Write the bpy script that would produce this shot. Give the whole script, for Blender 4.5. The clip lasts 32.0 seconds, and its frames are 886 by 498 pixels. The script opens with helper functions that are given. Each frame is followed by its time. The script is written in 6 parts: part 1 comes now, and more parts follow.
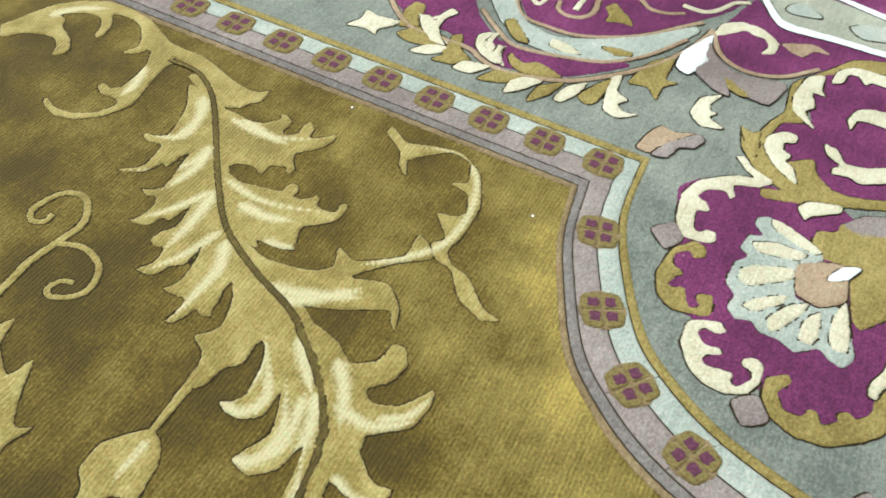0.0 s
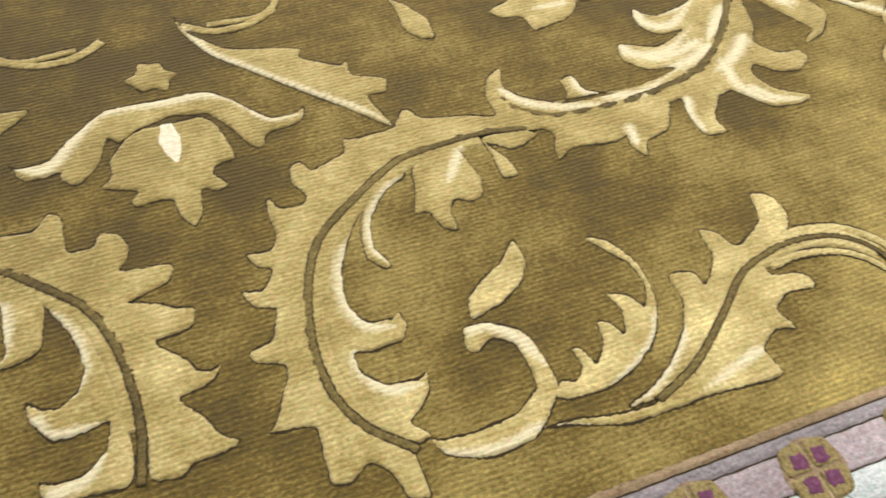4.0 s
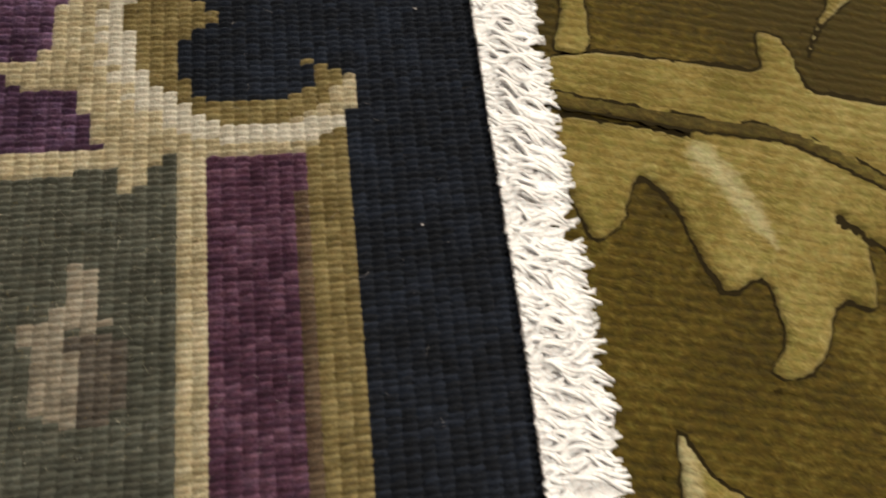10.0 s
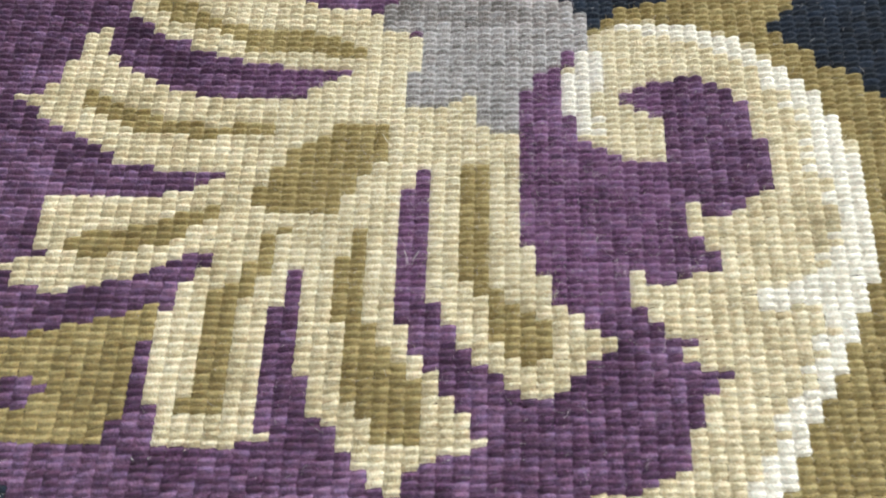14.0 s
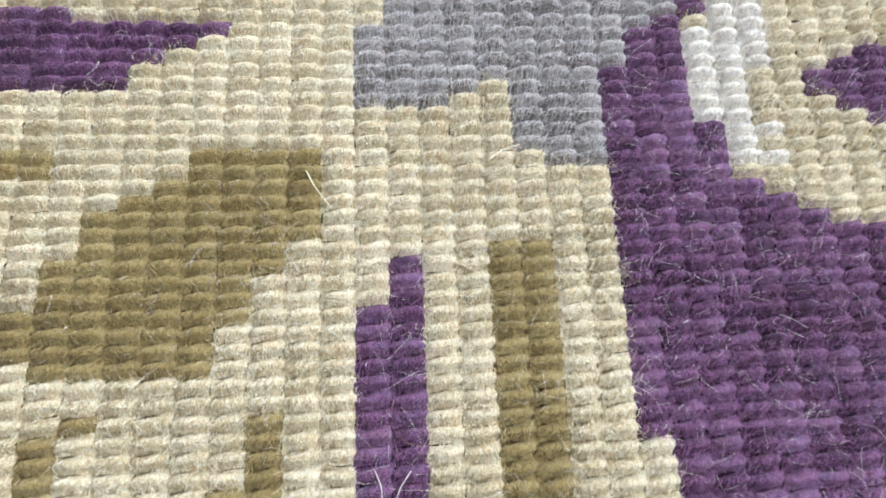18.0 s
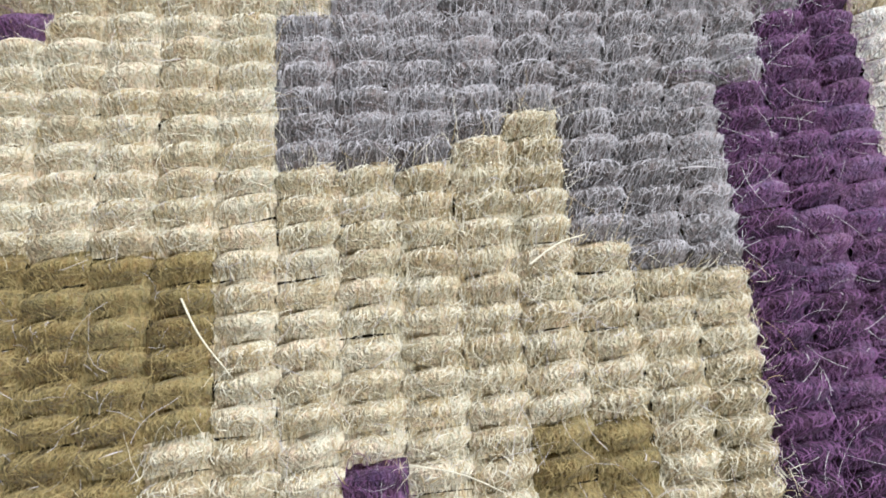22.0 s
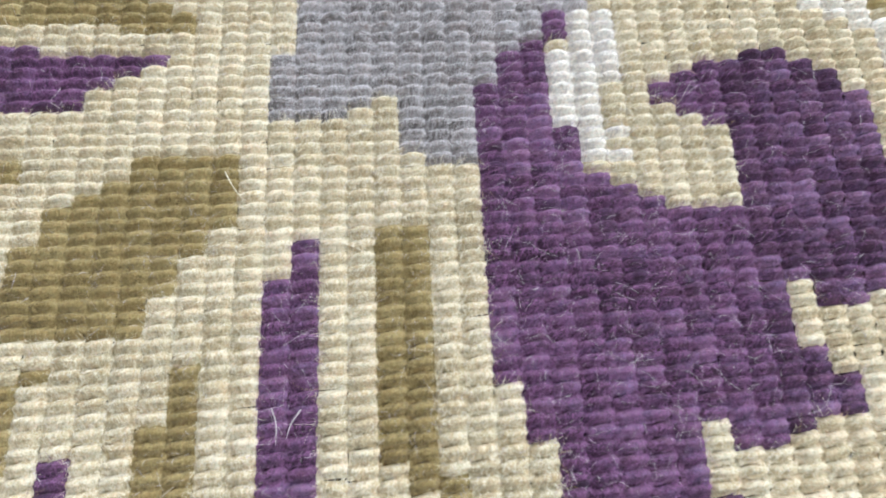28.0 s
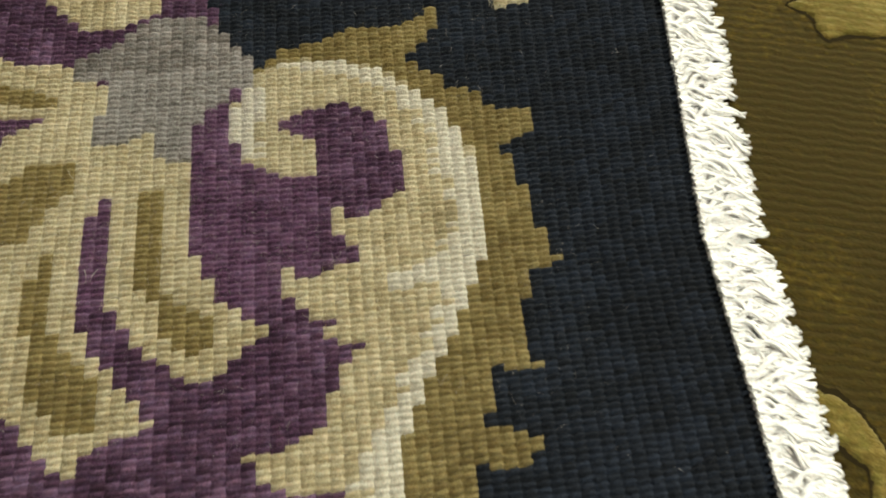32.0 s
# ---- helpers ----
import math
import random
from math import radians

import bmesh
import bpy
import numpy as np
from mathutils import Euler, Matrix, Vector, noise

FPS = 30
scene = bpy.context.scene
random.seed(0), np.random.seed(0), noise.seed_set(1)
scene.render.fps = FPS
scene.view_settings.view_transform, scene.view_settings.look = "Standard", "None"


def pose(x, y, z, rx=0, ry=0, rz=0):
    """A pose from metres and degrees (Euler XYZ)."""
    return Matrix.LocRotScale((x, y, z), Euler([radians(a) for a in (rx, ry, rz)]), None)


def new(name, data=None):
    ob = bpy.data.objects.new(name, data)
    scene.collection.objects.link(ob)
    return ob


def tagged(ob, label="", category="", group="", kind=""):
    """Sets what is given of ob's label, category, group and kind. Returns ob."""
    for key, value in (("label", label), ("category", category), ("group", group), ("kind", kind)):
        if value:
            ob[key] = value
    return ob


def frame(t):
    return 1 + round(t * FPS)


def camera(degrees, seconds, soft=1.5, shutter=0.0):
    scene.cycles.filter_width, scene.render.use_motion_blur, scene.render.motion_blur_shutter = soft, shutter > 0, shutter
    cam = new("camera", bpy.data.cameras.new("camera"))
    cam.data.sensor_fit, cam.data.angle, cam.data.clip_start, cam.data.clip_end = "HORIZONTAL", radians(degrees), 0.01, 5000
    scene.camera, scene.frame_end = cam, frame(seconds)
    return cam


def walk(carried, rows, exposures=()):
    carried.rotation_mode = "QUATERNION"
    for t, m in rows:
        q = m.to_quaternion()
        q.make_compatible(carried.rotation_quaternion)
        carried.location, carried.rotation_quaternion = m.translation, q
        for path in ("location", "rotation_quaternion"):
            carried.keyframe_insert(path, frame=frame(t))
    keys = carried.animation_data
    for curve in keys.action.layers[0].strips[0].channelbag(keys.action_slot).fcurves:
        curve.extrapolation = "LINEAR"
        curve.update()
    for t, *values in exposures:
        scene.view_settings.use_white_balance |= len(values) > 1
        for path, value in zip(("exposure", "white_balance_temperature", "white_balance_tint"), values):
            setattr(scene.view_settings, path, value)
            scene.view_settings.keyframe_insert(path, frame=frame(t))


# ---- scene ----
# the camera: hand-held over two rugs that lie on a shop floor
cam = camera(54.59, 32.0, soft=1.8, shutter=0.35)
PATH = [
    (0.0, 0.6728, -0.5063, 0.8608, 41.28, -3.87, -76.15),
    (0.5, 0.6610, -0.5543, 0.8733, 41.66, -5.03, -76.74),
    (1.0, 0.6779, -0.6467, 0.8639, 39.01, -5.30, -67.96),
    (1.5, 0.6810, -0.6999, 0.8376, 37.10, -5.26, -59.94),
    (2.0, 0.6408, -0.7240, 0.7731, 37.35, -5.75, -56.82),
    (2.5, 0.5564, -0.7404, 0.7217, 36.66, -5.45, -50.70),
    (3.0, 0.4847, -0.7761, 0.7210, 36.10, -4.15, -44.99),
    (3.5, 0.4248, -0.7808, 0.7186, 35.50, -3.90, -39.47),
    (4.0, 0.3759, -0.7592, 0.7085, 35.22, -3.75, -34.70),
    (4.5, 0.3358, -0.7307, 0.7047, 34.67, -3.50, -30.74),
    (6.5, 0.2256, -0.5624, 0.6058, 30.13, -2.60, -22.63),
    (7.0, 0.1979, -0.5138, 0.5758, 28.70, -2.65, -21.22),
    (7.5, 0.1584, -0.4722, 0.5407, 27.90, -4.43, -19.52),
    (8.0, 0.1442, -0.4391, 0.4838, 26.48, -5.81, -18.30),
    (8.5, 0.1234, -0.4124, 0.4374, 24.27, -6.31, -16.50),
    (9.0, 0.0940, -0.3850, 0.4004, 23.28, -6.97, -13.03),
    (9.5, 0.0629, -0.3401, 0.3704, 22.97, -6.74, -9.48),
    (10.0, 0.0270, -0.2971, 0.3453, 22.29, -5.57, -6.21),
    (10.5, -0.0189, -0.2536, 0.3388, 22.12, -5.82, -4.78),
    (11.0, -0.0472, -0.2301, 0.3385, 22.49, -4.94, -3.39),
    (11.5, -0.0666, -0.1962, 0.3421, 23.33, -4.22, -1.88),
    (12.0, -0.0841, -0.1583, 0.3443, 24.19, -4.07, -0.94),
    (12.5, -0.1003, -0.1281, 0.3352, 24.42, -2.44, 0.49),
    (13.0, -0.1187, -0.0947, 0.3264, 24.73, -1.40, 1.04),
    (13.5, -0.1435, -0.0696, 0.3236, 24.45, -0.07, 1.97),
    (14.0, -0.1655, -0.0472, 0.3172, 24.36, 0.93, 1.84),
    (14.5, -0.1832, -0.0213, 0.3013, 23.57, 1.09, 0.99),
    (16.5, -0.1970, 0.0484, 0.2114, 20.09, -3.58, -1.31),
    (17.0, -0.1951, 0.0646, 0.1941, 19.36, -4.03, -1.72),
    (17.5, -0.1940, 0.0732, 0.1742, 19.51, -4.33, -2.13),
    (18.0, -0.1910, 0.0765, 0.1551, 19.88, -4.59, -2.26),
    (18.5, -0.1939, 0.0866, 0.1448, 19.37, -4.81, -2.17),
    (19.0, -0.1895, 0.0958, 0.1284, 18.86, -4.97, -2.43),
    (19.5, -0.1919, 0.1061, 0.1137, 17.95, -5.32, -2.77),
    (20.0, -0.1912, 0.1116, 0.1095, 18.12, -5.29, -2.86),
    (20.5, -0.1902, 0.1151, 0.1032, 18.63, -5.20, -2.98),
    (21.0, -0.1883, 0.1181, 0.0980, 18.62, -4.93, -2.97),
    (21.5, -0.1866, 0.1190, 0.0953, 18.45, -4.86, -3.29),
    (22.0, -0.1850, 0.1211, 0.0917, 18.63, -4.78, -3.52),
    (22.5, -0.1861, 0.1208, 0.0880, 19.71, -5.18, -3.74),
    (23.0, -0.1829, 0.1238, 0.0923, 17.62, -4.67, -3.80),
    (23.5, -0.1859, 0.1165, 0.0924, 17.86, -6.33, -3.73),
    (24.0, -0.1873, 0.1084, 0.1027, 17.54, -4.20, -3.05),
    (24.5, -0.1835, 0.0956, 0.1166, 19.56, -4.20, -3.13),
    (26.5, -0.1881, 0.0760, 0.1484, 21.13, -3.31, -2.68),
    (27.0, -0.1834, 0.0690, 0.1583, 21.25, -2.91, -2.36),
    (27.5, -0.1743, 0.0583, 0.1732, 22.03, -2.27, -2.20),
    (28.0, -0.1654, 0.0523, 0.1835, 22.65, -2.67, -2.64),
    (28.5, -0.1529, 0.0429, 0.1911, 23.72, -2.21, -3.02),
    (29.0, -0.1392, 0.0312, 0.1996, 24.70, -2.26, -3.75),
    (29.5, -0.1241, 0.0198, 0.2134, 25.89, -2.45, -4.32),
    (30.0, -0.1126, 0.0046, 0.2285, 26.53, -1.93, -4.98),
    (30.5, -0.0996, -0.0089, 0.2487, 26.69, -2.37, -5.21),
    (31.0, -0.0880, -0.0291, 0.2797, 27.26, -2.94, -5.30),
    (31.5, -0.0733, -0.0541, 0.3206, 27.85, -2.64, -5.58),
    (32.0, -0.0639, -0.0910, 0.3697, 26.85, -2.93, -5.92),
]
# the phone's own exposure and white balance drift: seconds, stops, kelvin, tint
EXPOSURES = [(0.0, 0.62, 5550, 4), (1.0, 0.48, 5550, 4), (2.3, 0.58, 5550, 5), (2.8, 0.68, 5600, 14), (4.5, 0.92, 5900, 21), (6.5, 0.20, 7600, 3), (8.0, -0.08, 7650, 6),
             (9.5, -0.14, 7450, 10), (11.0, -0.38, 7350, 4), (12.0, -0.06, 7400, 0), (12.8, 0.30, 6800, -2), (13.8, 0.90, 6000, 3), (16.5, 0.86, 5550, 8), (19.0, 0.84, 5550, 9),
             (22.0, 0.56, 5700, 11), (24.5, 0.58, 5700, 11), (26.5, 0.84, 5600, 11), (29.0, 0.84, 5550, 8), (30.4, 0.82, 5650, 7), (31.3, 0.14, 6900, 1), (32.0, 0.0, 7300, -3)]
walk(cam, [(r[0], pose(*r[1:])) for r in PATH], EXPOSURES)

# ---- light: an assumed indoor showroom with unseen brown walls and ceiling panels ----
world = bpy.data.worlds.new("room_air")
world.use_nodes = True
world.node_tree.nodes["Background"].inputs[0].default_value = (1.0, 0.98, 0.95, 1)
world.node_tree.nodes["Background"].inputs[1].default_value = 0.11
scene.world = world
PANELS = [(-1.1, 2.5, 62), (0.9, 2.7, 90), (2.6, 2.2, 112), (1.5, -0.9, 104)]
for px, py, watts in PANELS:
    lamp = bpy.data.lights.new("panel_light", "AREA")
    lamp.shape, lamp.size, lamp.size_y, lamp.energy, lamp.color = "RECTANGLE", 1.15, 0.55, watts, (1.0, 0.975, 0.93)
    new("panel_light", lamp).matrix_basis = pose(px, py, 2.72)

# ---- materials ----
def shader(name, rough=0.9):
    m = bpy.data.materials.new(name)
    m.use_nodes = True
    return m, m.node_tree, m.node_tree.nodes["Principled BSDF"]


def tree_node(nt, kind, **values):
    n = nt.nodes.new(kind)
    for key, v in values.items():
        n.inputs[key].default_value = v
    return n


def ramp(nt, source, stops):
    r = nt.nodes.new("ShaderNodeValToRGB")
    r.color_ramp.elements[0].position, r.color_ramp.elements[0].color = stops[0][0], (*stops[0][1], 1)
    r.color_ramp.elements[1].position, r.color_ramp.elements[1].color = stops[-1][0], (*stops[-1][1], 1)
    for p, c in stops[1:-1]:
        r.color_ramp.elements.new(p).color = (*c, 1)
    nt.links.new(source, r.inputs[0])
    return r.outputs[0]


def mix(nt, kind, fac, a, b):
    n = nt.nodes.new("ShaderNodeMix")
    n.data_type, n.blend_type = "RGBA", kind
    for socket, v in ((n.inputs[0], fac), (n.inputs[6], a), (n.inputs[7], b)):
        if hasattr(v, "links"):
            nt.links.new(v, socket)
        else:
            socket.default_value = v
    return n.outputs[2]


def maths(nt, op, a, b):
    n = nt.nodes.new("ShaderNodeMath")
    n.operation = op
    for socket, v in ((n.inputs[0], a), (n.inputs[1], b)):
        if hasattr(v, "links"):
            nt.links.new(v, socket)
        else:
            socket.default_value = v
    return n.outputs[0]


WOOL = 0.66


def pile(name, low, mid, high, sheen=0.12, nap=9.0, rows=0.3, cloud=0.63, corner_tone=0.0, pale=None, knot=0.44, bloom=None):
    """Hand-knotted wool pile: nap shading in broad patches, knots, and rows along the weft (metres, the rug's own axes)."""
    low, mid, high = ([c * WOOL for c in k] for k in (low, mid, high))
    m, nt, b = shader(name)
    co = nt.nodes.new("ShaderNodeTexCoord").outputs["Object"]

    def noise_at(scale, detail=3.0, stretch=(1, 1, 1), rough=0.55):
        mp = tree_node(nt, "ShaderNodeMapping", Scale=stretch)
        nt.links.new(co, mp.inputs[0])
        n = tree_node(nt, "ShaderNodeTexNoise", Scale=scale, Detail=detail, Roughness=rough)
        nt.links.new(mp.outputs[0], n.inputs["Vector"])
        return n.outputs["Fac"]

    broad = maths(nt, "ADD", maths(nt, "MULTIPLY", noise_at(nap, 7.0, rough=0.68), 0.65), maths(nt, "MULTIPLY", noise_at(nap * 0.25, 2.0), 0.35))
    broad = maths(nt, "ADD", maths(nt, "MULTIPLY", maths(nt, "SUBTRACT", broad, 0.5), 1.2 if corner_tone else 0.85), 0.5)
    tuft = noise_at(300.0, 3.0, (0.7, 1, 1), 0.7)
    fibre = noise_at(900.0, 2.0)
    streak = noise_at(120.0, 3.0, (0.10, 1.6, 1))
    wave = nt.nodes.new("ShaderNodeTexWave")
    wave.bands_direction = "Y"
    for key, v in (("Scale", 59.0), ("Distortion", 3.2), ("Detail", 2.0), ("Detail Scale", 1.2)):
        wave.inputs[key].default_value = v
    nt.links.new(co, wave.inputs["Vector"])
    value = maths(nt, "ADD", maths(nt, "MULTIPLY", broad, cloud), maths(nt, "SUBTRACT", maths(nt, "MULTIPLY", tuft, knot), (knot - 0.26) / 2))
    value = maths(nt, "ADD", value, maths(nt, "MULTIPLY", streak, 0.74 - cloud))
    if corner_tone:
        # more golden towards the corner medallion, darker away from it
        far = nt.nodes.new("ShaderNodeVectorMath")
        far.operation = "DISTANCE"
        far.inputs[1].default_value = (1.80, -0.66, 0)
        nt.links.new(co, far.inputs[0])
        lot = tree_node(nt, "ShaderNodeMapRange", **{"From Min": 0.50, "From Max": 1.12, "To Min": corner_tone, "To Max": -0.038})
        lot.interpolation_type = "SMOOTHSTEP"
        nt.links.new(far.outputs["Value"], lot.inputs["Value"])
        value = maths(nt, "ADD", value, lot.outputs["Result"])
    if corner_tone or pale:
        # and paler towards the border, darker towards low X
        axes = nt.nodes.new("ShaderNodeSeparateXYZ")
        nt.links.new(co, axes.inputs[0])
        rim = tree_node(nt, "ShaderNodeMapRange", **{"From Min": -0.31, "From Max": -0.05, "To Min": 0.034 if corner_tone else 0.046, "To Max": -0.004})
        rim.interpolation_type = "SMOOTHSTEP"
        nt.links.new(axes.outputs["Y"], rim.inputs["Value"])
        value = maths(nt, "ADD", value, rim.outputs["Result"])
        lane = tree_node(nt, "ShaderNodeMapRange", **{"From Min": 0.35, "From Max": 0.95, "To Min": -0.030, "To Max": 0.014 if corner_tone else 0.0})
        nt.links.new(axes.outputs["X"], lane.inputs["Value"])
        value = maths(nt, "ADD", value, lane.outputs["Result"])
    col = ramp(nt, value, [(0.41, low), (0.49, mid), (0.585, high), (0.70, [c * 1.9 for c in high])])
    if pale:
        # streaks of lighter wool, with the cut bevel's highlight mixed into the colour
        share = nt.nodes.new("ShaderNodeAttribute")
        share.attribute_name = "pale"
        knots = maths(nt, "ADD", share.outputs["Fac"], maths(nt, "MULTIPLY", maths(nt, "SUBTRACT", tuft, 0.5), 1.3))
        knots = ramp(nt, knots, [(0.18, (0, 0, 0)), (0.95, (1, 1, 1))])
        col = mix(nt, "MIX", knots, col, (*[c * WOOL for c in pale], 1))
    # single knots a little redder or greener than the rest
    col = mix(nt, "MULTIPLY", 0.5, col, ramp(nt, noise_at(240.0, 2.0), [(0.36, (1.0, 0.86, 0.74)), (0.5, (1, 1, 1)), (0.64, (0.84, 1.0, 0.80))]))
    col = mix(nt, "MULTIPLY", 0.55, col, ramp(nt, fibre, [(0.30, (0.45, 0.45, 0.45)), (0.62, (1, 1, 1))]))
    col = mix(nt, "MULTIPLY", 0.35 * rows, col, ramp(nt, wave.outputs["Fac"], [(0.0, (0.10, 0.09, 0.07)), (0.24, (1, 1, 1))]))
    nt.links.new(col, b.inputs["Base Color"])
    b.inputs["Roughness"].default_value = 0.85
    b.inputs["Specular IOR Level"].default_value = 0.2
    b.inputs["Sheen Weight"].default_value = sheen
    b.inputs["Sheen Roughness"].default_value = 0.45
    b.inputs["Sheen Tint"].default_value = (*[min(1, c * 2.5 + 0.1) for c in high], 1)
    h = maths(nt, "ADD", maths(nt, "MULTIPLY", tuft, 0.6), maths(nt, "MULTIPLY", fibre, 0.5))
    h = maths(nt, "ADD", h, maths(nt, "MULTIPLY", wave.outputs["Fac"], 0.55 * rows))
    bump = tree_node(nt, "ShaderNodeBump", Strength=0.9, Distance=0.0022)
    nt.links.new(h, bump.inputs["Height"])
    if bloom:
        b.inputs["Sheen Tint"].default_value = (*bloom, 1)
    nt.links.new(bump.outputs[0], b.inputs["Normal"])
    return m


def yarn(name, low, mid, high, fuzz=0.08, dye=0.82, relief=0.9, tint=0.3, speck=0.12):
    """Wool yarn of the flat weave: each stitch its own shade, fine fibres along it."""
    low, mid, high = ([c * dye for c in k] for k in (low, mid, high))
    m, nt, b = shader(name)
    co = nt.nodes.new("ShaderNodeTexCoord").outputs["Object"]
    isl = nt.nodes.new("ShaderNodeNewGeometry").outputs["Random Per Island"]

    def noise_at(scale, detail, stretch, turn=0.0):
        mp = tree_node(nt, "ShaderNodeMapping", Scale=stretch, Rotation=(0, 0, turn))
        nt.links.new(co, mp.inputs[0])
        n = tree_node(nt, "ShaderNodeTexNoise", Scale=scale, Detail=detail)
        nt.links.new(mp.outputs[0], n.inputs["Vector"])
        return n.outputs["Fac"]

    fib = maths(nt, "ADD", maths(nt, "MULTIPLY", noise_at(3600.0, 2.0, (1, 0.17, 1), 0.22), 0.66), maths(nt, "MULTIPLY", noise_at(700.0, 2.0, (1, 0.5, 1), 0.3), 0.34))
    blot = noise_at(45.0, 3.0, (1, 1, 1))
    value = maths(nt, "ADD", maths(nt, "MULTIPLY", isl, speck), maths(nt, "MULTIPLY", fib, 0.69 - speck))
    value = maths(nt, "ADD", value, maths(nt, "MULTIPLY", blot, 0.31))
    col = ramp(nt, value, [(0.36, low), (0.49, mid), (0.62, high)])
    # strands of the yarn, with thin dark lines between them
    ply = noise_at(1500.0, 3.0, (1, 0.28, 1), 0.25)
    col = mix(nt, "MULTIPLY", 0.38, col, ramp(nt, ply, [(0.38, (0.30, 0.25, 0.19)), (0.50, (1, 1, 1))]))
    tinge = noise_at(1800.0, 2.0, (1, 0.25, 1), 0.3)
    col = mix(nt, "MULTIPLY", 0.32, col, ramp(nt, tinge, [(0.36, (1.0, 0.72, 0.70)), (0.5, (1, 1, 1)), (0.64, (0.74, 0.86, 1.0))]))
    # the dye takes unevenly, a little redder here and bluer there from nub to nub
    lot = noise_at(210.0, 1.0, (0.8, 1.5, 1))
    col = mix(nt, "MULTIPLY", tint, col, ramp(nt, lot, [(0.30, (1.0, 0.87, 0.80)), (0.5, (0.96, 0.98, 0.95)), (0.70, (0.76, 0.89, 0.97))]))
    nt.links.new(col, b.inputs["Base Color"])
    b.inputs["Roughness"].default_value = 0.8
    b.inputs["Specular IOR Level"].default_value = 0.22
    b.inputs["Sheen Weight"].default_value = fuzz
    b.inputs["Sheen Roughness"].default_value = 0.5
    bump = tree_node(nt, "ShaderNodeBump", Strength=relief, Distance=0.0013)
    nt.links.new(fib, bump.inputs["Height"])
    nt.links.new(bump.outputs[0], b.inputs["Normal"])
    return m


def plain(name, c, rough=0.8, grain=60.0):
    m, nt, b = shader(name)
    n = tree_node(nt, "ShaderNodeTexNoise", Scale=grain, Detail=4.0)
    nt.links.new(nt.nodes.new("ShaderNodeTexCoord").outputs["Object"], n.inputs["Vector"])
    nt.links.new(ramp(nt, n.outputs["Fac"], [(0.3, [v * 0.85 for v in c]), (0.7, [min(1, v * 1.1) for v in c])]), b.inputs["Base Color"])
    b.inputs["Roughness"].default_value = rough
    b.inputs["Specular IOR Level"].default_value = 0.15
    return m


OLIVE = pile("olive_pile", (0.060, 0.0395, 0.0025), (0.119, 0.0790, 0.0062), (0.226, 0.168, 0.036), sheen=0.12, nap=8.0, rows=0.72, cloud=0.64, corner_tone=0.014, knot=0.40)
GOLD = pile("gold_pile", (0.185, 0.134, 0.023), (0.285, 0.215, 0.052), (0.43, 0.345, 0.120), sheen=0.35, nap=20.0, rows=0.5, cloud=0.64, pale=(0.56, 0.495, 0.27), knot=0.32, bloom=(0.9, 0.76, 0.46))
IVORY = pile("ivory_pile", (0.43, 0.37, 0.19), (0.55, 0.485, 0.28), (0.69, 0.63, 0.42), sheen=1.0, nap=14.0, rows=0.2)
BROWN = pile("brown_pile", (0.052, 0.036, 0.005), (0.090, 0.063, 0.010), (0.15, 0.110, 0.022), rows=0.3)
# near-black colour for shade in the grooves and thin lines in the band
SHADE_AND_LINES = plain("shade_and_line_black", (0.016, 0.011, 0.003), 1.0, 400.0)
SLATE = pile("blue_grey_pile", (0.1113, 0.12, 0.09856), (0.1855, 0.195, 0.1584), (0.2756, 0.28, 0.2288), rows=0.2)
GREY = pile("slate_pile", (0.106, 0.09, 0.0792), (0.1749, 0.15, 0.132), (0.2544, 0.22, 0.1936), rows=0.2)
TAN = pile("tan_pile", (0.13, 0.085, 0.035), (0.21, 0.145, 0.065), (0.30, 0.215, 0.11), rows=0.2)
ROSETTE = pile("rosette_pile", (0.12, 0.085, 0.022), (0.20, 0.15, 0.045), (0.29, 0.225, 0.08), rows=0.2)
PILE = {"plum": pile("plum_pile", (0.0689, 0.01, 0.04224), (0.1272, 0.02, 0.08096), (0.2014, 0.042, 0.1276), rows=0.15),
        "cream": pile("cream_pile", (0.45, 0.40, 0.25), (0.60, 0.54, 0.37), (0.72, 0.66, 0.49), rows=0.25),
        "ochre": pile("ochre_pile", (0.16, 0.115, 0.024), (0.26, 0.195, 0.052), (0.38, 0.295, 0.10), rows=0.25),
        "mauve": pile("mauve_pile", (0.1732, 0.1333, 0.1173), (0.2507, 0.2021, 0.1778), (0.3373, 0.2795, 0.246), rows=0.2),
        "pale_blue": pile("pale_blue_pile", (0.2658, 0.2888, 0.2408), (0.3706, 0.3952, 0.3277), (0.4995, 0.5092, 0.428), rows=0.2),
        "peach": pile("peach_pile", (0.25, 0.165, 0.095), (0.35, 0.245, 0.15), (0.46, 0.34, 0.22), rows=0.2),
        "sage": pile("sage_pile", (0.2332, 0.235, 0.176), (0.3392, 0.34, 0.2552), (0.4452, 0.44, 0.3344), rows=0.2),
        "white": pile("white_pile", (0.68, 0.68, 0.64), (0.80, 0.80, 0.77), (0.88, 0.88, 0.86), rows=0.1)}
SPOT = pile("rosette_spot_pile", (0.075, 0.020, 0.038), (0.115, 0.034, 0.062), (0.17, 0.06, 0.10), rows=0.1)
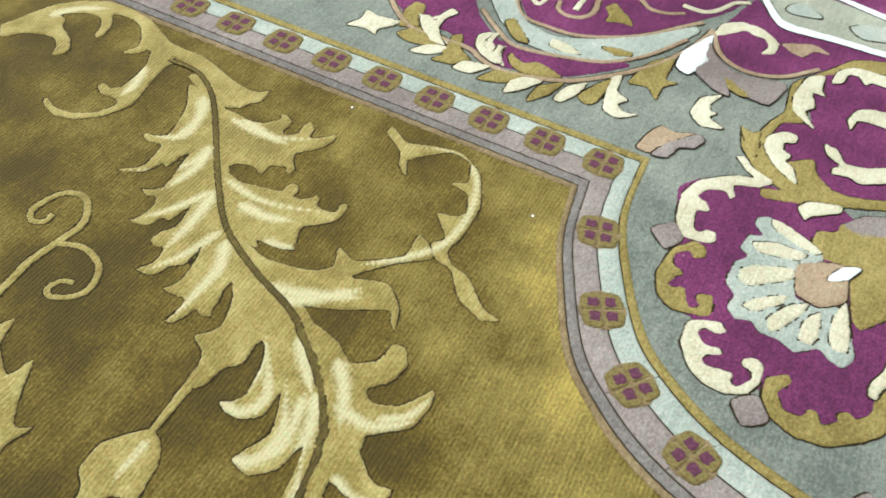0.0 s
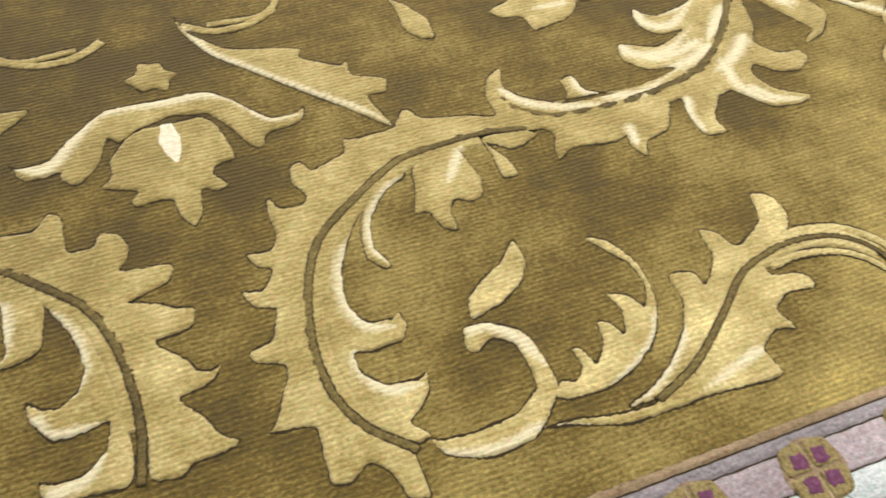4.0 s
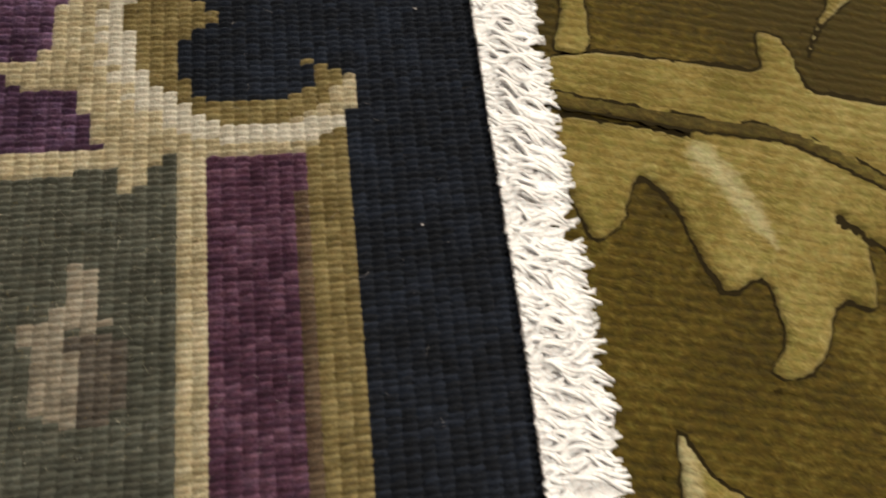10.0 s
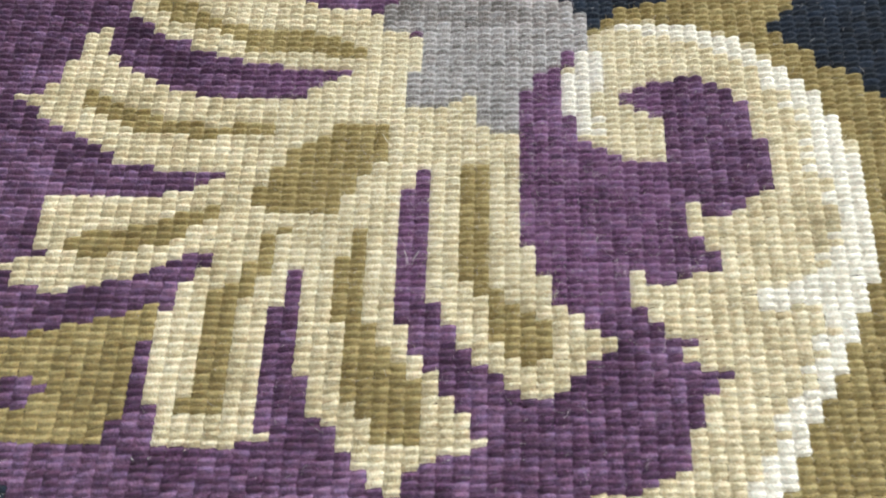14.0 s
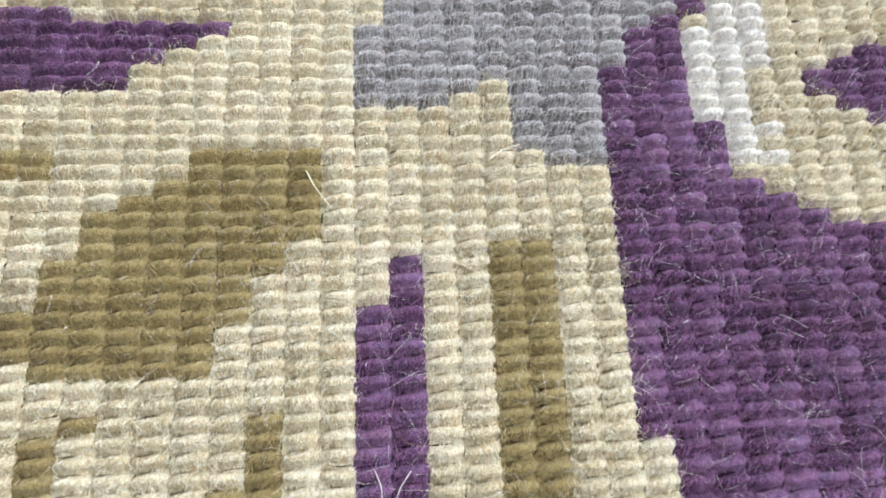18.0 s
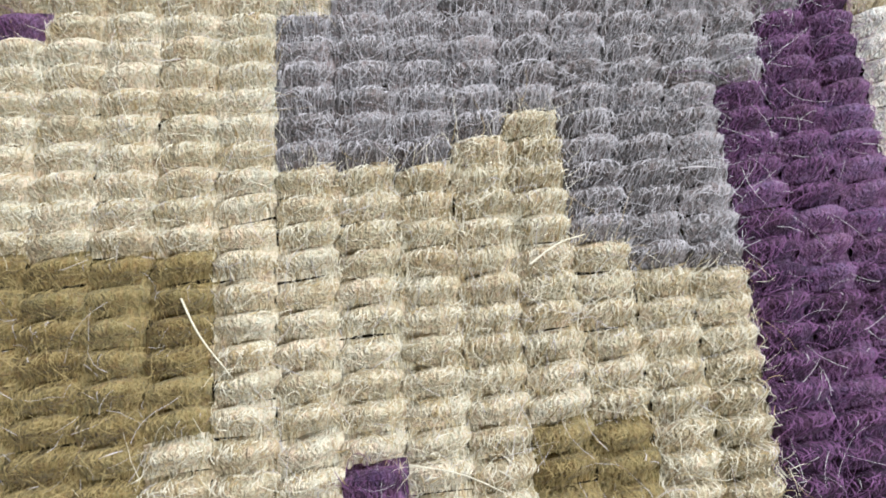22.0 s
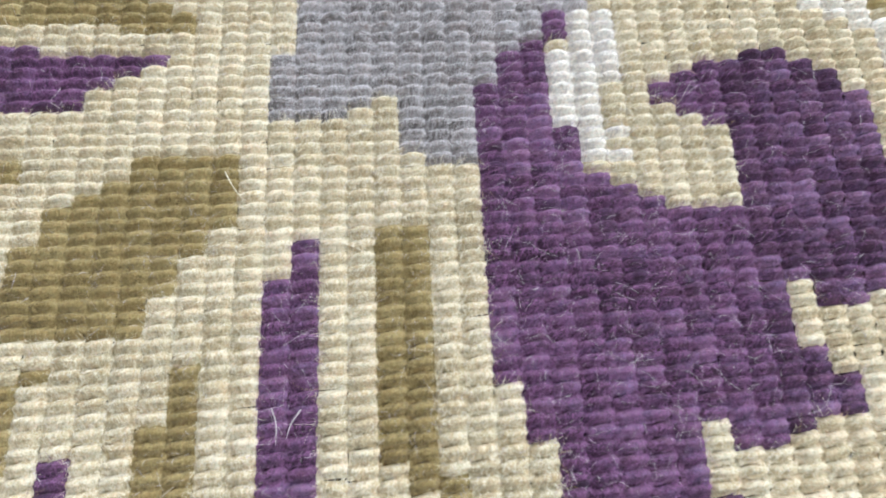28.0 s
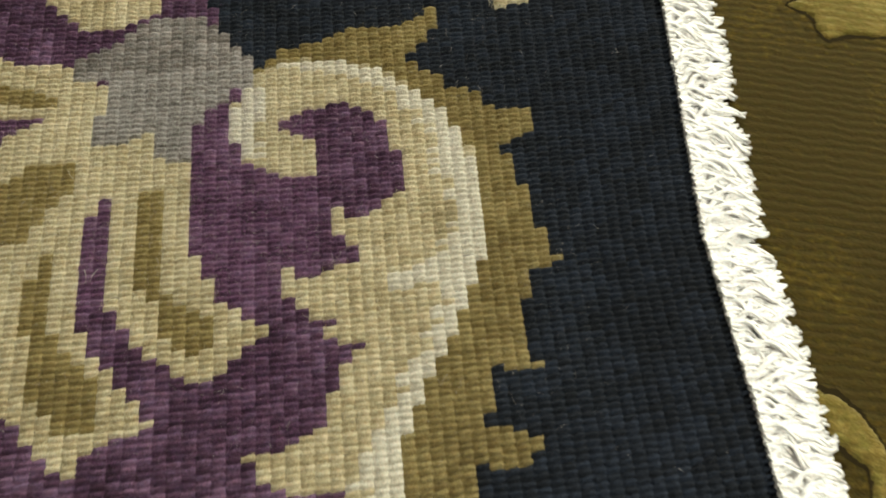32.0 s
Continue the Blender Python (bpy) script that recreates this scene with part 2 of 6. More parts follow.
YARN = {"navy": yarn("navy_yarn", (0.003, 0.005, 0.010), (0.007, 0.011, 0.021), (0.021, 0.031, 0.056), 0.02, tint=0.5, speck=0.15),
        "mulberry": yarn("mulberry_yarn", (0.036, 0.0085, 0.026), (0.092, 0.029, 0.066), (0.255, 0.125, 0.20), 0.04, tint=0.6, speck=0.12),
        "plum": yarn("plum_yarn", (0.029, 0.0085, 0.029), (0.079, 0.0315, 0.077), (0.25, 0.142, 0.26), 0.04, tint=0.6, speck=0.14),
        "ochre": yarn("ochre_yarn", (0.14, 0.095, 0.026), (0.265, 0.20, 0.072), (0.42, 0.335, 0.15)),
        "cream": yarn("cream_yarn", (0.35, 0.285, 0.155), (0.60, 0.51, 0.325), (0.80, 0.715, 0.525)),
        "ivory": yarn("ivory_yarn", (0.62, 0.575, 0.46), (0.80, 0.755, 0.64), (0.90, 0.865, 0.77), tint=0.1),
        "grey": yarn("grey_yarn", (0.105, 0.092, 0.086), (0.235, 0.212, 0.202), (0.48, 0.445, 0.44)),
        "sage": yarn("sage_yarn", (0.050, 0.052, 0.038), (0.095, 0.099, 0.075), (0.17, 0.175, 0.14)),
        "rust": yarn("rust_yarn", (0.070, 0.038, 0.022), (0.140, 0.086, 0.050), (0.24, 0.165, 0.10)),
        "umber": yarn("umber_yarn", (0.065, 0.052, 0.042), (0.125, 0.104, 0.084), (0.21, 0.18, 0.15)),
        "taupe": yarn("taupe_yarn", (0.20, 0.17, 0.13), (0.35, 0.305, 0.235), (0.52, 0.46, 0.37))}
COTTON = yarn("white_cotton", (0.81, 0.81, 0.815), (0.885, 0.887, 0.895), (0.935, 0.937, 0.942), 0.2, 1.0, 0.35, tint=0.05)
HAIR = {"straw": plain("straw_wool_fibre", (0.36, 0.275, 0.13), 0.6, 900.0), "grey": plain("grey_wool_fibre", (0.42, 0.40, 0.40), 0.5, 900.0), "cream": plain("pale_wool_fibre", (0.62, 0.575, 0.44), 0.5, 900.0), "plum": plain("plum_wool_fibre", (0.17, 0.075, 0.165), 0.5, 900.0),
        "white": plain("white_wool_fibre", (0.44, 0.41, 0.40), 0.45, 900.0), "ochre": plain("ochre_wool_fibre", (0.28, 0.215, 0.09), 0.5, 900.0),
        "navy": plain("navy_wool_fibre", (0.045, 0.052, 0.067), 0.5, 900.0)}
PINK = plain("pink_lint", (0.42, 0.10, 0.13), 0.8, 300.0)
# assumed colour of the unseen walls, dark to hold back bounced light
WALLS = plain("unseen_walls", (0.20, 0.17, 0.14), 0.95, 6.0)
WARP = plain("dark_warp", (0.055, 0.045, 0.03), 1.0)
PLASTER = plain("white_plaster", (0.62, 0.60, 0.57), 0.9, 8.0)
CONCRETE = plain("grey_screed", (0.30, 0.29, 0.27), 0.8, 20.0)
LAMP_GLASS = bpy.data.materials.new("lit_diffuser")
LAMP_GLASS.use_nodes = True
LAMP_GLASS.node_tree.nodes["Principled BSDF"].inputs["Emission Color"].default_value = (1, 0.95, 0.86, 1)
LAMP_GLASS.node_tree.nodes["Principled BSDF"].inputs["Emission Strength"].default_value = 1.5
LAMP_GLASS.node_tree.nodes["Principled BSDF"].inputs["Base Color"].default_value = (0.8, 0.8, 0.78, 1)

# ---- building helpers ----
def part(name, me, material, parent, label="", kind=""):
    """One mesh as an object under a thing or a part."""
    if isinstance(me, bmesh.types.BMesh):
        bm, me = me, bpy.data.meshes.new(name)
        bm.to_mesh(me)
        bm.free()
    if material is not None and not me.materials:
        me.materials.append(material)
    ob = new(name, me)
    ob.parent = parent
    return tagged(ob, label=label, kind=kind)


def mesh_of(name, verts, faces, smooth=True):
    me = bpy.data.meshes.new(name)
    me.from_pydata([tuple(v) for v in verts], [], [tuple(f) for f in faces])
    if smooth:
        me.polygons.foreach_set("use_smooth", [True] * len(me.polygons))
    me.update()
    return me


def soften(points, rounds=2):
    """Corner cutting of a closed outline."""
    p = np.asarray(points, float)
    for k in range(rounds):
        q = np.roll(p, -1, 0)
        c = 0.13 if k == 0 else 0.24
        p = np.stack([p + c * (q - p), q - c * (q - p)], 1).reshape(-1, 2)
    return p


def glide(points, steps):
    """A smooth open line through the points."""
    p = np.asarray(points, float)
    p = np.vstack([2 * p[0] - p[1], p, 2 * p[-1] - p[-2]])
    out = []
    for a, b, c, d in zip(p, p[1:], p[2:], p[3:]):
        for t in np.arange(steps) / steps:
            out.append(0.5 * (2 * b + (c - a) * t + (2 * a - 5 * b + 4 * c - d) * t * t + (3 * b - a - 3 * c + d) * t ** 3))
    return np.array(out + [p[-2]])


def ragged(poly, amount=0.075, step=0.32, seed=0.0):
    """A closed outline in steps of a knot, each knot a little in or out of line."""
    q = np.vstack([poly, poly[:1]])
    run = np.concatenate([[0], np.cumsum(np.linalg.norm(np.diff(q, axis=0), axis=1))])
    n = max(12, int(run[-1] / step))
    at = np.linspace(0, run[-1], n, endpoint=False)
    p = np.stack([np.interp(at, run, q[:, k]) for k in (0, 1)], 1)
    h = np.sin(p[:, 0] * 127.1 + p[:, 1] * 311.7 + seed) * 43758.5
    g = np.sin(p[:, 0] * 269.5 + p[:, 1] * 183.3 + seed) * 24634.6
    return p + amount * 2 * np.stack([h - np.floor(h) - 0.5, g - np.floor(g) - 0.5], 1)


def ribbon_outline(points, w0, w1, steps=6):
    c = glide(points, steps)
    d = np.gradient(c, axis=0)
    n = np.stack([-d[:, 1], d[:, 0]], 1) / np.linalg.norm(d, axis=1)[:, None]
    w = np.linspace(w0, w1, len(c))[:, None] / 2
    return np.vstack([c + n * w, (c - n * w)[::-1]])


def field(poly, x, y):
    """Signed distance to a closed outline (inside positive) and the nearest point on it."""
    a, b = poly, np.roll(poly, -1, 0)
    p = np.stack([x, y], -1)
    best, near, inside = np.full(len(p), 1e9), np.zeros_like(p), np.zeros(len(p), bool)
    for (ax, ay), (bx, by) in zip(a, b):
        e2 = (bx - ax) ** 2 + (by - ay) ** 2 + 1e-12
        t = np.clip(((p[:, 0] - ax) * (bx - ax) + (p[:, 1] - ay) * (by - ay)) / e2, 0, 1)
        qx, qy = ax + t * (bx - ax), ay + t * (by - ay)
        d = (p[:, 0] - qx) ** 2 + (p[:, 1] - qy) ** 2
        k = d < best
        best[k], near[k, 0], near[k, 1] = d[k], qx[k], qy[k]
        cross = ((ay > p[:, 1]) != (by > p[:, 1]))
        with np.errstate(divide="ignore", invalid="ignore"):
            inside ^= cross & (p[:, 0] < (bx - ax) * (p[:, 1] - ay) / (by - ay) + ax)
    d = np.sqrt(best)
    return np.where(inside, d, -d), near


def carved(name, poly, height, base=0.0, cell=0.22, edge=0.46, grow=0.0, flat=False, hollow=False):
    """A cushion of pile cut along an outline (centimetres), with rounded, slightly ragged shoulders."""
    lo, hi = poly.min(0) - grow - cell * 1.5, poly.max(0) + grow + cell * 1.5
    nx, ny = int((hi[0] - lo[0]) / cell) + 2, int((hi[1] - lo[1]) / cell) + 2
    gx, gy = np.meshgrid(lo[0] + cell * np.arange(nx), lo[1] + cell * np.arange(ny), indexing="ij")
    gx, gy = gx.ravel(), gy.ravel()
    d, near = field(poly, gx, gy)
    d = d + grow
    ids = np.arange(nx * ny).reshape(nx, ny)
    quads = np.stack([ids[:-1, :-1], ids[1:, :-1], ids[1:, 1:], ids[:-1, 1:]], -1).reshape(-1, 4)
    quads = quads[(d[quads] > 0).any(1)]
    used = np.unique(quads)
    p = np.stack([gx, gy], 1)
    out = d < 0
    if grow:
        v = p - near
        v /= np.linalg.norm(v, axis=1)[:, None] + 1e-9
        p[out] = near[out] + v[out] * grow
    else:
        p[out] = near[out]
    p[out] += 0.045 * np.sin(np.stack([gx * 9.1 + gy * 7.3, gx * 6.7 - gy * 8.9], 1))[out]
    dd = np.clip(d, 0, None)
    if hollow:
        q = np.clip(1 - dd / grow, 0, 1)
        z = base + height * np.clip(q / 0.25, 0, 1) ** 0.6 * (1 - q) ** 1.3 * 1.5
        z[out] = base - 0.03
        quads = quads[(dd[quads] < grow + cell).any(1)]
        used = np.unique(quads)
    elif flat:
        z = np.full(len(p), base)
    else:
        k = np.clip(dd / edge, 0, 1)
        z = base + height * np.sqrt(np.clip(1 - (1 - k) ** 2, 0, 1))
        z = z + height * 0.10 * np.sin(p[:, 0] * 1.9 + 1.3 * np.sin(p[:, 1] * 1.1)) * np.sin(p[:, 1] * 2.3) * k
        z[out] = base - 0.05
    remap = np.full(nx * ny, -1)
    remap[used] = np.arange(len(used))
    co = np.column_stack([p[used], z[used]]) * 0.01
    return mesh_of(name, co, remap[quads], True)


def empty(name, m, label, category, group=""):
    ob = new(name)
    ob.matrix_basis = m
    return tagged(ob, label=label, category=category, group=group)


def box(x0, y0, z0, x1, y1, z1):
    bm = bmesh.new()
    bmesh.ops.create_cube(bm, size=1.0, matrix=Matrix.Translation(((x0 + x1) / 2, (y0 + y1) / 2, (z0 + z1) / 2)) @ Matrix.Diagonal((x1 - x0, y1 - y0, z1 - z0, 1)))
    return bm


# ---- the shop: floor, walls and ceiling, never in view, that bounce the light ----
FLOOR_Z = -0.014
for name, dims, mat in (("floor", (-3.4, -3.2, FLOOR_Z - 0.1, 4.4, 4.6, FLOOR_Z), CONCRETE),
                        ("ceiling", (-3.4, -3.2, 2.8, 4.4, 4.6, 2.9), PLASTER),
                        ("wall_west", (-3.5, -3.2, FLOOR_Z - 0.1, -3.4, 4.6, 2.9), WALLS),
                        ("wall_east", (4.4, -3.2, FLOOR_Z - 0.1, 4.5, 4.6, 2.9), WALLS),
                        ("wall_south", (-3.5, -3.3, FLOOR_Z - 0.1, 4.5, -3.2, 2.9), WALLS),
                        ("wall_north", (-3.5, 4.6, FLOOR_Z - 0.1, 4.5, 4.7, 2.9), WALLS)):
    tagged(part(name, box(*dims), mat, None), label="plain " + ("grey screed floor of the shop" if name == "floor" else ("white plastered shop ceiling" if name == "ceiling" else "brown wall, unseen, added to limit bounced light")), kind="structure")
for px, py, watts in PANELS:
    lampe = empty("ceiling_light", pose(px, py, 2.8), "flat rectangular ceiling light panel, switched on, in a white frame", "ceiling light", "ceiling lights of the shop")
    part("frame", box(-0.62, -0.32, -0.03, 0.62, 0.32, 0.0), PLASTER, lampe)
    part("diffuser", box(-0.585, -0.285, -0.036, 0.585, 0.285, -0.030), LAMP_GLASS, lampe, "glowing white diffuser")

# ---- the large carved pile rug ----
rug = empty("pile_rug", pose(0, 0, 0, 0, 0, -13.3), "large olive wool pile rug with carved gold scrolls, on the floor", "rug")
AXIS = 54.0


def ground(u0, v0, u1, v1, step):
    us, vs = np.arange(u0, u1 + 0.01, step), np.arange(v0, v1 + 0.01, step)
    co = [(u * 0.01, v * 0.01, 0.0004 * noise.noise((u * 0.11, v * 0.11, 0.3))) for u in us for v in vs]
    n = len(vs)
    faces = [(i * n + j, (i + 1) * n + j, (i + 1) * n + j + 1, i * n + j + 1) for i in range(len(us) - 1) for j in range(n - 1)]
    return mesh_of("field", co, faces)


part("field", ground(-146, -120, 254, 380, 2.5), OLIVE, rug, "olive-gold wool pile ground")
part("foundation", box(-1.458, -1.198, FLOOR_Z + 0.001, 2.538, 3.798, -0.002), WARP, rug)


def edge_shade(poly, parent, base, least=0.012):
    """Groove shade as a near-black sheet: wide on edges along the rows, narrow across."""
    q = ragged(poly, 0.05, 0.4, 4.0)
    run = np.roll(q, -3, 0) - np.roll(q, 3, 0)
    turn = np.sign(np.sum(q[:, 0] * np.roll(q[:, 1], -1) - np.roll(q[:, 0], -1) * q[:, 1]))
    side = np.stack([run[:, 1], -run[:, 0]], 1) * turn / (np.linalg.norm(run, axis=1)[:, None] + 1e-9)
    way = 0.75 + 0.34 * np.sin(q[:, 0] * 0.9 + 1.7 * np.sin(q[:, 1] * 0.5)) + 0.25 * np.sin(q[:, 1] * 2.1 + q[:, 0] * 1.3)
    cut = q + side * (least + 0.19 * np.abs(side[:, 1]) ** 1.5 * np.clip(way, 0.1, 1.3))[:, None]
    part("carved_edge", carved("carved_edge", cut, 0, base=base, grow=0.02, flat=True), SHADE_AND_LINES, parent)


def shoulder(poly, parent, reach=0.7):
    """The ground pile that swells beside the cut."""
    part("shoulder", carved("shoulder", poly, 0.07, grow=reach, cell=0.3, hollow=True), OLIVE, parent)


def motif(name, points, mirrored=True, mat=None, height=0.25):
    for side in ((1, -1) if mirrored else (1,)):
        p = np.array(points, float)
        if side < 0:
            p[:, 0] = 2 * AXIS - p[:, 0]
        poly = ragged(soften(p))
        # no two motifs are sheared to quite the same height
        ob = part(name, carved(name, poly, height + 0.004 * (len(rug.children) % 5)), mat or GOLD, rug)
        edge_shade(poly, ob, 0.07)
        shoulder(poly, ob)


def tendril(name, points, w0, w1):
    for side in (1, -1):
        p = np.array(points, float)
        if side < 0:
            p[:, 0] = 2 * AXIS - p[:, 0]
        poly = ragged(ribbon_outline(p, w0, w1))
        ob = part(name, carved(name, poly, 0.20, cell=0.18), GOLD, rug)
        edge_shade(poly, ob, 0.05)


STREAKS = []


def vein(points, w0, w1):
    """A pale streak along a lobe: lighter wool and bevel highlight in one colour."""
    c = glide(np.array(points, float), 8)
    t = np.linspace(0, 1, len(c))
    STREAKS.append((c, (w0 + (w1 - w0) * t) * np.clip(np.minimum(t / 0.15, (1 - t) / 0.35) + 0.25, 0, 1)))


def pale_lit_streaks(ob):
    """Lays the streaks down on a motif, as each vertex's share of pale wool and painted highlight."""
    me = ob.data
    co = np.zeros(len(me.vertices) * 3)
    me.vertices.foreach_get("co", co)
    p = co.reshape(-1, 3)[:, :2] * 100
    lo, hi = p.min(0), p.max(0)
    share = np.zeros(len(p))
    for c, w in STREAKS:
        if (c.max(0) + 2 < lo).any() or (c.min(0) - 2 > hi).any():
            continue
        d = np.linalg.norm(p[:, None] - c[None], axis=2) / (w[None] * 1.05)
        share = np.maximum(share, np.clip(1.15 - 0.75 * d.min(1), 0, 1))
    me.attributes.new("pale", "FLOAT", "POINT").data.foreach_set("value", share)


def rib(name, points, w0, w1, mirrored=True):
    """The dark brown vein that runs through a leaf."""
    for side in ((1, -1) if mirrored else (1,)):
        p = np.array(points, float)
        if side < 0:
            p[:, 0] = 2 * AXIS - p[:, 0]
        poly = ragged(ribbon_outline(p, w0 * 0.8, w1 * 0.8), 0.06)
        part("leaf_bed", carved("leaf_bed", ribbon_outline(p[1:-1], w0 * 3.4, w1 * 3.4), 0.232, cell=0.3, edge=0.4), GOLD, rug)
        ob = part(name, carved(name, poly, 0.03, base=0.252, cell=0.2, edge=0.25), BROWN, rug, "dark brown vein")
        # groove shade beside the vein, laid down as a flat near-black sheet
        part("carved_edge", carved("carved_edge", poly, 0, base=0.254, cell=0.2, grow=0.085, flat=True), SHADE_AND_LINES, ob)
motif("outer_leaf", [(92.9, -8.7), (91.9, -6.9), (87.1, -4.1), (80.8, -2.7), (80.1, -1), (79.1, -0.8), (78.4, -1.9), (77.3, -3.2), (72.2, -3.4), (71.5, -2.8), (71.2, -4.9), (69.3, -5.6), (66.9, -6.3), (66.4, -4.7), (65, -4.9), (64.5, -7.2), (65.7, -9.5), (64.8, -10.5), (62.5, -10.2), (61.8, -8.5), (61.4, -8.8), (61.1, -11), (61.4, -13.3), (60.3, -15.2), (57.6, -14.6), (58.6, -16.5), (60.1, -17.2), (58.4, -19.5), (56.3, -18.7), (57, -20.8), (59.2, -21.7), (61.9, -23.1), (62.2, -20.5), (65.1, -15), (70.7, -10.4), (75.7, -7.7), (83.4, -6.7), (91.6, -7.7)], mirrored=False)
motif("outer_leaf", [(62.9, -18.7), (60.5, -18), (58.9, -19.6), (59.2, -21.7), (57.8, -25.1), (55.4, -25.3), (55.6, -26.6), (58.7, -27.8), (57.1, -30.9), (56, -33.1), (55, -33.6), (59.3, -34.3), (59, -37), (58.9, -40), (60.6, -40.3), (62.5, -39), (64, -40.5), (64.6, -43.3), (66.6, -43.9), (66.5, -40.7), (66.5, -39.4), (63.3, -36.3), (61.2, -32.1), (61.2, -26.7)], mirrored=False)
motif("sepal", [(77.3, -8.9), (83.1, -7.5), (83.5, -10.5), (84, -12.7), (83.2, -15.3), (81.6, -15.5), (80.3, -14.5), (79.2, -15.8), (79.1, -18.8), (77.5, -17.7), (77, -15.3), (75.3, -15.3), (76.5, -12.7)], mirrored=False)
motif("sepal", [(86.2, -8), (89, -10.3), (92.7, -9.1), (91.5, -7.8), (85.9, -7.3), (86.4, -10), (86.2, -13.7), (88.2, -13.8), (87.9, -11.3)], mirrored=False)
motif("crescent", [(77, -9.7), (73.6, -11.2), (70.9, -14.3), (70, -17.8), (71.3, -20.4), (70.4, -20.8), (68.9, -18.9), (69.4, -15.4), (71.1, -12.1), (74, -9.9)], mirrored=False)
motif("inner_leaf", [(77.1, -9.3), (71.2, -11.7), (66.4, -15.4), (64.1, -19.7), (62.7, -24.6), (62.3, -29.4), (62.9, -32.5), (63.5, -35.8), (66.6, -39), (68.8, -38.7), (66.9, -36.8), (68.5, -35.8), (69.8, -34.5), (70.3, -32.4), (69.5, -33.2), (66.1, -32.7), (64.4, -30.6), (64.5, -28.5), (65.7, -28.9), (69.1, -28.9), (70.2, -27.6), (69.9, -25.6), (69.1, -26.4), (66.6, -26), (65.5, -23.4), (66.1, -19.5), (68.3, -15.5), (71.1, -12.1), (74.8, -10.3)], mirrored=False)
motif("curl", [(77.6, -41.6), (79, -40.5), (81.3, -38), (81.2, -35.1), (80.6, -31.8), (77.7, -29.7), (75.1, -29.3), (74.4, -31.8), (75.4, -32.5), (77.2, -31.2), (79.1, -32.6), (79.4, -35.3), (79.2, -37.7), (76.1, -39.4), (72.7, -39.7), (69.2, -39.4), (68, -38.7), (69, -40.9), (72.4, -42.3), (76.8, -42.1)], mirrored=False)
motif("frond", [(81.6, -37.5), (82.9, -38.3), (84.3, -36.9), (83.7, -34.9), (85, -35.2), (85.4, -37.5), (87.3, -35.3), (87.5, -33), (88.9, -33.7), (89.6, -35.6), (90.7, -32.8), (89.7, -30.4), (92, -31.3), (93, -33.5), (94.3, -30.8), (94, -28), (90.6, -23.4), (93.3, -24.8), (95, -28.6), (94.5, -33.1), (92.2, -36.7), (88.9, -38.8), (85.5, -39.8), (81.5, -39.7), (80.1, -38.9)])
motif("leaflet", [(84, -21.2), (84.1, -24.4), (82.7, -26.5), (79.5, -28.2), (76, -29.1), (76.7, -26.6), (79.5, -24.7), (81.9, -23.5)], mirrored=False)
motif("fan_leaf", [(77.1, -41.5), (78.2, -41.1), (84.5, -43.4), (88.3, -43.8), (92.8, -43.6), (97.1, -43.9), (102.2, -44.4), (101.6, -41), (104.1, -39.6), (106.4, -40.5), (105.2, -37.7), (107.7, -36.4), (111, -37), (111, -35.5), (109.8, -34.6), (107.3, -34.2), (107, -32.5), (102.5, -34.6), (98.6, -38.2), (93.7, -40.9), (89.1, -42.7), (85.6, -42.6), (80.5, -41.4)])
motif("fan_leaf", [(85.8, -42.2), (89.5, -41.1), (92.8, -39.1), (95.5, -36.5), (97, -33.8), (96.9, -30.4), (99.8, -31.1), (100, -33.3), (102.9, -30.2), (102.9, -26.4), (104.8, -27.5), (105.5, -29.6), (106.5, -29.8), (110.3, -27.7), (111, -23.9), (113.3, -25.1), (113.7, -27.8), (112.5, -29.7), (109.4, -31.3), (106, -31.9), (101.4, -34.8), (97.3, -38.2), (92.9, -40.8), (89.4, -42.3)])
tendril("fan_loop", [(107.9, -31.3), (112, -30.3), (115.3, -30.6), (118.4, -31.7), (121.4, -34.7), (122.4, -38.1), (121.3, -41.2), (118.3, -43.4)], 1.3, 0.9)
tendril("fan_loop", [(107.8, -33.3), (111.5, -32.9), (115.8, -33.9), (118.6, -36), (119.8, -38.7), (118.9, -41.5), (117.1, -43.2)], 0.9, 0.7)
rib("stem", [(91.6, -7.7), (86, -6.9), (79.1, -7.3), (75.6, -8.1), (70.9, -10.9), (65.3, -15.1), (62.5, -20.6), (61.2, -26.7), (61.5, -32.1), (63.4, -36.1), (66.9, -39.5)], 1, 1, False)
rib("stem", [(89.2, -42.5), (94.4, -40.4), (99.7, -36.7), (103.8, -33.4), (107.4, -31.9), (112.4, -31.3), (117, -32.4), (120, -35.4), (120.5, -39.1)], 0.9, 0.6)
motif("plume_leaf", [(157.6, 41.1), (156.6, 41.8), (157.6, 44.4), (157.3, 45.4), (153.4, 42.6), (150.9, 41.6), (147.6, 40.7), (146.3, 40.6), (145.2, 42.2), (145.3, 43.4), (144.4, 43.7), (143.7, 42), (144.4, 39.9), (142.9, 39.6), (139.8, 39.2), (138.6, 39.9), (137, 42.1), (136.9, 40.5), (138.5, 38.4), (139.8, 37.8), (141.5, 37.4), (140.5, 36.3), (142.7, 36.1), (144, 36), (145, 35.3), (142.8, 35.2), (139.3, 34.4), (137.4, 34.2), (136.4, 35.2), (135.8, 36.6), (135, 35.3), (135.6, 33.7), (134.1, 33.1), (132.6, 33.2), (131, 33.5), (130.5, 34.3), (130.1, 33.2), (130.8, 31.3), (133, 30.5), (132.8, 29.4), (135, 29.2), (136.3, 28.7), (137.8, 25.8), (141.7, 27.8), (149, 33.8)])
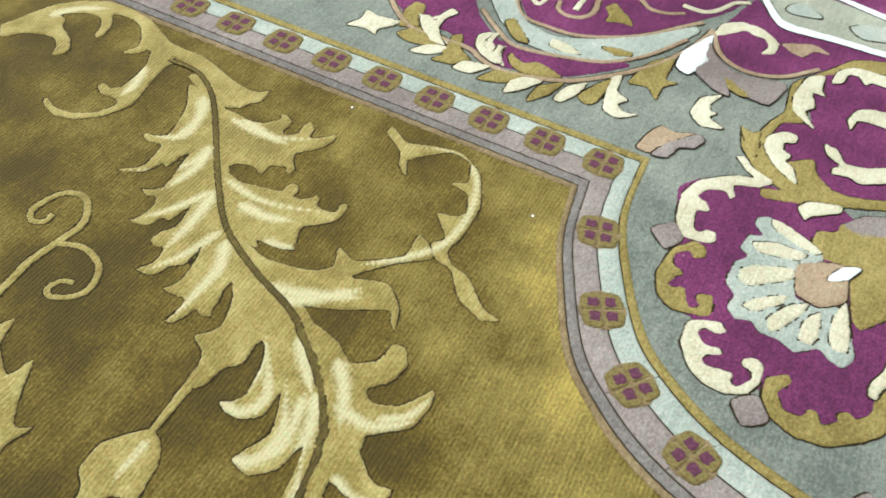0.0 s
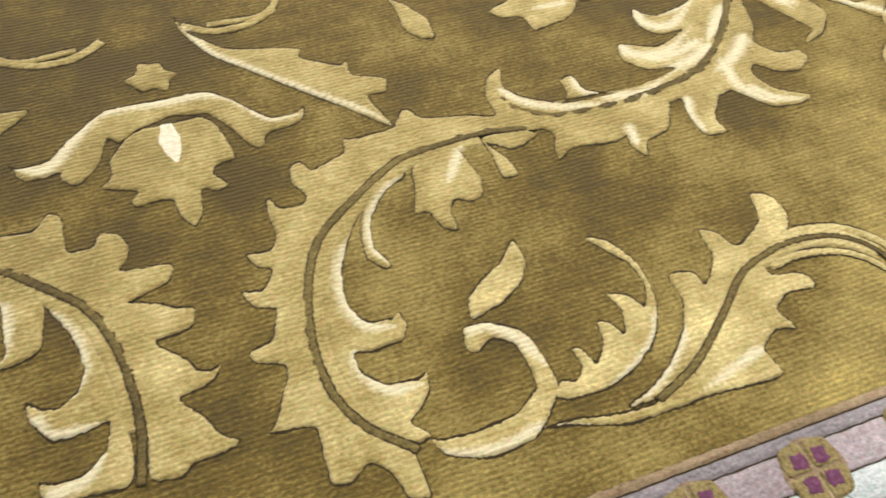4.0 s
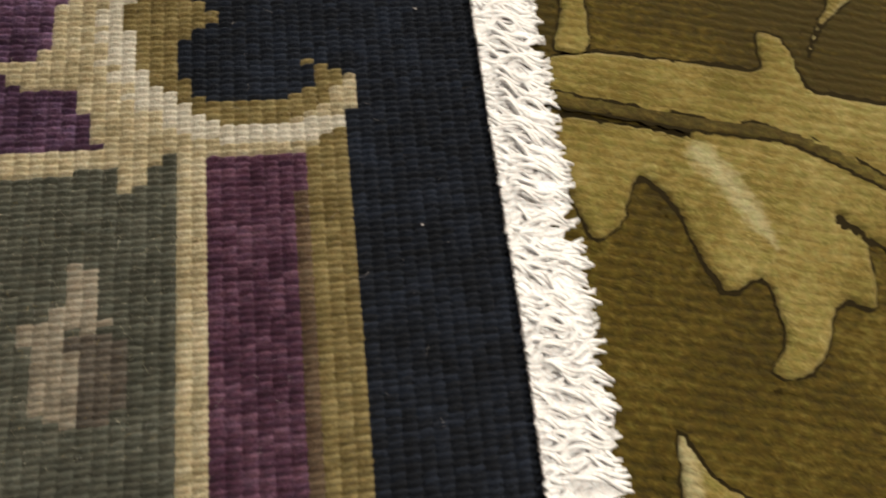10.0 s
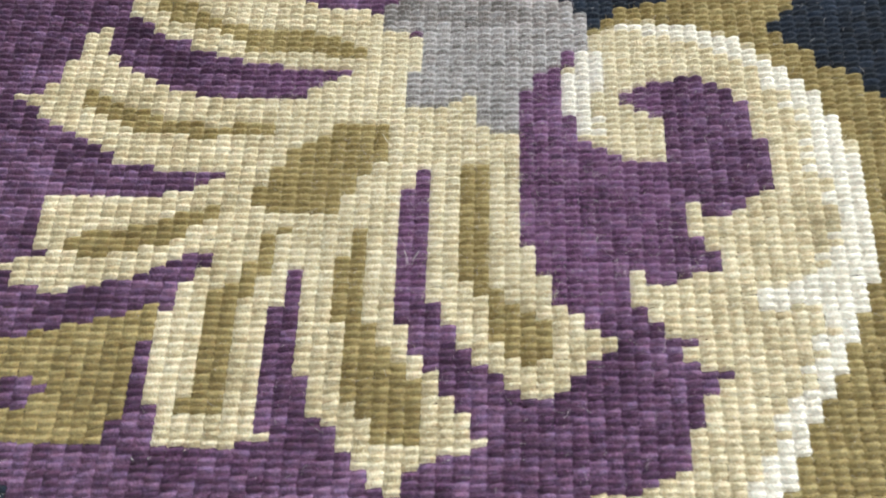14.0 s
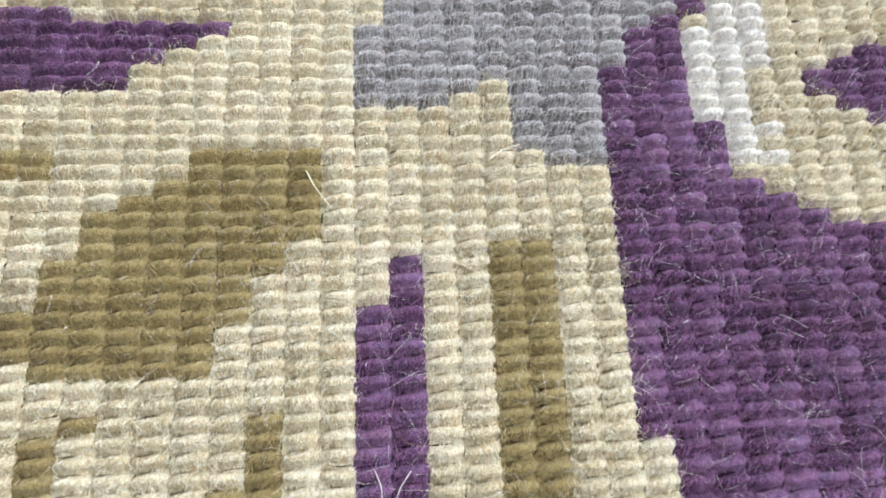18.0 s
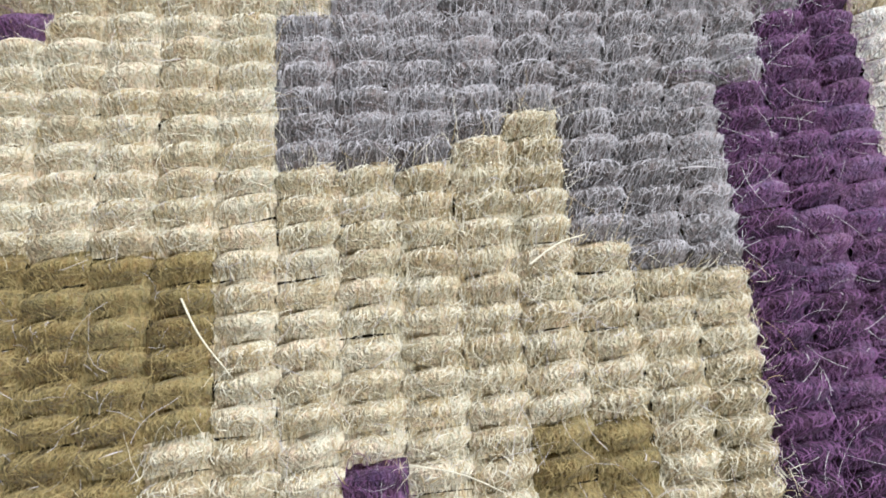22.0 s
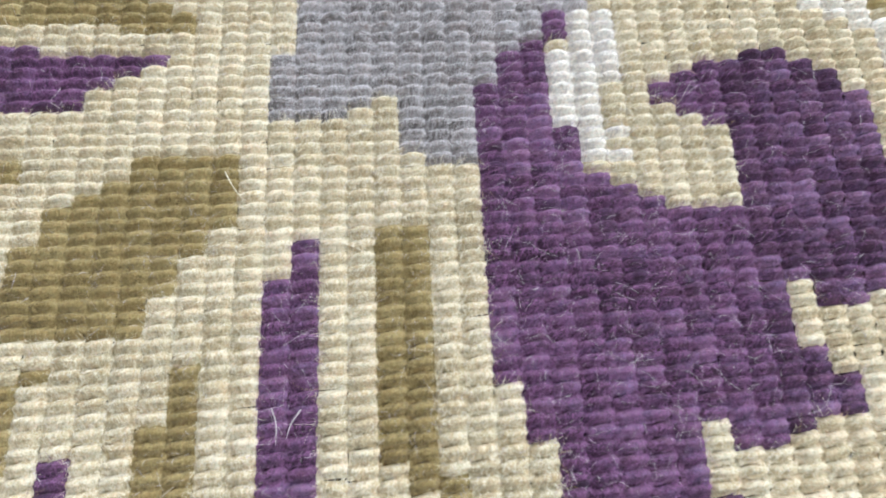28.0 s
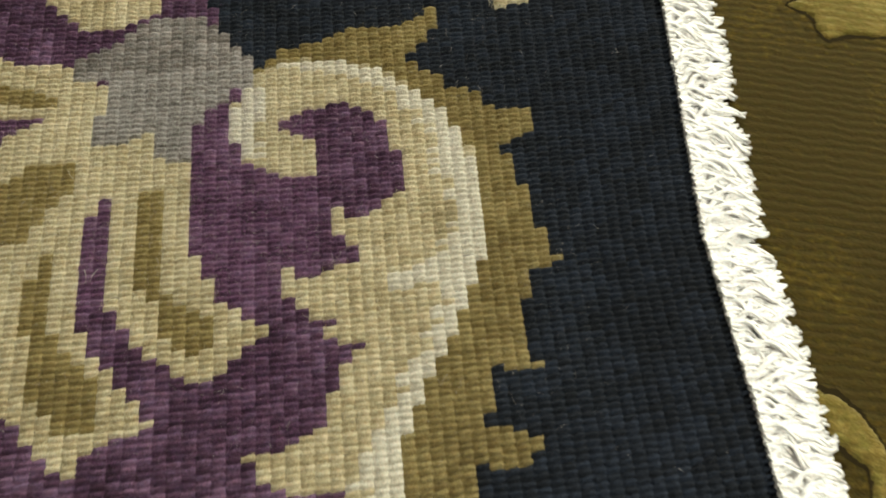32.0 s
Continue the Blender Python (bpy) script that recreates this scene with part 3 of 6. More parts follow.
motif("plume_leaf", [(141.5, 28.2), (137.7, 29), (135.2, 28.5), (133.3, 28.1), (132.1, 28.3), (130.8, 29.2), (129.1, 29.6), (128.3, 28.5), (128.8, 27), (127.4, 26.5), (125.7, 26.8), (124.1, 27.9), (124, 26.5), (124.6, 25), (126.7, 24.5), (127.7, 23), (129.8, 22.9), (131.8, 23.1), (130.1, 22.5), (128.3, 22.1), (125.4, 21.8), (124.1, 22.4), (123.5, 23), (123.1, 21.7), (123.6, 19.6), (122.6, 19.2), (120.6, 19.2), (119.4, 19.6), (119.7, 18.4), (121.5, 17.7), (122.9, 17.5), (122.3, 16.1), (122.9, 14.8), (123.5, 15.5), (125.1, 15.7), (126.9, 16.2), (128.5, 16.2), (129.2, 15), (133.2, 19.4), (135.9, 22.9)])
motif("plume_leaf", [(130.7, 18), (128.2, 15.8), (126.5, 14.5), (123.9, 13.5), (122.1, 13.2), (120.9, 14), (119.6, 15.2), (119, 14.3), (118.3, 12.9), (116.5, 12), (114.8, 11.7), (113.4, 12), (113.5, 10.6), (114.6, 9.7), (117.6, 9.3), (119, 7.6), (122.1, 8), (123.2, 7.6), (122.1, 6.6), (119.8, 5.6), (115.9, 4.9), (114.4, 5.8), (113.7, 7.3), (113, 5.9), (112.8, 3.9), (113.8, 2.3), (114.9, 1.5), (117.5, 1.7), (119.6, 1.1), (120.1, -0.9), (123.2, 1.3), (127.6, 7.1), (130, 13.7), (133.3, 19.3)])
motif("plume_leaf", [(117.7, 1.4), (113.1, -0.5), (108.4, 1.9), (107.6, -1.1), (110, -3.6), (113.5, -4.1), (113.5, -6.2), (106.9, -6.8), (102.8, -5.4), (100.8, -4.2), (100.6, -1.4), (98.6, -1.9), (98.8, -4.1), (97.5, -5.6), (95.7, -4.8), (116.5, -6.5), (120.7, -2.2), (124.6, 4.2), (124.9, 6.4)])
motif("plume_leaf", [(113.3, -6.5), (106.9, -6.8), (97.5, -5.6), (93.4, -3.3), (91.6, -0.9), (92.9, 2.5), (90.3, 0.8), (89, -2.1), (89.5, -5.1), (85.1, -3.8), (80.8, -3.3), (78.8, -7.3), (84.4, -7.3), (90.3, -7.4), (91.7, -8.2), (93.5, -8.4), (94.5, -9.8), (93.3, -11.7), (93.2, -13.4), (94.9, -12.2), (96.9, -12.2), (101.2, -12.8), (103.5, -11.6), (107.9, -9.6), (115, -8.4), (117, -5.8)], mirrored=False)
motif("plume_lobe", [(160, 41.2), (155.3, 37.1), (155.6, 35.2), (155.1, 32.6), (155.7, 30.4), (157.9, 28.6), (158.9, 29.4), (159.2, 28.5), (158.4, 27), (157, 26.6), (155.8, 26.9), (155.1, 26.2), (156.4, 24.6), (158.7, 25.1), (159.8, 24.4), (158.4, 23), (156.4, 22.8), (157.6, 21.2), (159.3, 19.5), (157.7, 19.3), (155.4, 20), (153.6, 21.6), (152.4, 22.6), (151.1, 22), (149.8, 20.7), (148.2, 20.7), (148.7, 21.6), (149.6, 22), (148.6, 24.3), (147.2, 24.2), (146.3, 24.3), (147.2, 25.9), (146.6, 28.5), (144.8, 29.3), (149.3, 33.4)])
motif("plume_lobe", [(144.7, 29.5), (144.1, 26.8), (143.8, 25.4), (144.5, 22.9), (145.2, 19.8), (146, 20), (147.2, 19.7), (147.4, 18.7), (146.4, 17.9), (145, 18), (145.4, 16.6), (146.4, 15.5), (147.2, 15.5), (146.6, 14.5), (145.2, 14.2), (145.1, 13.1), (145.4, 11.3), (147.2, 11.7), (148, 10.6), (146.1, 10.2), (144.3, 10.4), (142.2, 12.2), (141.1, 13.7), (140, 13.7), (138.7, 13), (137, 12.4), (136.2, 13.7), (136, 16.1), (136.1, 17.7), (134.9, 16.6), (134.6, 17.9), (135.8, 21.3), (138.5, 24.6)])
motif("plume_lobe", [(136.2, 22.3), (133.8, 14.7), (135.1, 8.6), (137, 6.4), (140.8, 7.9), (139.1, 4.7), (143.5, -0.9), (148, -0.2), (147.2, -2.3), (144.8, -4.4), (141.7, -0.2), (136.4, 4.2), (138.6, -1.1), (135.7, -4.2), (131.8, -5.7), (133.1, -4.2), (134.8, -3.6), (131.5, 2.1), (129.8, 6), (129.9, 10.3), (131.5, 14.8)])
motif("plume_tendril", [(147.2, -2.3), (148.9, -4.1), (152.9, -0.2), (153, -2.8), (154.5, -4.3), (158.2, -2.9), (158.7, 0.7), (160.2, -1.9), (164.2, -0.4), (164.9, 3.2), (161.2, 6.9), (159.8, 8), (156.4, 6.2), (158.1, 8.5), (160.9, 9.6), (163.6, 13.7), (165.5, 13.6), (163, 9.8), (164.4, 6.7), (165.7, 1.7), (162.8, -2.7), (156.6, -5.6), (150.5, -5.8), (147.1, -5), (145.2, -6.7), (144.6, -9.5), (140.6, -13.5), (140.2, -16.4), (138.8, -14), (140.5, -9.9), (144.5, -7), (144.8, -4.4)])
motif("plume_lobe", [(129.9, 10.3), (128, 6.5), (128.3, 3.4), (127.5, -0.3), (125.4, -3.2), (127.4, -5.9), (130.5, -6.1), (130.8, -7.8), (128.5, -9.4), (125.3, -8.6), (123.2, -6.4), (122, -8.2), (123.3, -11.2), (127.4, -13.6), (125.1, -14.3), (121.4, -13.8), (118, -9.5), (116.2, -10.2), (115, -8.1), (110.9, -8.8), (116.6, -5.2), (122.4, -0.4), (128, 6.5)])
motif("plume_lobe", [(121, -2.4), (118.5, -8.1), (115.9, -10.2), (113.5, -13.2), (114.1, -15.6), (111, -15.3), (110.7, -11.9), (111.6, -8.7), (110.2, -8.5), (107.5, -13), (104, -13.8), (103, -16), (101.8, -13.9), (102.8, -11), (106, -8), (113, -6.8), (118.1, -4.5)])
rib("stem", [(160.5, 51.7), (160.3, 46), (156, 39.7), (144.2, 30.1), (136, 22.6), (131.5, 14.8), (128, 6.5), (122.4, -0.4), (118.9, -3.5), (115.4, -6)], 0.9, 1.1)
rib("stem", [(126.8, 5), (123.3, 0.4), (119.1, -3.2), (113.5, -6.2), (106.5, -7.4), (100.8, -7.4), (95.7, -6.9), (92, -4.6), (90.8, -2.3)], 1.1, 0.9, False)
motif("bud", [(107.7, 11.2), (103.6, 15), (99.9, 14.9), (98.6, 13.2), (95.2, 12.1), (96.7, 10.3), (99.3, 10), (99.5, 7), (100.7, 7.3), (104.2, 7.7), (106.4, 9.2)], mirrored=False)
tendril("bud_stalk", [(107.1, 11.1), (111.8, 11.2), (117.1, 11.3)], 0.8, 1.6)
motif("calyx", [(153.6, 80.5), (156.2, 79.4), (159.2, 78.7), (162.8, 77.3), (166.1, 74.2), (168.4, 70), (168.6, 65.4), (167.6, 60.9), (165.8, 57.1), (164.3, 54.2), (162.3, 51.1), (160.5, 51.7), (160.4, 54.1), (161, 56.4), (159.7, 56.7), (158.5, 57.9), (158.2, 59.5), (160.2, 58.3), (162.1, 58.7), (165.1, 61.2), (166.1, 63.2), (166.1, 66.2), (165.5, 67.5), (163.2, 65.5), (160.5, 64.8), (158.9, 65), (159.5, 66.1), (162.2, 67), (163.7, 68.6), (163.7, 70.8), (161.8, 73.7), (160.8, 74.6), (160.4, 72.8), (158.5, 72), (156.7, 68.4), (154.3, 66.4), (152.3, 66.9), (151.7, 68), (153.9, 68.8), (155.4, 70.5), (155.4, 72.7), (153.8, 75.8), (152.4, 76.9), (151, 77.9)])
motif("calyx", [(165.5, 56.9), (164.3, 54.2), (164.2, 51.2), (164.3, 48), (163.3, 44.5), (161.9, 40.7), (161, 36.8), (161.5, 34.8), (162.9, 34), (161.2, 33.5), (159.6, 33.5), (158.2, 34.8), (156.7, 35.3), (155.7, 37.2), (156.2, 39.4), (159.3, 43.5), (161, 47.1), (161.4, 50.4), (161.3, 53.2)])
motif("calyx", [(160.5, 49.7), (159.8, 51.1), (156.8, 50.9), (152.5, 50), (149.1, 49.3), (146.9, 50.1), (144.5, 51.3), (141.9, 54.3), (141.1, 57.2), (141.9, 59.8), (143.4, 61.5), (143.7, 60.5), (142.6, 58.7), (143, 55.3), (144.9, 52.7), (147, 51.6), (148.5, 51.5), (148.7, 53.4), (148.4, 55), (149.6, 56.7), (150.9, 56.5), (150.3, 54.7), (151.4, 53.5), (154.6, 53.5), (157.7, 54), (160.3, 55.4), (161.7, 55.5), (161.7, 52.6)])
motif("spray_leaf", [(104.4, 53.1), (111.4, 48.1), (108.6, 44.3), (111.9, 42.8), (108.6, 39.9), (105.9, 37.8), (111.8, 34.7), (107.6, 33.8), (104.5, 29.6), (108.4, 28.8), (103.6, 26.6), (100.2, 24.3), (101.6, 22.1), (98.3, 23.5), (93.6, 22.1), (89.8, 22.4)], mirrored=False)
rib("stem", [(100.4, 44.6), (102.7, 40.2), (104.4, 36.3), (102, 30.3), (98.7, 26.7), (95, 24.9), (90.5, 24)], 0.9, 0.9, False)
tendril("tendril", [(108.6, 40), (113.4, 39.5), (118.4, 39.9), (122.6, 39.3), (127, 38.8), (130.5, 41.6), (129.8, 44.8), (125.9, 46.1), (124, 44.9), (124.7, 43.2), (126.3, 43.3)], 1.2, 0.9)
tendril("tendril", [(122.5, 39.2), (123.7, 35.6), (122.1, 31.8), (118.2, 30.6), (115.7, 33.4), (116.5, 34.9), (118.2, 34.2), (118.7, 32.7)], 1, 0.8)
motif("palmette_wing", [(37.4, 4.6), (38, 3.3), (41.4, 3.3), (43.3, 5.5), (46.4, 8), (48.2, 9.2), (53.7, 8.8), (57.1, 8.9), (59.3, 8.6), (61.6, 6.5), (63.7, 3.7), (65, 2.4), (68.1, 2.4), (69, 3.4), (68.2, 1), (65.6, 0.6), (63.9, 0.5), (63.1, -1.5), (61.9, -1), (60.5, 2.3), (58.5, 5.4), (56.4, 5.7), (54.8, 6.2), (53.1, 5.7), (50.8, 5.2), (48.6, 3.7), (47.6, 5.3), (46.3, 1.3), (43.7, -0.9), (42.3, 0.5), (42.5, 1.8), (41.1, 1.3), (38.6, 1.4)], mirrored=False)
motif("palmette_heart", [(49.5, 4.3), (51.3, 5.2), (52.9, 5), (56.2, 5), (57.9, 5.1), (59.1, 3.2), (59.9, -0.4), (59.9, -2.2), (57.8, -2.2), (57, -3.4), (58.6, -5.5), (56.9, -5.9), (55.6, -4.8), (55.1, -8.2), (53.9, -9.8), (52.8, -7.9), (52.6, -5.4), (50.9, -5.2), (48.8, -5.5), (48.4, -4.5), (49.7, -3.4), (45.7, -1.9), (47.3, -0.8), (47.2, 1.5)], mirrored=False, height=0.24)
motif("palmette_eye", [(53.2, 5.2), (54.8, 5), (55.3, 2.2), (54.7, -0.4), (53.8, -1.3), (52.8, 0.5), (52.4, 2.6)], mirrored=False, mat=IVORY, height=0.27)
motif("star", [(50.5, 13), (52.2, 13.7), (52.7, 15.6), (53.8, 14.9), (55.2, 14.8), (55.3, 13.5), (56.9, 12.5), (55.5, 11.7), (55.2, 9.8), (53.8, 10.9), (52.4, 10.7), (51.7, 11.7)], mirrored=False)
motif("diagonal_leaf", [(58, 23.1), (58.9, 19.2), (62.8, 14.7), (67.9, 13.5), (71.3, 12.4), (70.4, 10.9), (74.8, 8), (75.9, 9.3), (75.3, 6.3), (79.4, 4.7), (78.5, 2.4), (75.9, 2.8), (77.9, -3.6), (73.9, 0.8), (69.8, 5), (64.5, 10.5), (60.7, 14.4), (58.3, 19.4)], mirrored=False)
tendril("loop", [(58.5, 20.4), (62.2, 18.4), (66.4, 18.5), (70.1, 20.3)], 1.3, 1)
tendril("loop", [(61.5, 19.7), (63.9, 19.6), (67.7, 19.5), (70.4, 21.3), (70.7, 24.4), (69.7, 26.6)], 1, 0.8)
motif("bell", [(71.1, 35.9), (71.1, 31.1), (73.1, 26.6), (78.7, 24.9), (82.7, 22.3), (83.4, 18.5), (84.1, 22.2), (86.7, 23.3), (92.5, 22.8), (92.7, 19.7), (93.4, 24.9)], mirrored=False)
motif("bell", [(36.9, 35.9), (36.9, 31.1), (34.9, 27.6), (29.3, 26.4), (25.3, 25.6), (24.6, 22), (23.9, 25.2), (20.5, 25.8), (18.5, 25.7), (16.3, 25.5), (15.2, 24.9), (14.6, 25.7), (14.5, 26.7), (12.6, 27.3), (16, 29)], mirrored=False)
motif("drop", [(84, 18.2), (86, 16.1), (87.6, 13), (87.3, 9.4), (85.5, 9.8), (84, 12.1), (84.4, 15.7)])
motif("outer_leaf", [(14.6, -2.9), (17, -2.2), (22, -1.9), (25.6, -1.8), (25.2, 0.7), (26.6, 0.6), (27.3, -0.7), (27.9, -2.5), (33, -2.6), (33.8, -1.5), (34.9, -2), (35.1, -4.1), (34.6, -4.7), (39.1, -5.5), (40.4, -3.4), (41.8, -4.2), (41.7, -7), (41.6, -9), (44.1, -9.2), (44.9, -7.5), (46.7, -8.1), (47.4, -9.9), (46.9, -11.7), (45.7, -12.7), (50.7, -13.3), (51, -14.2), (50.2, -15.4), (46.1, -16.5), (44.5, -17.2), (42.2, -15), (39.1, -12.1), (35, -9), (29.9, -6.9), (26.3, -5.5), (21.9, -5.5), (14.7, -5.2)], mirrored=False)
motif("outer_leaf", [(41.2, -12.9), (44.8, -13.3), (45.7, -15.4), (46.1, -16.5), (48.8, -17.5), (50.3, -18.6), (52, -19), (51.4, -21.1), (47.4, -21.4), (50.2, -24.4), (50.7, -25.8), (52.1, -26.1), (52.9, -25.7), (52.2, -26.8), (50.7, -27.5), (48.4, -27.8), (50.4, -30.3), (51.4, -32.6), (53, -33.4), (51.8, -34), (48.4, -34.1), (47.6, -35), (44.8, -34.6), (45.3, -31.3), (45.3, -26.8), (44.4, -21)], mirrored=False)
motif("inner_leaf", [(14.9, -6.1), (21.9, -6.1), (27.2, -6.5), (30.7, -7.8), (34.9, -10.1), (38.9, -13.6), (39, -14.9), (38.4, -17.5), (38.2, -18.9), (36.3, -19.8), (33.7, -19.9), (35.2, -18.5), (35.1, -16.1), (35.2, -13.2), (34.2, -12.6), (31.3, -10.5), (28.9, -8.9), (28.8, -9.5), (30.5, -10.1), (30.8, -13.7), (28.9, -13.2), (28.2, -16.3), (26.7, -17.5), (25.6, -17.3), (26.5, -15.6), (25.6, -12.7), (23.7, -14), (22.2, -11.7), (21.6, -10.2), (19.5, -8.3), (19, -11.4), (17.6, -12.5), (15.8, -9)], mirrored=False)
motif("inner_leaf", [(39, -14.6), (40.5, -17.7), (41.3, -20.2), (41.4, -22.4), (40.6, -24.3), (38.8, -25.4), (37.3, -25), (36.2, -23.9), (36.2, -25.5), (37, -27), (38, -28.3), (40.7, -28.4), (42.9, -27.7), (42.1, -30.5), (40.1, -32.2), (37.4, -32.1), (36.4, -31.4), (36.6, -33.6), (43.7, -34.5), (44.2, -31.1), (43.9, -26.6), (42.9, -20.8), (41.5, -16.4), (39.3, -13.7)], mirrored=False)
motif("leaflet", [(21.5, -19.9), (23.2, -22), (25.5, -22.9), (27.7, -24.7), (29.2, -26.5), (30.5, -28.5), (27.5, -27.7), (25.3, -26.6), (23.1, -25.1), (21.9, -23.1)], mirrored=False)
motif("curl", [(29.8, -28.3), (31.4, -29.4), (31.5, -31.1), (29.7, -31.4), (28.9, -30.2), (27.7, -30.2), (26.8, -30.8), (26.1, -32.6), (25.1, -32.5), (25.9, -30), (27.5, -28.6)], mirrored=False)
motif("spur", [(11, 4.6), (12.8, 4.2), (14.2, 3.7), (15.4, 2.9), (16.3, 1.2), (16.8, -0.5), (16.9, -2.4), (14.9, -2.6), (15.3, -0.5), (15.2, 0.6), (14.5, 1), (13.7, 1.6), (13.1, 2.7), (11, 3.2)], mirrored=False)
motif("diagonal_leaf", [(27.8, -1.1), (28.8, 1.8), (31.7, 5), (37, 8.7), (41, 11.7), (34.3, 12.3), (31.2, 11), (31, 8), (29.1, 6.5), (26.9, 6), (26.7, 7.2), (27.1, 4.4), (29.4, 3.6), (28.5, 1.6)], mirrored=False)
rib("stem", [(14.7, -5.3), (21.9, -5.5), (26.8, -5.4), (31.6, -7.1), (35.9, -9.4), (39.1, -12.4), (42.5, -16), (44.3, -20.5), (45, -25.1), (45.1, -29.7), (44.2, -34.6)], 1, 1, False)
vein([(68.4, -15.9), (66.2, -19.6), (65.5, -23.4), (66.6, -26.3), (69, -27.3)], 1, 0.7)
vein([(64.6, -28.6), (64.8, -31), (66.5, -33.3), (69.5, -33.8)], 0.9, 0.6)
vein([(76.3, -10.3), (73.5, -11.6), (70.8, -14.7), (70.1, -18.1), (71, -20.3)], 0.7, 0.6)
vein([(75.2, -30), (77.3, -29.9), (79.7, -32.5), (80.8, -35.8)], 0.9, 0.8)
vein([(83.5, -8.2), (80, -12.9)], 0.7, 0.5)
vein([(58.7, 20.6), (60.8, 15), (64.6, 10.9), (69.9, 5.4), (75.1, 0.4), (77.5, -3)], 0.6, 0.5)
vein([(37.8, 3.7), (41.2, 2.4), (45.3, 6.8), (48, 8.8), (54.2, 8.3), (58.7, 8.2), (61.6, 6.8), (64.5, 2.4), (68.3, 1.9)], 0.9, 0.7)
vein([(66.9, -39.6), (70, -41.2), (74.6, -41.7), (78.3, -41.3), (84.5, -43.5)], 0.6, 0.5)
vein([(95.6, -36.6), (92.9, -39.1), (89.5, -41.1), (85.9, -42.3)], 0.6, 0.5)
vein([(94.1, -33.6), (92, -36.6), (89, -38.6), (85.6, -39.6)], 0.6, 0.5)
vein([(101.6, -41), (98.7, -41.8), (93.1, -43.2)], 0.6, 0.5)
vein([(113.6, 6.9), (113.8, 3.9), (117.2, 2.9), (123.6, 7.5)], 0.9, 0.6)
vein([(108.5, 1.4), (109.7, -0.8), (113.9, -1.4), (119.8, 2)], 0.9, 0.6)
vein([(100.1, -2.2), (101.6, -5.1), (106.8, -6.9), (112.9, -4.9)], 1, 0.6)
vein([(90.9, -1), (93.4, -4.2), (97.5, -6.2), (103.7, -7.3)], 0.7, 0.6)
vein([(112.1, -9.1), (110.9, -12.1), (111.4, -14.8)], 0.8, 0.6)
vein([(103.1, -11.2), (102.6, -14.3)], 0.7, 0.5)
vein([(120.4, -9.8), (122.4, -12.5), (126.3, -14)], 0.7, 0.4)
vein([(129.2, 8.9), (131.5, 5.5), (135.7, 1.5)], 1.2, 0.7)
vein([(106, 10.6), (100.4, 10.7)], 0.6, 0.4)
vein([(155.6, 40.3), (147.7, 38.3), (144.6, 42.7)], 0.9, 0.5)
vein([(147.3, 33.1), (141.8, 34.6), (137.3, 40.9)], 0.8, 0.4)
vein([(140.4, 27.7), (135.1, 30.3), (130.8, 33.2)], 0.8, 0.4)
vein([(134.9, 22.4), (129.4, 23.9), (124.3, 26.5)], 0.8, 0.4)
vein([(130.4, 18.5), (125, 18.7), (119.9, 19)], 0.8, 0.4)
vein([(154.1, 35.2), (153.4, 28.3), (157.2, 20.5)], 0.8, 0.4)
vein([(143, 27.8), (142.2, 20.5), (145.1, 11)], 0.8, 0.4)
vein([(130.1, 12.2), (131.8, 5.7), (135.2, 1.1)], 1.1, 0.7)
vein([(122.7, 7.6), (119.1, 5.5), (113.5, 5.8)], 0.9, 0.6)
vein([(119.5, -4.7), (119.4, -9.8), (122.5, -13.9)], 1, 0.5)
vein([(139.1, 3.4), (143.3, -1), (148.1, -4.2), (154.7, -4.6), (161.8, -2.3), (164.6, 3), (162.4, 9)], 0.7, 0.5)
vein([(119.2, -0.9), (112.6, -2.3), (108.3, -0.2)], 0.9, 0.5)
vein([(22, -6.7), (24, -8.6), (26.1, -11.4)], 0.7, 0.5)
vein([(35.3, -13.1), (35.3, -16.2), (34.8, -19.2)], 0.9, 0.7)
vein([(39.2, -15.2), (41.1, -19.2), (41.2, -22.4), (40.2, -24.7)], 0.8, 0.7)
vein([(36.6, -25.7), (38, -27.9), (42.2, -28)], 0.9, 0.6)
vein([(28.1, -1.5), (30.1, 2.3), (34.3, 6), (40.4, 10.8)], 0.8, 0.6)
vein([(36.9, -33), (40, -32.6), (42, -30.9)], 0.8, 0.5)
vein([(21.8, -20.6), (22.5, -23.6)], 0.6, 0.4)
vein([(155.8, 41.3), (151.1, 38.9), (145, 39.2)], 1.1, 0.6)
vein([(147.3, 33.8), (142.6, 32.8), (137, 33.8)], 1.1, 0.6)
vein([(139.9, 27.5), (134.2, 26.7), (128.4, 26.7)], 1.1, 0.6)
vein([(133.6, 20.8), (129.1, 18.8), (123.2, 19.1)], 1.1, 0.6)
vein([(154.7, 33.1), (153.7, 28.6), (153.6, 24.5)], 1.1, 0.6)
vein([(140, 23.2), (140, 19), (141.1, 15.2)], 1.1, 0.6)
vein([(136, 16.4), (136.5, 13.9), (137.1, 12.5)], 1.1, 0.6)
vein([(130.9, 8.4), (132.5, 4.8), (134.4, 0.6)], 1.1, 0.6)
vein([(119.8, -2), (115.1, -4), (109.2, -4.6)], 1.1, 0.6)
vein([(125.1, -1.8), (121.4, -4.8), (117.4, -6.6)], 1.1, 0.6)
vein([(159.7, 75.5), (163.6, 73.1), (166.6, 68.5)], 1.1, 0.6)
vein([(157, 53.9), (153, 52.2), (149.6, 52)], 1.1, 0.6)
vein([(125.5, 4), (122.4, 1.2), (119.6, -1.6)], 1.1, 0.6)

for ob in rug.children:
    if ob.data.materials[0] == GOLD:
        pale_lit_streaks(ob)

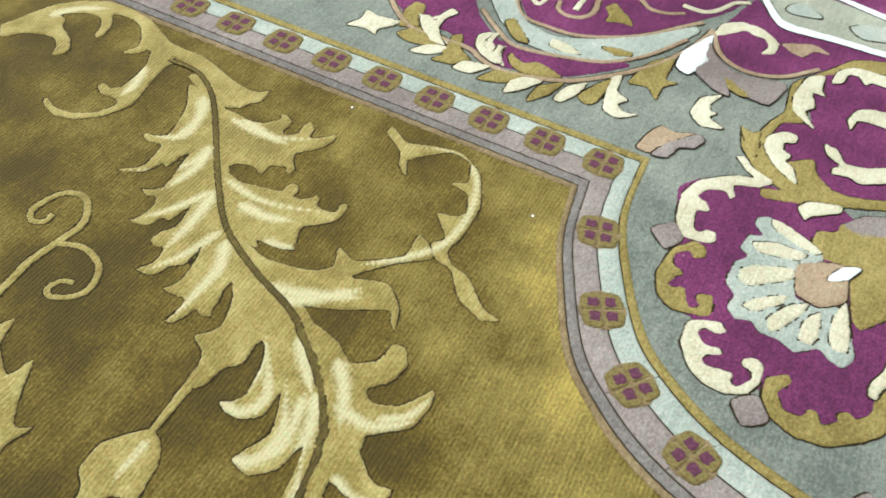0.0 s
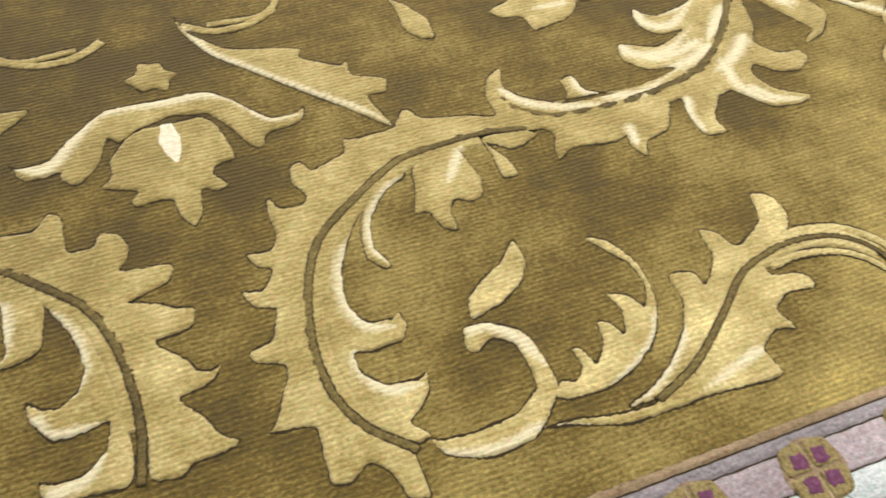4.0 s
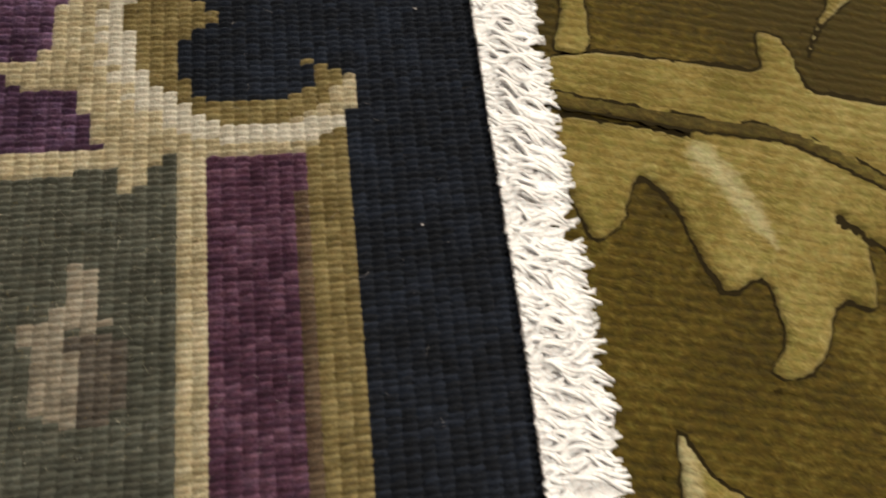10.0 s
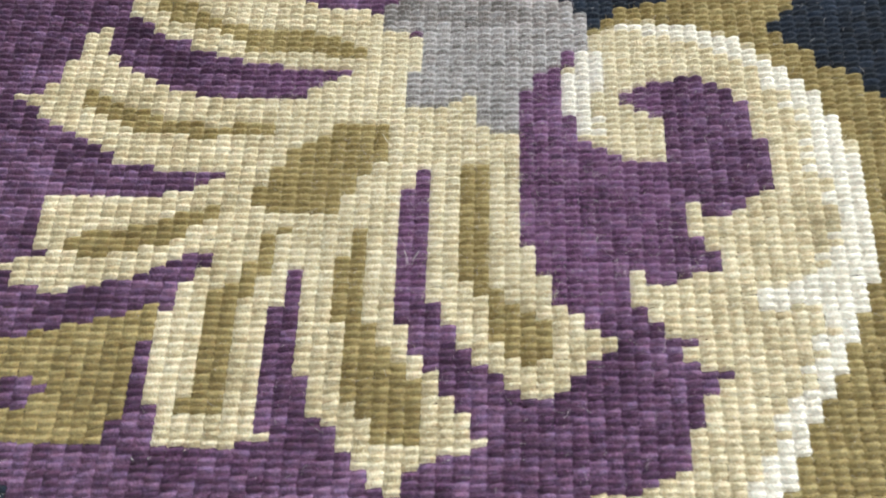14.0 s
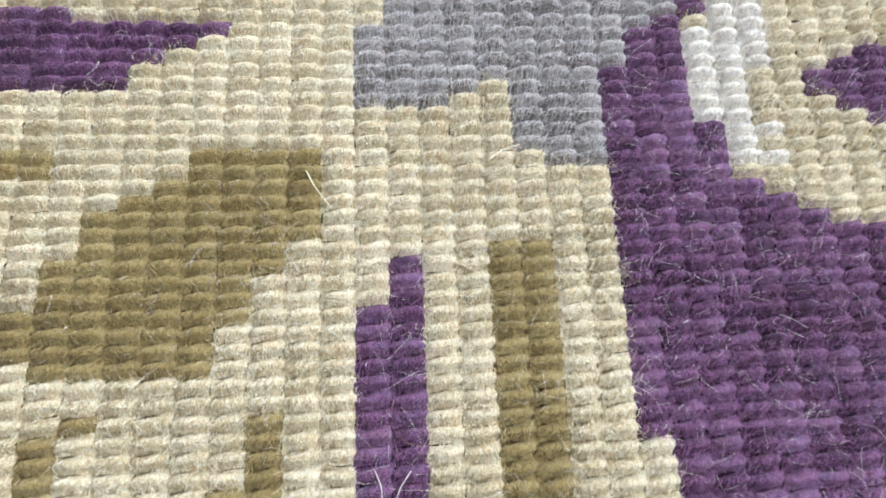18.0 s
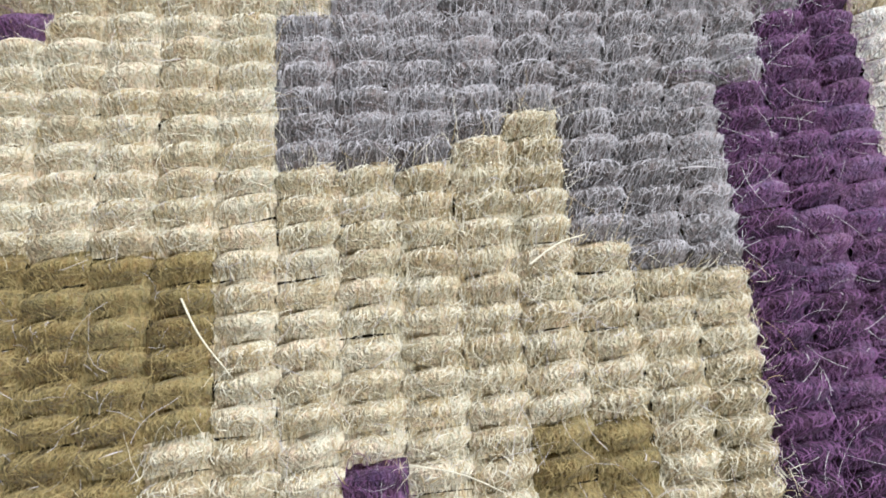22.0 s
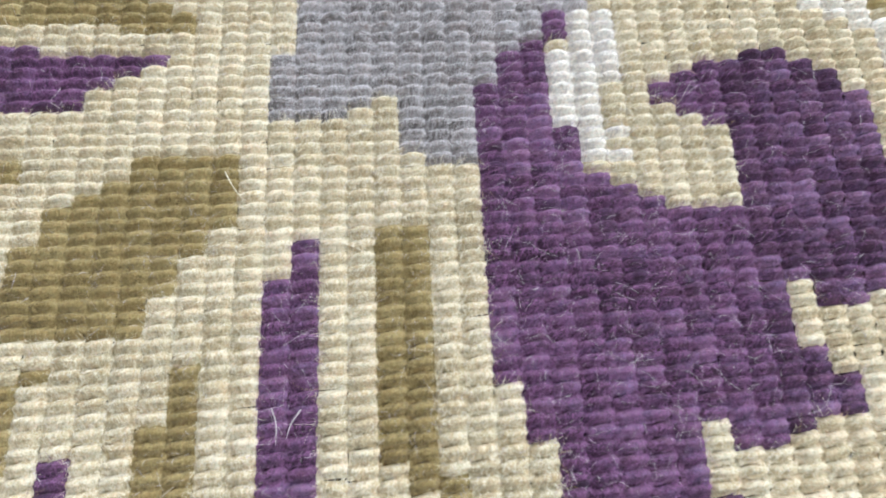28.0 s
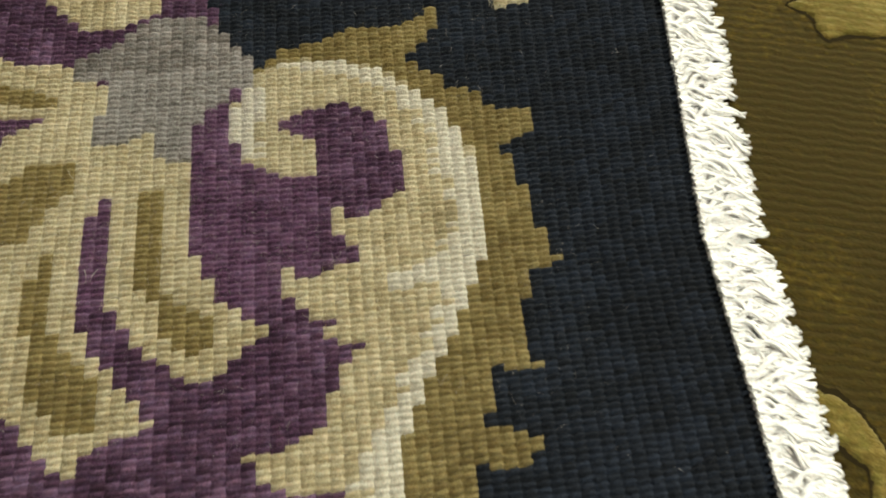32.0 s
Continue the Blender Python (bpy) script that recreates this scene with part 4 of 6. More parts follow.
# ---- the rug's border: a band of rosettes that bends round a corner medallion ----
INNER = [(-17, -47.5), (125.4, -48.6), (126.3, -44), (129.3, -36.8), (133.5, -30.7), (139.4, -25), (149.6, -19.9), (157, -17), (167, -15), (168.2, 150)]
OUTER = [(-17, -59), (134.8, -58.8), (136.7, -51.1), (139, -44.5), (142.5, -38.5), (147, -33.3), (155.5, -28.3), (166, -24.2), (179.2, -23.2), (179.4, 150)]


def band_line(points):
    p = [np.array(q, float) for q in points]
    arc = glide(p[1:9], 6)
    left = [p[0] + (p[1] - p[0]) * t for t in np.arange(40) / 40]
    right = [p[8] + (p[9] - p[8]) * t for t in (np.arange(40) + 1) / 40]
    return np.vstack([left, arc, right])


LINE_IN, LINE_OUT = band_line(INNER), band_line(OUTER)
WAY = LINE_IN + 0.55 * (LINE_OUT - LINE_IN)
RUN = np.concatenate([[0], np.cumsum(np.linalg.norm(np.diff(WAY, axis=0), axis=1))])


def across(s, f):
    i = np.array([np.interp(s, RUN, LINE_IN[:, k]) for k in (0, 1)]).T
    o = np.array([np.interp(s, RUN, LINE_OUT[:, k]) for k in (0, 1)]).T
    return i + f * (o - i)


def strip(name, s0, s1, f0, f1, height, mat, parent, label="", step=1.2):
    s = np.unique(np.concatenate([np.linspace(s0, s1, max(2, int((s1 - s0) / step))), [v for v in RUN if s0 < v < s1]]))
    fs = np.array([f0, f0 + 0.012, f0 + 0.03, (f0 + f1) / 2, f1 - 0.03, f1 - 0.012, f1])
    hs = np.array([-0.02, 0.55, 0.9, 1.0, 0.9, 0.55, -0.02]) * height + 0.05
    co = []
    for f, h in zip(fs, hs):
        p = across(s, f)
        wob = 0.06 * np.sin(p[:, 0] * 2.7 + p[:, 1] * 2.1 + f * 30)
        co.append(np.column_stack([p[:, 0] + wob, p[:, 1] + wob, np.full(len(s), h)]))
    n = len(s)
    faces = [(r * n + i, r * n + i + 1, (r + 1) * n + i + 1, (r + 1) * n + i) for r in range(len(fs) - 1) for i in range(n - 1)]
    return part(name, mesh_of(name, np.vstack(co)[:, :] * 0.01, [f[::-1] for f in faces]), mat, parent, label)


def sheet(name, points, z, mat, parent, label=""):
    bm = bmesh.new()
    bm.faces.new([bm.verts.new((x * 0.01, y * 0.01, z)) for x, y in points])
    bmesh.ops.triangulate(bm, faces=bm.faces[:])
    return part(name, bm, mat, parent, label)


corner = list(map(tuple, LINE_OUT)) + [(254, 150), (254, -120), (-17, -120)]
sheet("corner_field", corner, 0.0009, SLATE, rug, "blue-grey wool pile ground")
# near-black sheet that shows as thin lines between the band's stripes
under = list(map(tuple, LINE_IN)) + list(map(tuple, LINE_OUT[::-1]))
sheet("band_ground", under, 0.0006, SHADE_AND_LINES, rug)
TOTAL = RUN[-1]
strip("guard_stripe", 0, TOTAL, 0.0, 0.085, 0.20, TAN, rug, "tan guard stripe")
strip("guard_stripe", 0, TOTAL, 0.10, 0.225, 0.18, GREY, rug, "slate-grey guard stripe")
strip("guard_stripe", 0, TOTAL, 0.885, 1.0, 0.22, PILE["ochre"], rug, "ochre guard stripe")

SPOTS = [(5 + 11.75 * k, -53.2) for k in range(11)] + [(133.5, -42.9), (139.3, -33.8), (148.1, -26.8), (160.7, -21.6)] + [(174.2, -17.4 + 9.45 * k) for k in range(14)]
RUNS = [RUN[np.argmin(np.linalg.norm(WAY - np.array(q), axis=1))] for q in SPOTS]
fine = np.linspace(0, TOTAL, 6000)
fineway = across(fine, 0.55)
RUNS = [fine[np.argmin(np.linalg.norm(fineway - np.array(q), axis=1))] for q in SPOTS]
for a, b in zip(RUNS, RUNS[1:]):
    strip("mauve_block", a + 0.05, b - 0.05, 0.24, 0.565, 0.20, PILE["mauve"], rug, "greyish mauve pile block")
    strip("pale_block", a + 0.05, b - 0.05, 0.58, 0.87, 0.22, PILE["pale_blue"], rug, "pale blue pile block")


def rosette_outline(r):
    return np.array([(r * (1 + 0.06 * math.cos(4 * a)) * math.cos(a) / max(abs(math.cos(a)), abs(math.sin(a))) ** 0.45,
                      r * (1 + 0.06 * math.cos(4 * a)) * math.sin(a) / max(abs(math.cos(a)), abs(math.sin(a))) ** 0.45) for a in np.linspace(0, 2 * math.pi, 49)[:-1]])


petal_shape = np.array([(0.09, 0.09), (2.5, 0.09), (2.8, 0.4), (2.85, 1.3), (2.55, 2.3), (2.3, 2.55), (1.3, 2.85), (0.4, 2.8), (0.09, 2.5)])
petal_mesh = carved("petal", soften(petal_shape), 0.22, base=0.30, cell=0.2, edge=0.25)
petal_mesh.materials.append(ROSETTE)
spot_shape = np.array([(0.3, 0.4), (1.3, 0.25), (1.95, 0.45), (1.8, 1.1), (2.0, 1.75), (1.3, 1.85), (0.6, 2.0), (0.35, 1.15)])
spot_mesh = carved("spot", soften(spot_shape), 0.10, base=0.50, cell=0.16, edge=0.2)
spot_mesh.materials.append(SPOT)
disc_mesh = carved("rosette", rosette_outline(2.95), 0.0, base=0.30, flat=True)
disc_mesh.materials.append(TAN)
for q, r in zip(SPOTS, RUNS):
    i, o = across(np.array([r, min(r + 0.5, TOTAL)]), 0.55)
    turn = math.degrees(math.atan2(o[1] - i[1], o[0] - i[0]))
    ros = part("rosette", disc_mesh, None, rug, "ochre four-petalled rosette with plum spots")
    ros.matrix_basis = pose(q[0] * 0.01, q[1] * 0.01, 0, 0, 0, turn)
    for k in range(4):
        pet = part("petal", petal_mesh, None, ros)
        pet.matrix_basis = pose(0, 0, 0, 0, 0, 90 * k)
        spot = part("spot", spot_mesh, None, ros, "plum spot")
        spot.matrix_basis = pose(0, 0, 0, 0, 0, 90 * k)


# ---- corner medallion, scrolls and leaves on the blue-grey ground ----
def patch(colour, name, points, level=1):
    poly = ragged(soften(np.array(points, float)))
    base = 0.09 + 0.18 * level
    ob = part(name, carved(name, poly, 0.16, base=base, cell=0.30, edge=0.3), PILE[colour], rug)
    edge_shade(poly, ob, base - 0.02, 0.07)


def trail(colour, name, points, w0, w1, level=1):
    poly = ragged(ribbon_outline(np.array(points, float), w0, w1), 0.05)
    base = 0.09 + 0.18 * level
    ob = part(name, carved(name, poly, 0.17, base=base, cell=0.24, edge=0.3), PILE[colour], rug)
    edge_shade(poly, ob, base - 0.02, 0.05)


patch("plum", "medallion_ground", [(175.7, -28.6), (179.2, -31.1), (182.3, -35.5), (183, -39.6), (183.1, -45.5), (183.8, -51.2), (181.5, -54), (180.1, -58), (182.1, -63.3), (152.7, -66.5), (146.7, -58.1), (145.1, -54.5), (144.6, -50.5), (146.8, -48), (145, -45), (146.3, -38.9), (149.9, -36.8), (153, -37.7), (153, -33.2), (157.2, -31.1), (163.3, -31.6), (166.2, -32.3), (170.9, -29.7)], 0)
patch("plum", "scroll_ground", [(196.5, 31.6), (192, 25.7), (191.7, 16.7), (188.2, 11.7), (187.3, 6.1), (190.5, -4.8), (199.6, -13.5), (200.4, -11.2), (195.6, -2.8), (194.2, 3.9), (194.5, 9.4), (199, 14.8), (204.9, 18.7)], 0)
patch("plum", "scroll_ground", [(209.2, 12.2), (202.9, 7.2), (201.4, 1.7), (203.8, -5.8), (210.8, -12.9), (218.7, -18.9), (222.8, -22), (226.5, -24.2), (234.6, -26.5)], 0)
patch("plum", "scroll_ground", [(233.7, -26.8), (224.6, -24.7), (217.1, -22.7), (212.8, -23.9), (209.5, -27.6), (209, -32.6), (212.2, -37.7), (217.6, -43.5), (222.8, -46.5), (226.6, -54.7), (228.4, -54.4), (226.9, -42.8), (225.6, -32.8)], 0)
patch("plum", "scroll_ground", [(238.7, -53.2), (239.7, -40.6), (241.1, -37.1), (250.7, -51.7)], 0)
patch("plum", "ring_ground", [(196.4, -38.3), (199.2, -39.1), (200.5, -43.8), (209.3, -40.2), (215.2, -41), (219.3, -46.1), (220.6, -55.4), (189.3, -59.3), (186.7, -51.5), (186.9, -47.3), (191.6, -45.5), (187.5, -41.2), (191.8, -38.5)], 0)
patch("sage", "diagonal_band", [(235.3, -27.5), (226, -32.8), (226.9, -42.8), (227, -54.6), (238.3, -53.2), (241.8, -37.5)], 0)
patch("ochre", "heart_ground", [(171.9, -50.1), (174.5, -48.4), (177.1, -48.7), (178.1, -51.3), (180.8, -51.7), (179.5, -52.7), (182.4, -61.7), (169.9, -63.2), (161.6, -57.1), (162.9, -55.8), (172.3, -53.9)])
patch("ochre", "ring_leaf", [(192.6, -36), (198.2, -37.5), (201.6, -39), (209.8, -38.2), (214.3, -41.2), (217.6, -43.5), (222.8, -46.5), (227.2, -56.5), (223.4, -57), (218.4, -46.2), (213.5, -41.3), (208.5, -40.4), (200.7, -42.9), (198.3, -38.8), (193.8, -38), (188.1, -39.7), (185.9, -43.2), (186.9, -47.3), (186.4, -51.5), (190.2, -60.8), (188.4, -61), (183.8, -51.2), (182.2, -44), (184.4, -38.4), (189.4, -34.6), (194.2, -33.5)])
patch("ochre", "ring_leaf", [(179.5, -40), (181.5, -39.5), (182.7, -42.6), (188.4, -42.7), (189, -41.3), (192.5, -45.4), (189.1, -46.2), (186.6, -49), (186.7, -51.5), (181.3, -45.9)])
patch("cream", "hook", [(182.3, -35.5), (178.4, -30.9), (174.2, -29.5), (168.7, -30.3), (166, -32), (166.2, -34.8), (167.2, -36.5), (169.1, -36.2), (169.1, -34.8), (167.8, -33.9), (168.4, -32.9), (171.9, -32.3), (172.8, -34.3), (174.4, -33.3), (174.8, -31.7), (177, -32.6), (178.3, -35.2), (176.6, -36.1), (177.8, -36.7), (180.1, -35.6), (181.5, -39.5), (184, -41.3), (185.2, -37.4), (187.2, -36), (186.7, -34.4), (184.1, -36.8), (183.3, -38.5)])
patch("ochre", "hook", [(165.6, -35.7), (166.2, -34), (163.3, -31.6), (158.2, -30.8), (154.4, -32), (152.7, -34.4), (153.9, -39.4), (157.9, -38.9), (157.1, -36.9), (155.7, -37), (155.1, -38), (154.1, -36.3), (157.4, -35.1), (156, -32.8), (158.6, -33.4), (159.5, -34.4), (160.4, -32.3), (162.5, -32.2), (164, -33.8), (162.7, -34.6), (163.8, -36.1)])
patch("cream", "hook", [(152.8, -41.9), (154.1, -40.8), (152.9, -38.1), (152, -36.9), (148.5, -37), (145.3, -38.9), (143.8, -41.1), (143.6, -43.9), (144.9, -46.4), (147.4, -47.5), (150.1, -47.3), (150.8, -46), (149.7, -44.6), (148.7, -44.9), (148.5, -46.2), (147.3, -46.5), (145.3, -44.9), (145.5, -44.1), (147.2, -44.3), (146.5, -41), (147, -40.2), (148, -40.3), (149.1, -42.3), (150, -41.9), (149.5, -39.8), (150.9, -38.5), (152.2, -39.1), (151.9, -40.9)])
patch("ochre", "hook", [(149.4, -51), (150.4, -50.3), (148.7, -47.9), (145.8, -47.9), (143.2, -49.5), (141.9, -52.5), (142.4, -56.3), (145.4, -60.3), (150.1, -64.2), (156.4, -63.4), (152.9, -60.5), (149.7, -60.3), (147.7, -58.8), (148.7, -57.8), (147.6, -56.7), (146.5, -56.9), (144.9, -55.2), (146.8, -54.5), (146.7, -53.5), (144.9, -52.8), (145, -50.5), (147.2, -49.6)])
patch("pale_blue", "shell", [(175, -40.5), (176.1, -41.6), (176.1, -43.7), (172.9, -50.8), (170.8, -50.3), (166.1, -48.1), (162.9, -48.4), (162.7, -51.8), (166.1, -54.9), (160.1, -56.3), (156.7, -57.3), (154.5, -56.1), (155, -54.3), (156.3, -53), (153.8, -50), (155, -48.3), (154.9, -45.4), (156.3, -44.3), (155.4, -42.3), (156.8, -40.7), (159.3, -41.3), (161, -39.5), (165.2, -39.8), (167.3, -41.3), (168.1, -39.7), (171.2, -40.3), (172, -42.2), (173.6, -40.6)])
patch("cream", "rib", [(176, -42.5), (175.6, -45), (173, -50.4), (171.8, -49.3), (172.8, -45.6), (174.3, -42.8)], 2)
patch("cream", "rib", [(169.8, -40.9), (171.6, -44.2), (171.6, -48.7), (169.5, -47.5), (168.3, -42.1)], 2)
patch("cream", "rib", [(164, -40.7), (165.7, -42), (168.1, -47.3), (165.9, -47.8), (161.5, -42.3), (162.3, -40.8)], 2)
patch("cream", "rib", [(158.1, -42.4), (160.2, -43.8), (163.1, -47.8), (161, -47.3), (157.5, -44)], 2)
patch("cream", "rib", [(157.4, -45.8), (160.9, -47.7), (163, -50.4), (160.9, -50), (156.6, -47.9), (155.3, -46.5)], 2)
patch("cream", "rib", [(156.3, -50), (159.7, -50.2), (162.5, -52), (157.8, -52.5), (155.8, -51.7)], 2)
patch("cream", "rib", [(158.4, -53.6), (162.7, -53.6), (166, -54.7), (160, -56.1), (156.9, -56.2), (156.8, -54.3)], 2)
patch("peach", "center", [(169.2, -47.5), (171.4, -51), (172.3, -53.9), (165.6, -54.9), (162.7, -51.8), (163.4, -48.3), (166.9, -47.6)], 2)
patch("white", "drop", [(168.4, -51.5), (171.7, -53.2), (172.9, -55.9), (169.5, -54.3), (167.8, -52)], 3)
patch("cream", "fork", [(184.5, -44.4), (187, -40.4), (190.6, -37.8), (193.5, -37.6), (196.3, -39.7), (196.3, -42.1), (194.4, -42.1), (193.5, -40.3), (191.5, -40.6), (191, -42.2), (189, -41.3), (188.5, -42.9)], 2)
patch("cream", "fork", [(200.7, -42), (202.2, -39.8), (206.8, -39.1), (213.3, -40.4), (215, -43.1), (210.2, -43.1), (208.8, -44.3), (209.1, -41.7), (205, -43.1), (203.2, -41.5), (198.9, -44.3)], 2)
patch("cream", "fork", [(213.1, -44.1), (217.3, -44.5), (220.3, -46.9), (220.6, -55.4), (216.9, -55.9), (217.3, -50.2), (215.6, -49.5), (217.9, -48.2), (217.6, -46.3), (214.3, -46)], 2)
patch("cream", "swirl", [(201.9, -49.2), (204.9, -48.3), (208.3, -49.3), (209.9, -51.8), (210.1, -56.7), (205.6, -57.3), (206, -51.9), (205.5, -49.7)], 2)
patch("cream", "swirl", [(196.8, -46.1), (196.3, -48.3), (193.4, -49.7), (194.1, -52.8), (197.8, -58.2), (194.2, -58.7), (189.9, -52.6), (190.9, -50.8), (190, -48.2), (191.8, -48.3), (192.6, -49.6), (194.3, -46.8)], 2)
patch("mauve", "ribbon", [(179.8, -51.4), (183.9, -54.4), (186.5, -61.3), (182.1, -61.8), (178.4, -54.4)])
patch("cream", "tongue", [(180.2, -45.1), (182.3, -46.5), (183.9, -51.3), (182.2, -51.2), (179.1, -47.1), (177.7, -46.8)], 2)
patch("pale_blue", "crescent", [(206.4, 16.6), (199.4, 11.1), (195.6, 4.6), (195.3, -2.9), (200.3, -12.3), (205.3, -15.7), (215.8, -20.8), (217.4, -19.5), (209.9, -13.2), (203.8, -5.8), (200.1, 1.2), (201.8, 7.3), (209, 12.6)])
patch("cream", "leaf", [(183.8, 33.3), (187, 31.8), (190, 32.5), (189.1, 30), (190.1, 25.3), (187.4, 26.5), (185.8, 28.1), (184, 27.3), (184.9, 30.1)])
patch("cream", "leaf", [(182.9, 20.9), (186.9, 18.5), (187.9, 14.3), (184, 17)])
patch("cream", "leaf", [(182.8, 12.5), (185.8, 11.6), (186.9, 6.6), (182.9, 9.1)])
patch("cream", "leaf", [(181.2, 2.5), (184.8, 2.9), (187.4, 1), (187.8, -2.2), (183.5, 0.3)])
patch("cream", "leaf", [(184.3, -5), (188.4, -5.6), (191.7, -8.6), (187.3, -8.1), (184, -6.4)])
patch("cream", "leaf", [(185.9, -12.8), (194.5, -11.1), (196.8, -12.8), (191.6, -13.3), (190.5, -16), (188.7, -14.3), (187.2, -16), (188.1, -18.7), (185.2, -15.6)])
patch("ochre", "leaf", [(186.4, 25), (190.3, 22.6), (190, 16.4), (186.3, 17.1), (185.3, 22)])
patch("ochre", "leaf", [(182.9, 16.7), (186.8, 14.2), (187.1, 10.7), (183.7, 12.6)])
patch("ochre", "leaf", [(182.1, 8), (186.7, 5.8), (188.3, -0.1), (183.7, 3.4)])
patch("ochre", "leaf", [(181.3, -1.5), (186.1, -1.6), (189.7, -5.4), (184.9, -4.1), (182.1, -2.3)])
patch("ochre", "leaf", [(187, -8), (192.3, -10.1), (195.6, -12.2), (186.7, -11.4), (185.8, -10.1)])
patch("ochre", "star", [(194.5, -13.9), (202.7, -15.5), (206.4, -19.2), (198.8, -19.3), (199.5, -21.8), (196.9, -19.4), (192.5, -19.8), (195.8, -17.3)])
patch("white", "blossom", [(203.2, -19.7), (208.2, -19.4), (216.9, -23.1), (209.8, -23.7), (207.5, -24.8), (202, -22.2)], 2)
patch("mauve", "ribbon", [(216.4, -22.3), (210.4, -24.5), (206.8, -29.2), (209.1, -37.1), (207.8, -38), (201.3, -36.3), (201.5, -32.5), (205, -27.8), (200, -30.2), (200.6, -27), (204.3, -22.3), (206.8, -23.3)], 2)
patch("cream", "fork", [(192.8, -25.2), (197.8, -25.8), (200.8, -29.2), (196.9, -27.6), (195.1, -28.1), (195.3, -29.6), (193.3, -28.1), (191.9, -31.6), (190.4, -27.9)])
patch("cream", "fork", [(189.3, 10.9), (194.3, 11.5), (196.6, 9.5), (193.1, 9.8), (191.8, 8.2), (193.7, 7.1), (190.4, 6.9), (187.7, 4.8), (188.3, 8.1)])
patch("cream", "fork", [(193.8, 24.7), (193.4, 21.9), (198.8, 18.7), (193.5, 19.8), (189.4, 18.8), (188.5, 15.2), (187.8, 18), (190.3, 22)])
patch("cream", "curl", [(215.7, -22.9), (220.6, -23.1), (223.2, -26.1), (223.2, -30.3), (220.3, -34), (216.5, -33.9), (215, -31.5), (218.1, -32.5), (220.4, -31.3), (220.2, -29.4), (221.1, -27.7), (218.1, -25.3)])
patch("peach", "tip", [(220.4, -33.8), (223.5, -39.4), (221.7, -43), (221.4, -39.8), (218.2, -38.4), (218.7, -36.4)])
patch("peach", "tip", [(180.2, -20.3), (184.3, -21), (187.6, -22.3), (186.7, -24.4), (188.7, -28.2), (185.8, -26.5), (180.1, -22.8)])
patch("mauve", "tip", [(179.6, -22.7), (183.8, -24.4), (188.6, -28.3), (187.1, -29.6), (184.5, -28.3), (183.8, -26.2), (180.3, -25.5)], 2)
patch("mauve", "square", [(165.2, -27.5), (168.4, -30.5), (165.6, -32.6), (162.2, -30.7)])
patch("mauve", "square", [(143.2, -44.6), (145.7, -47.6), (142.5, -49.9), (140.1, -46.9)])
patch("mauve", "tip", [(134.9, -58.4), (139.4, -61.7), (138.1, -62.8), (140.1, -65.3), (138.5, -65.7), (133.5, -60.1)])
patch("peach", "tip", [(127.7, -59.1), (132.6, -59.4), (135.8, -64.3), (134.2, -65.2)])
patch("ochre", "tip", [(110.8, -61.4), (113.5, -59.8), (118.3, -64.2), (117.3, -65.1)])
patch("white", "band_line", [(234.6, -26.5), (235.4, -27.7), (227, -33), (227.8, -42.6), (228, -54.5), (226.3, -54.7), (225.9, -42.8), (224.7, -32.6)], 2)
patch("white", "band_line", [(241.6, -37.2), (242.7, -38.8), (239.7, -53), (237.8, -53.3)], 2)
patch("ochre", "leaf", [(151.5, -63.9), (155.1, -62.5), (159.8, -61.9), (165.8, -64.4), (153, -70), (149.9, -66.1)])
patch("cream", "leaf", [(151.9, -59.4), (154.3, -59.6), (156.5, -60.7), (160.5, -61.5), (160.4, -62.5), (156.1, -62.4), (153.4, -60.8), (151.7, -60.6)], 2)
patch("cream", "leaf", [(144, -66.3), (148.5, -65.7), (150.2, -66.4), (153, -70), (149.1, -71.8)])
patch("plum", "spot", [(156.6, -63), (164.3, -65.1), (158.1, -67.8), (154.9, -64.7)], 2)
patch("ochre", "leaf", [(188.2, 25.3), (193.2, 26.9), (196.6, 26.5), (196.9, 24.4), (194.3, 23.6), (192.3, 23.6), (190.2, 22.2), (189.5, 23.8)])
patch("ochre", "leaf", [(187.6, 15.7), (191, 16.3), (192.5, 14.9), (188.2, 13.3), (186.4, 10.3), (184.6, 13.1), (185.7, 15.8)])
patch("cream", "hook", [(193.1, 23.8), (194.1, 22.3), (192.8, 20.6), (195.2, 20.7), (198.2, 19.9), (197.3, 18.1), (195, 19.4), (192, 19.4), (189.2, 17.7), (187.4, 15.7), (187.5, 18.8), (190.3, 22)], 2)
patch("cream", "hook", [(193.4, 12.6), (195.5, 10.9), (194.7, 10.2), (193.1, 10.9), (191.1, 10.2), (190, 8.9), (190.6, 8.1), (192.8, 8.4), (192.5, 7.1), (190.1, 7.3), (188, 5.5), (187.5, 7.2), (188.6, 9.8), (190.2, 11.6)], 2)
patch("ochre", "leaf", [(190.3, 2.7), (192, 0.9), (191.4, -1.9), (190.3, -4.5), (188.2, -1.7), (187.9, 1.7), (188.5, 4), (190.3, 5.6), (192.3, 5.7), (191.1, 4.4)])
patch("ochre", "leaf", [(199.8, 10.4), (201.5, 9.3), (199.7, 7.4), (197.8, 5.7), (195.8, 4), (195.4, 6.1), (197.1, 8.4)], 2)
patch("cream", "leaf", [(199.3, 1.3), (199.4, -1.3), (197.8, -5.1), (196.6, -2.3), (197, 0.9)], 2)
patch("ochre", "leaf", [(201.6, -6.8), (202.7, -8.9), (203.1, -12.4), (201.5, -12.4), (200.5, -9.6)], 2)
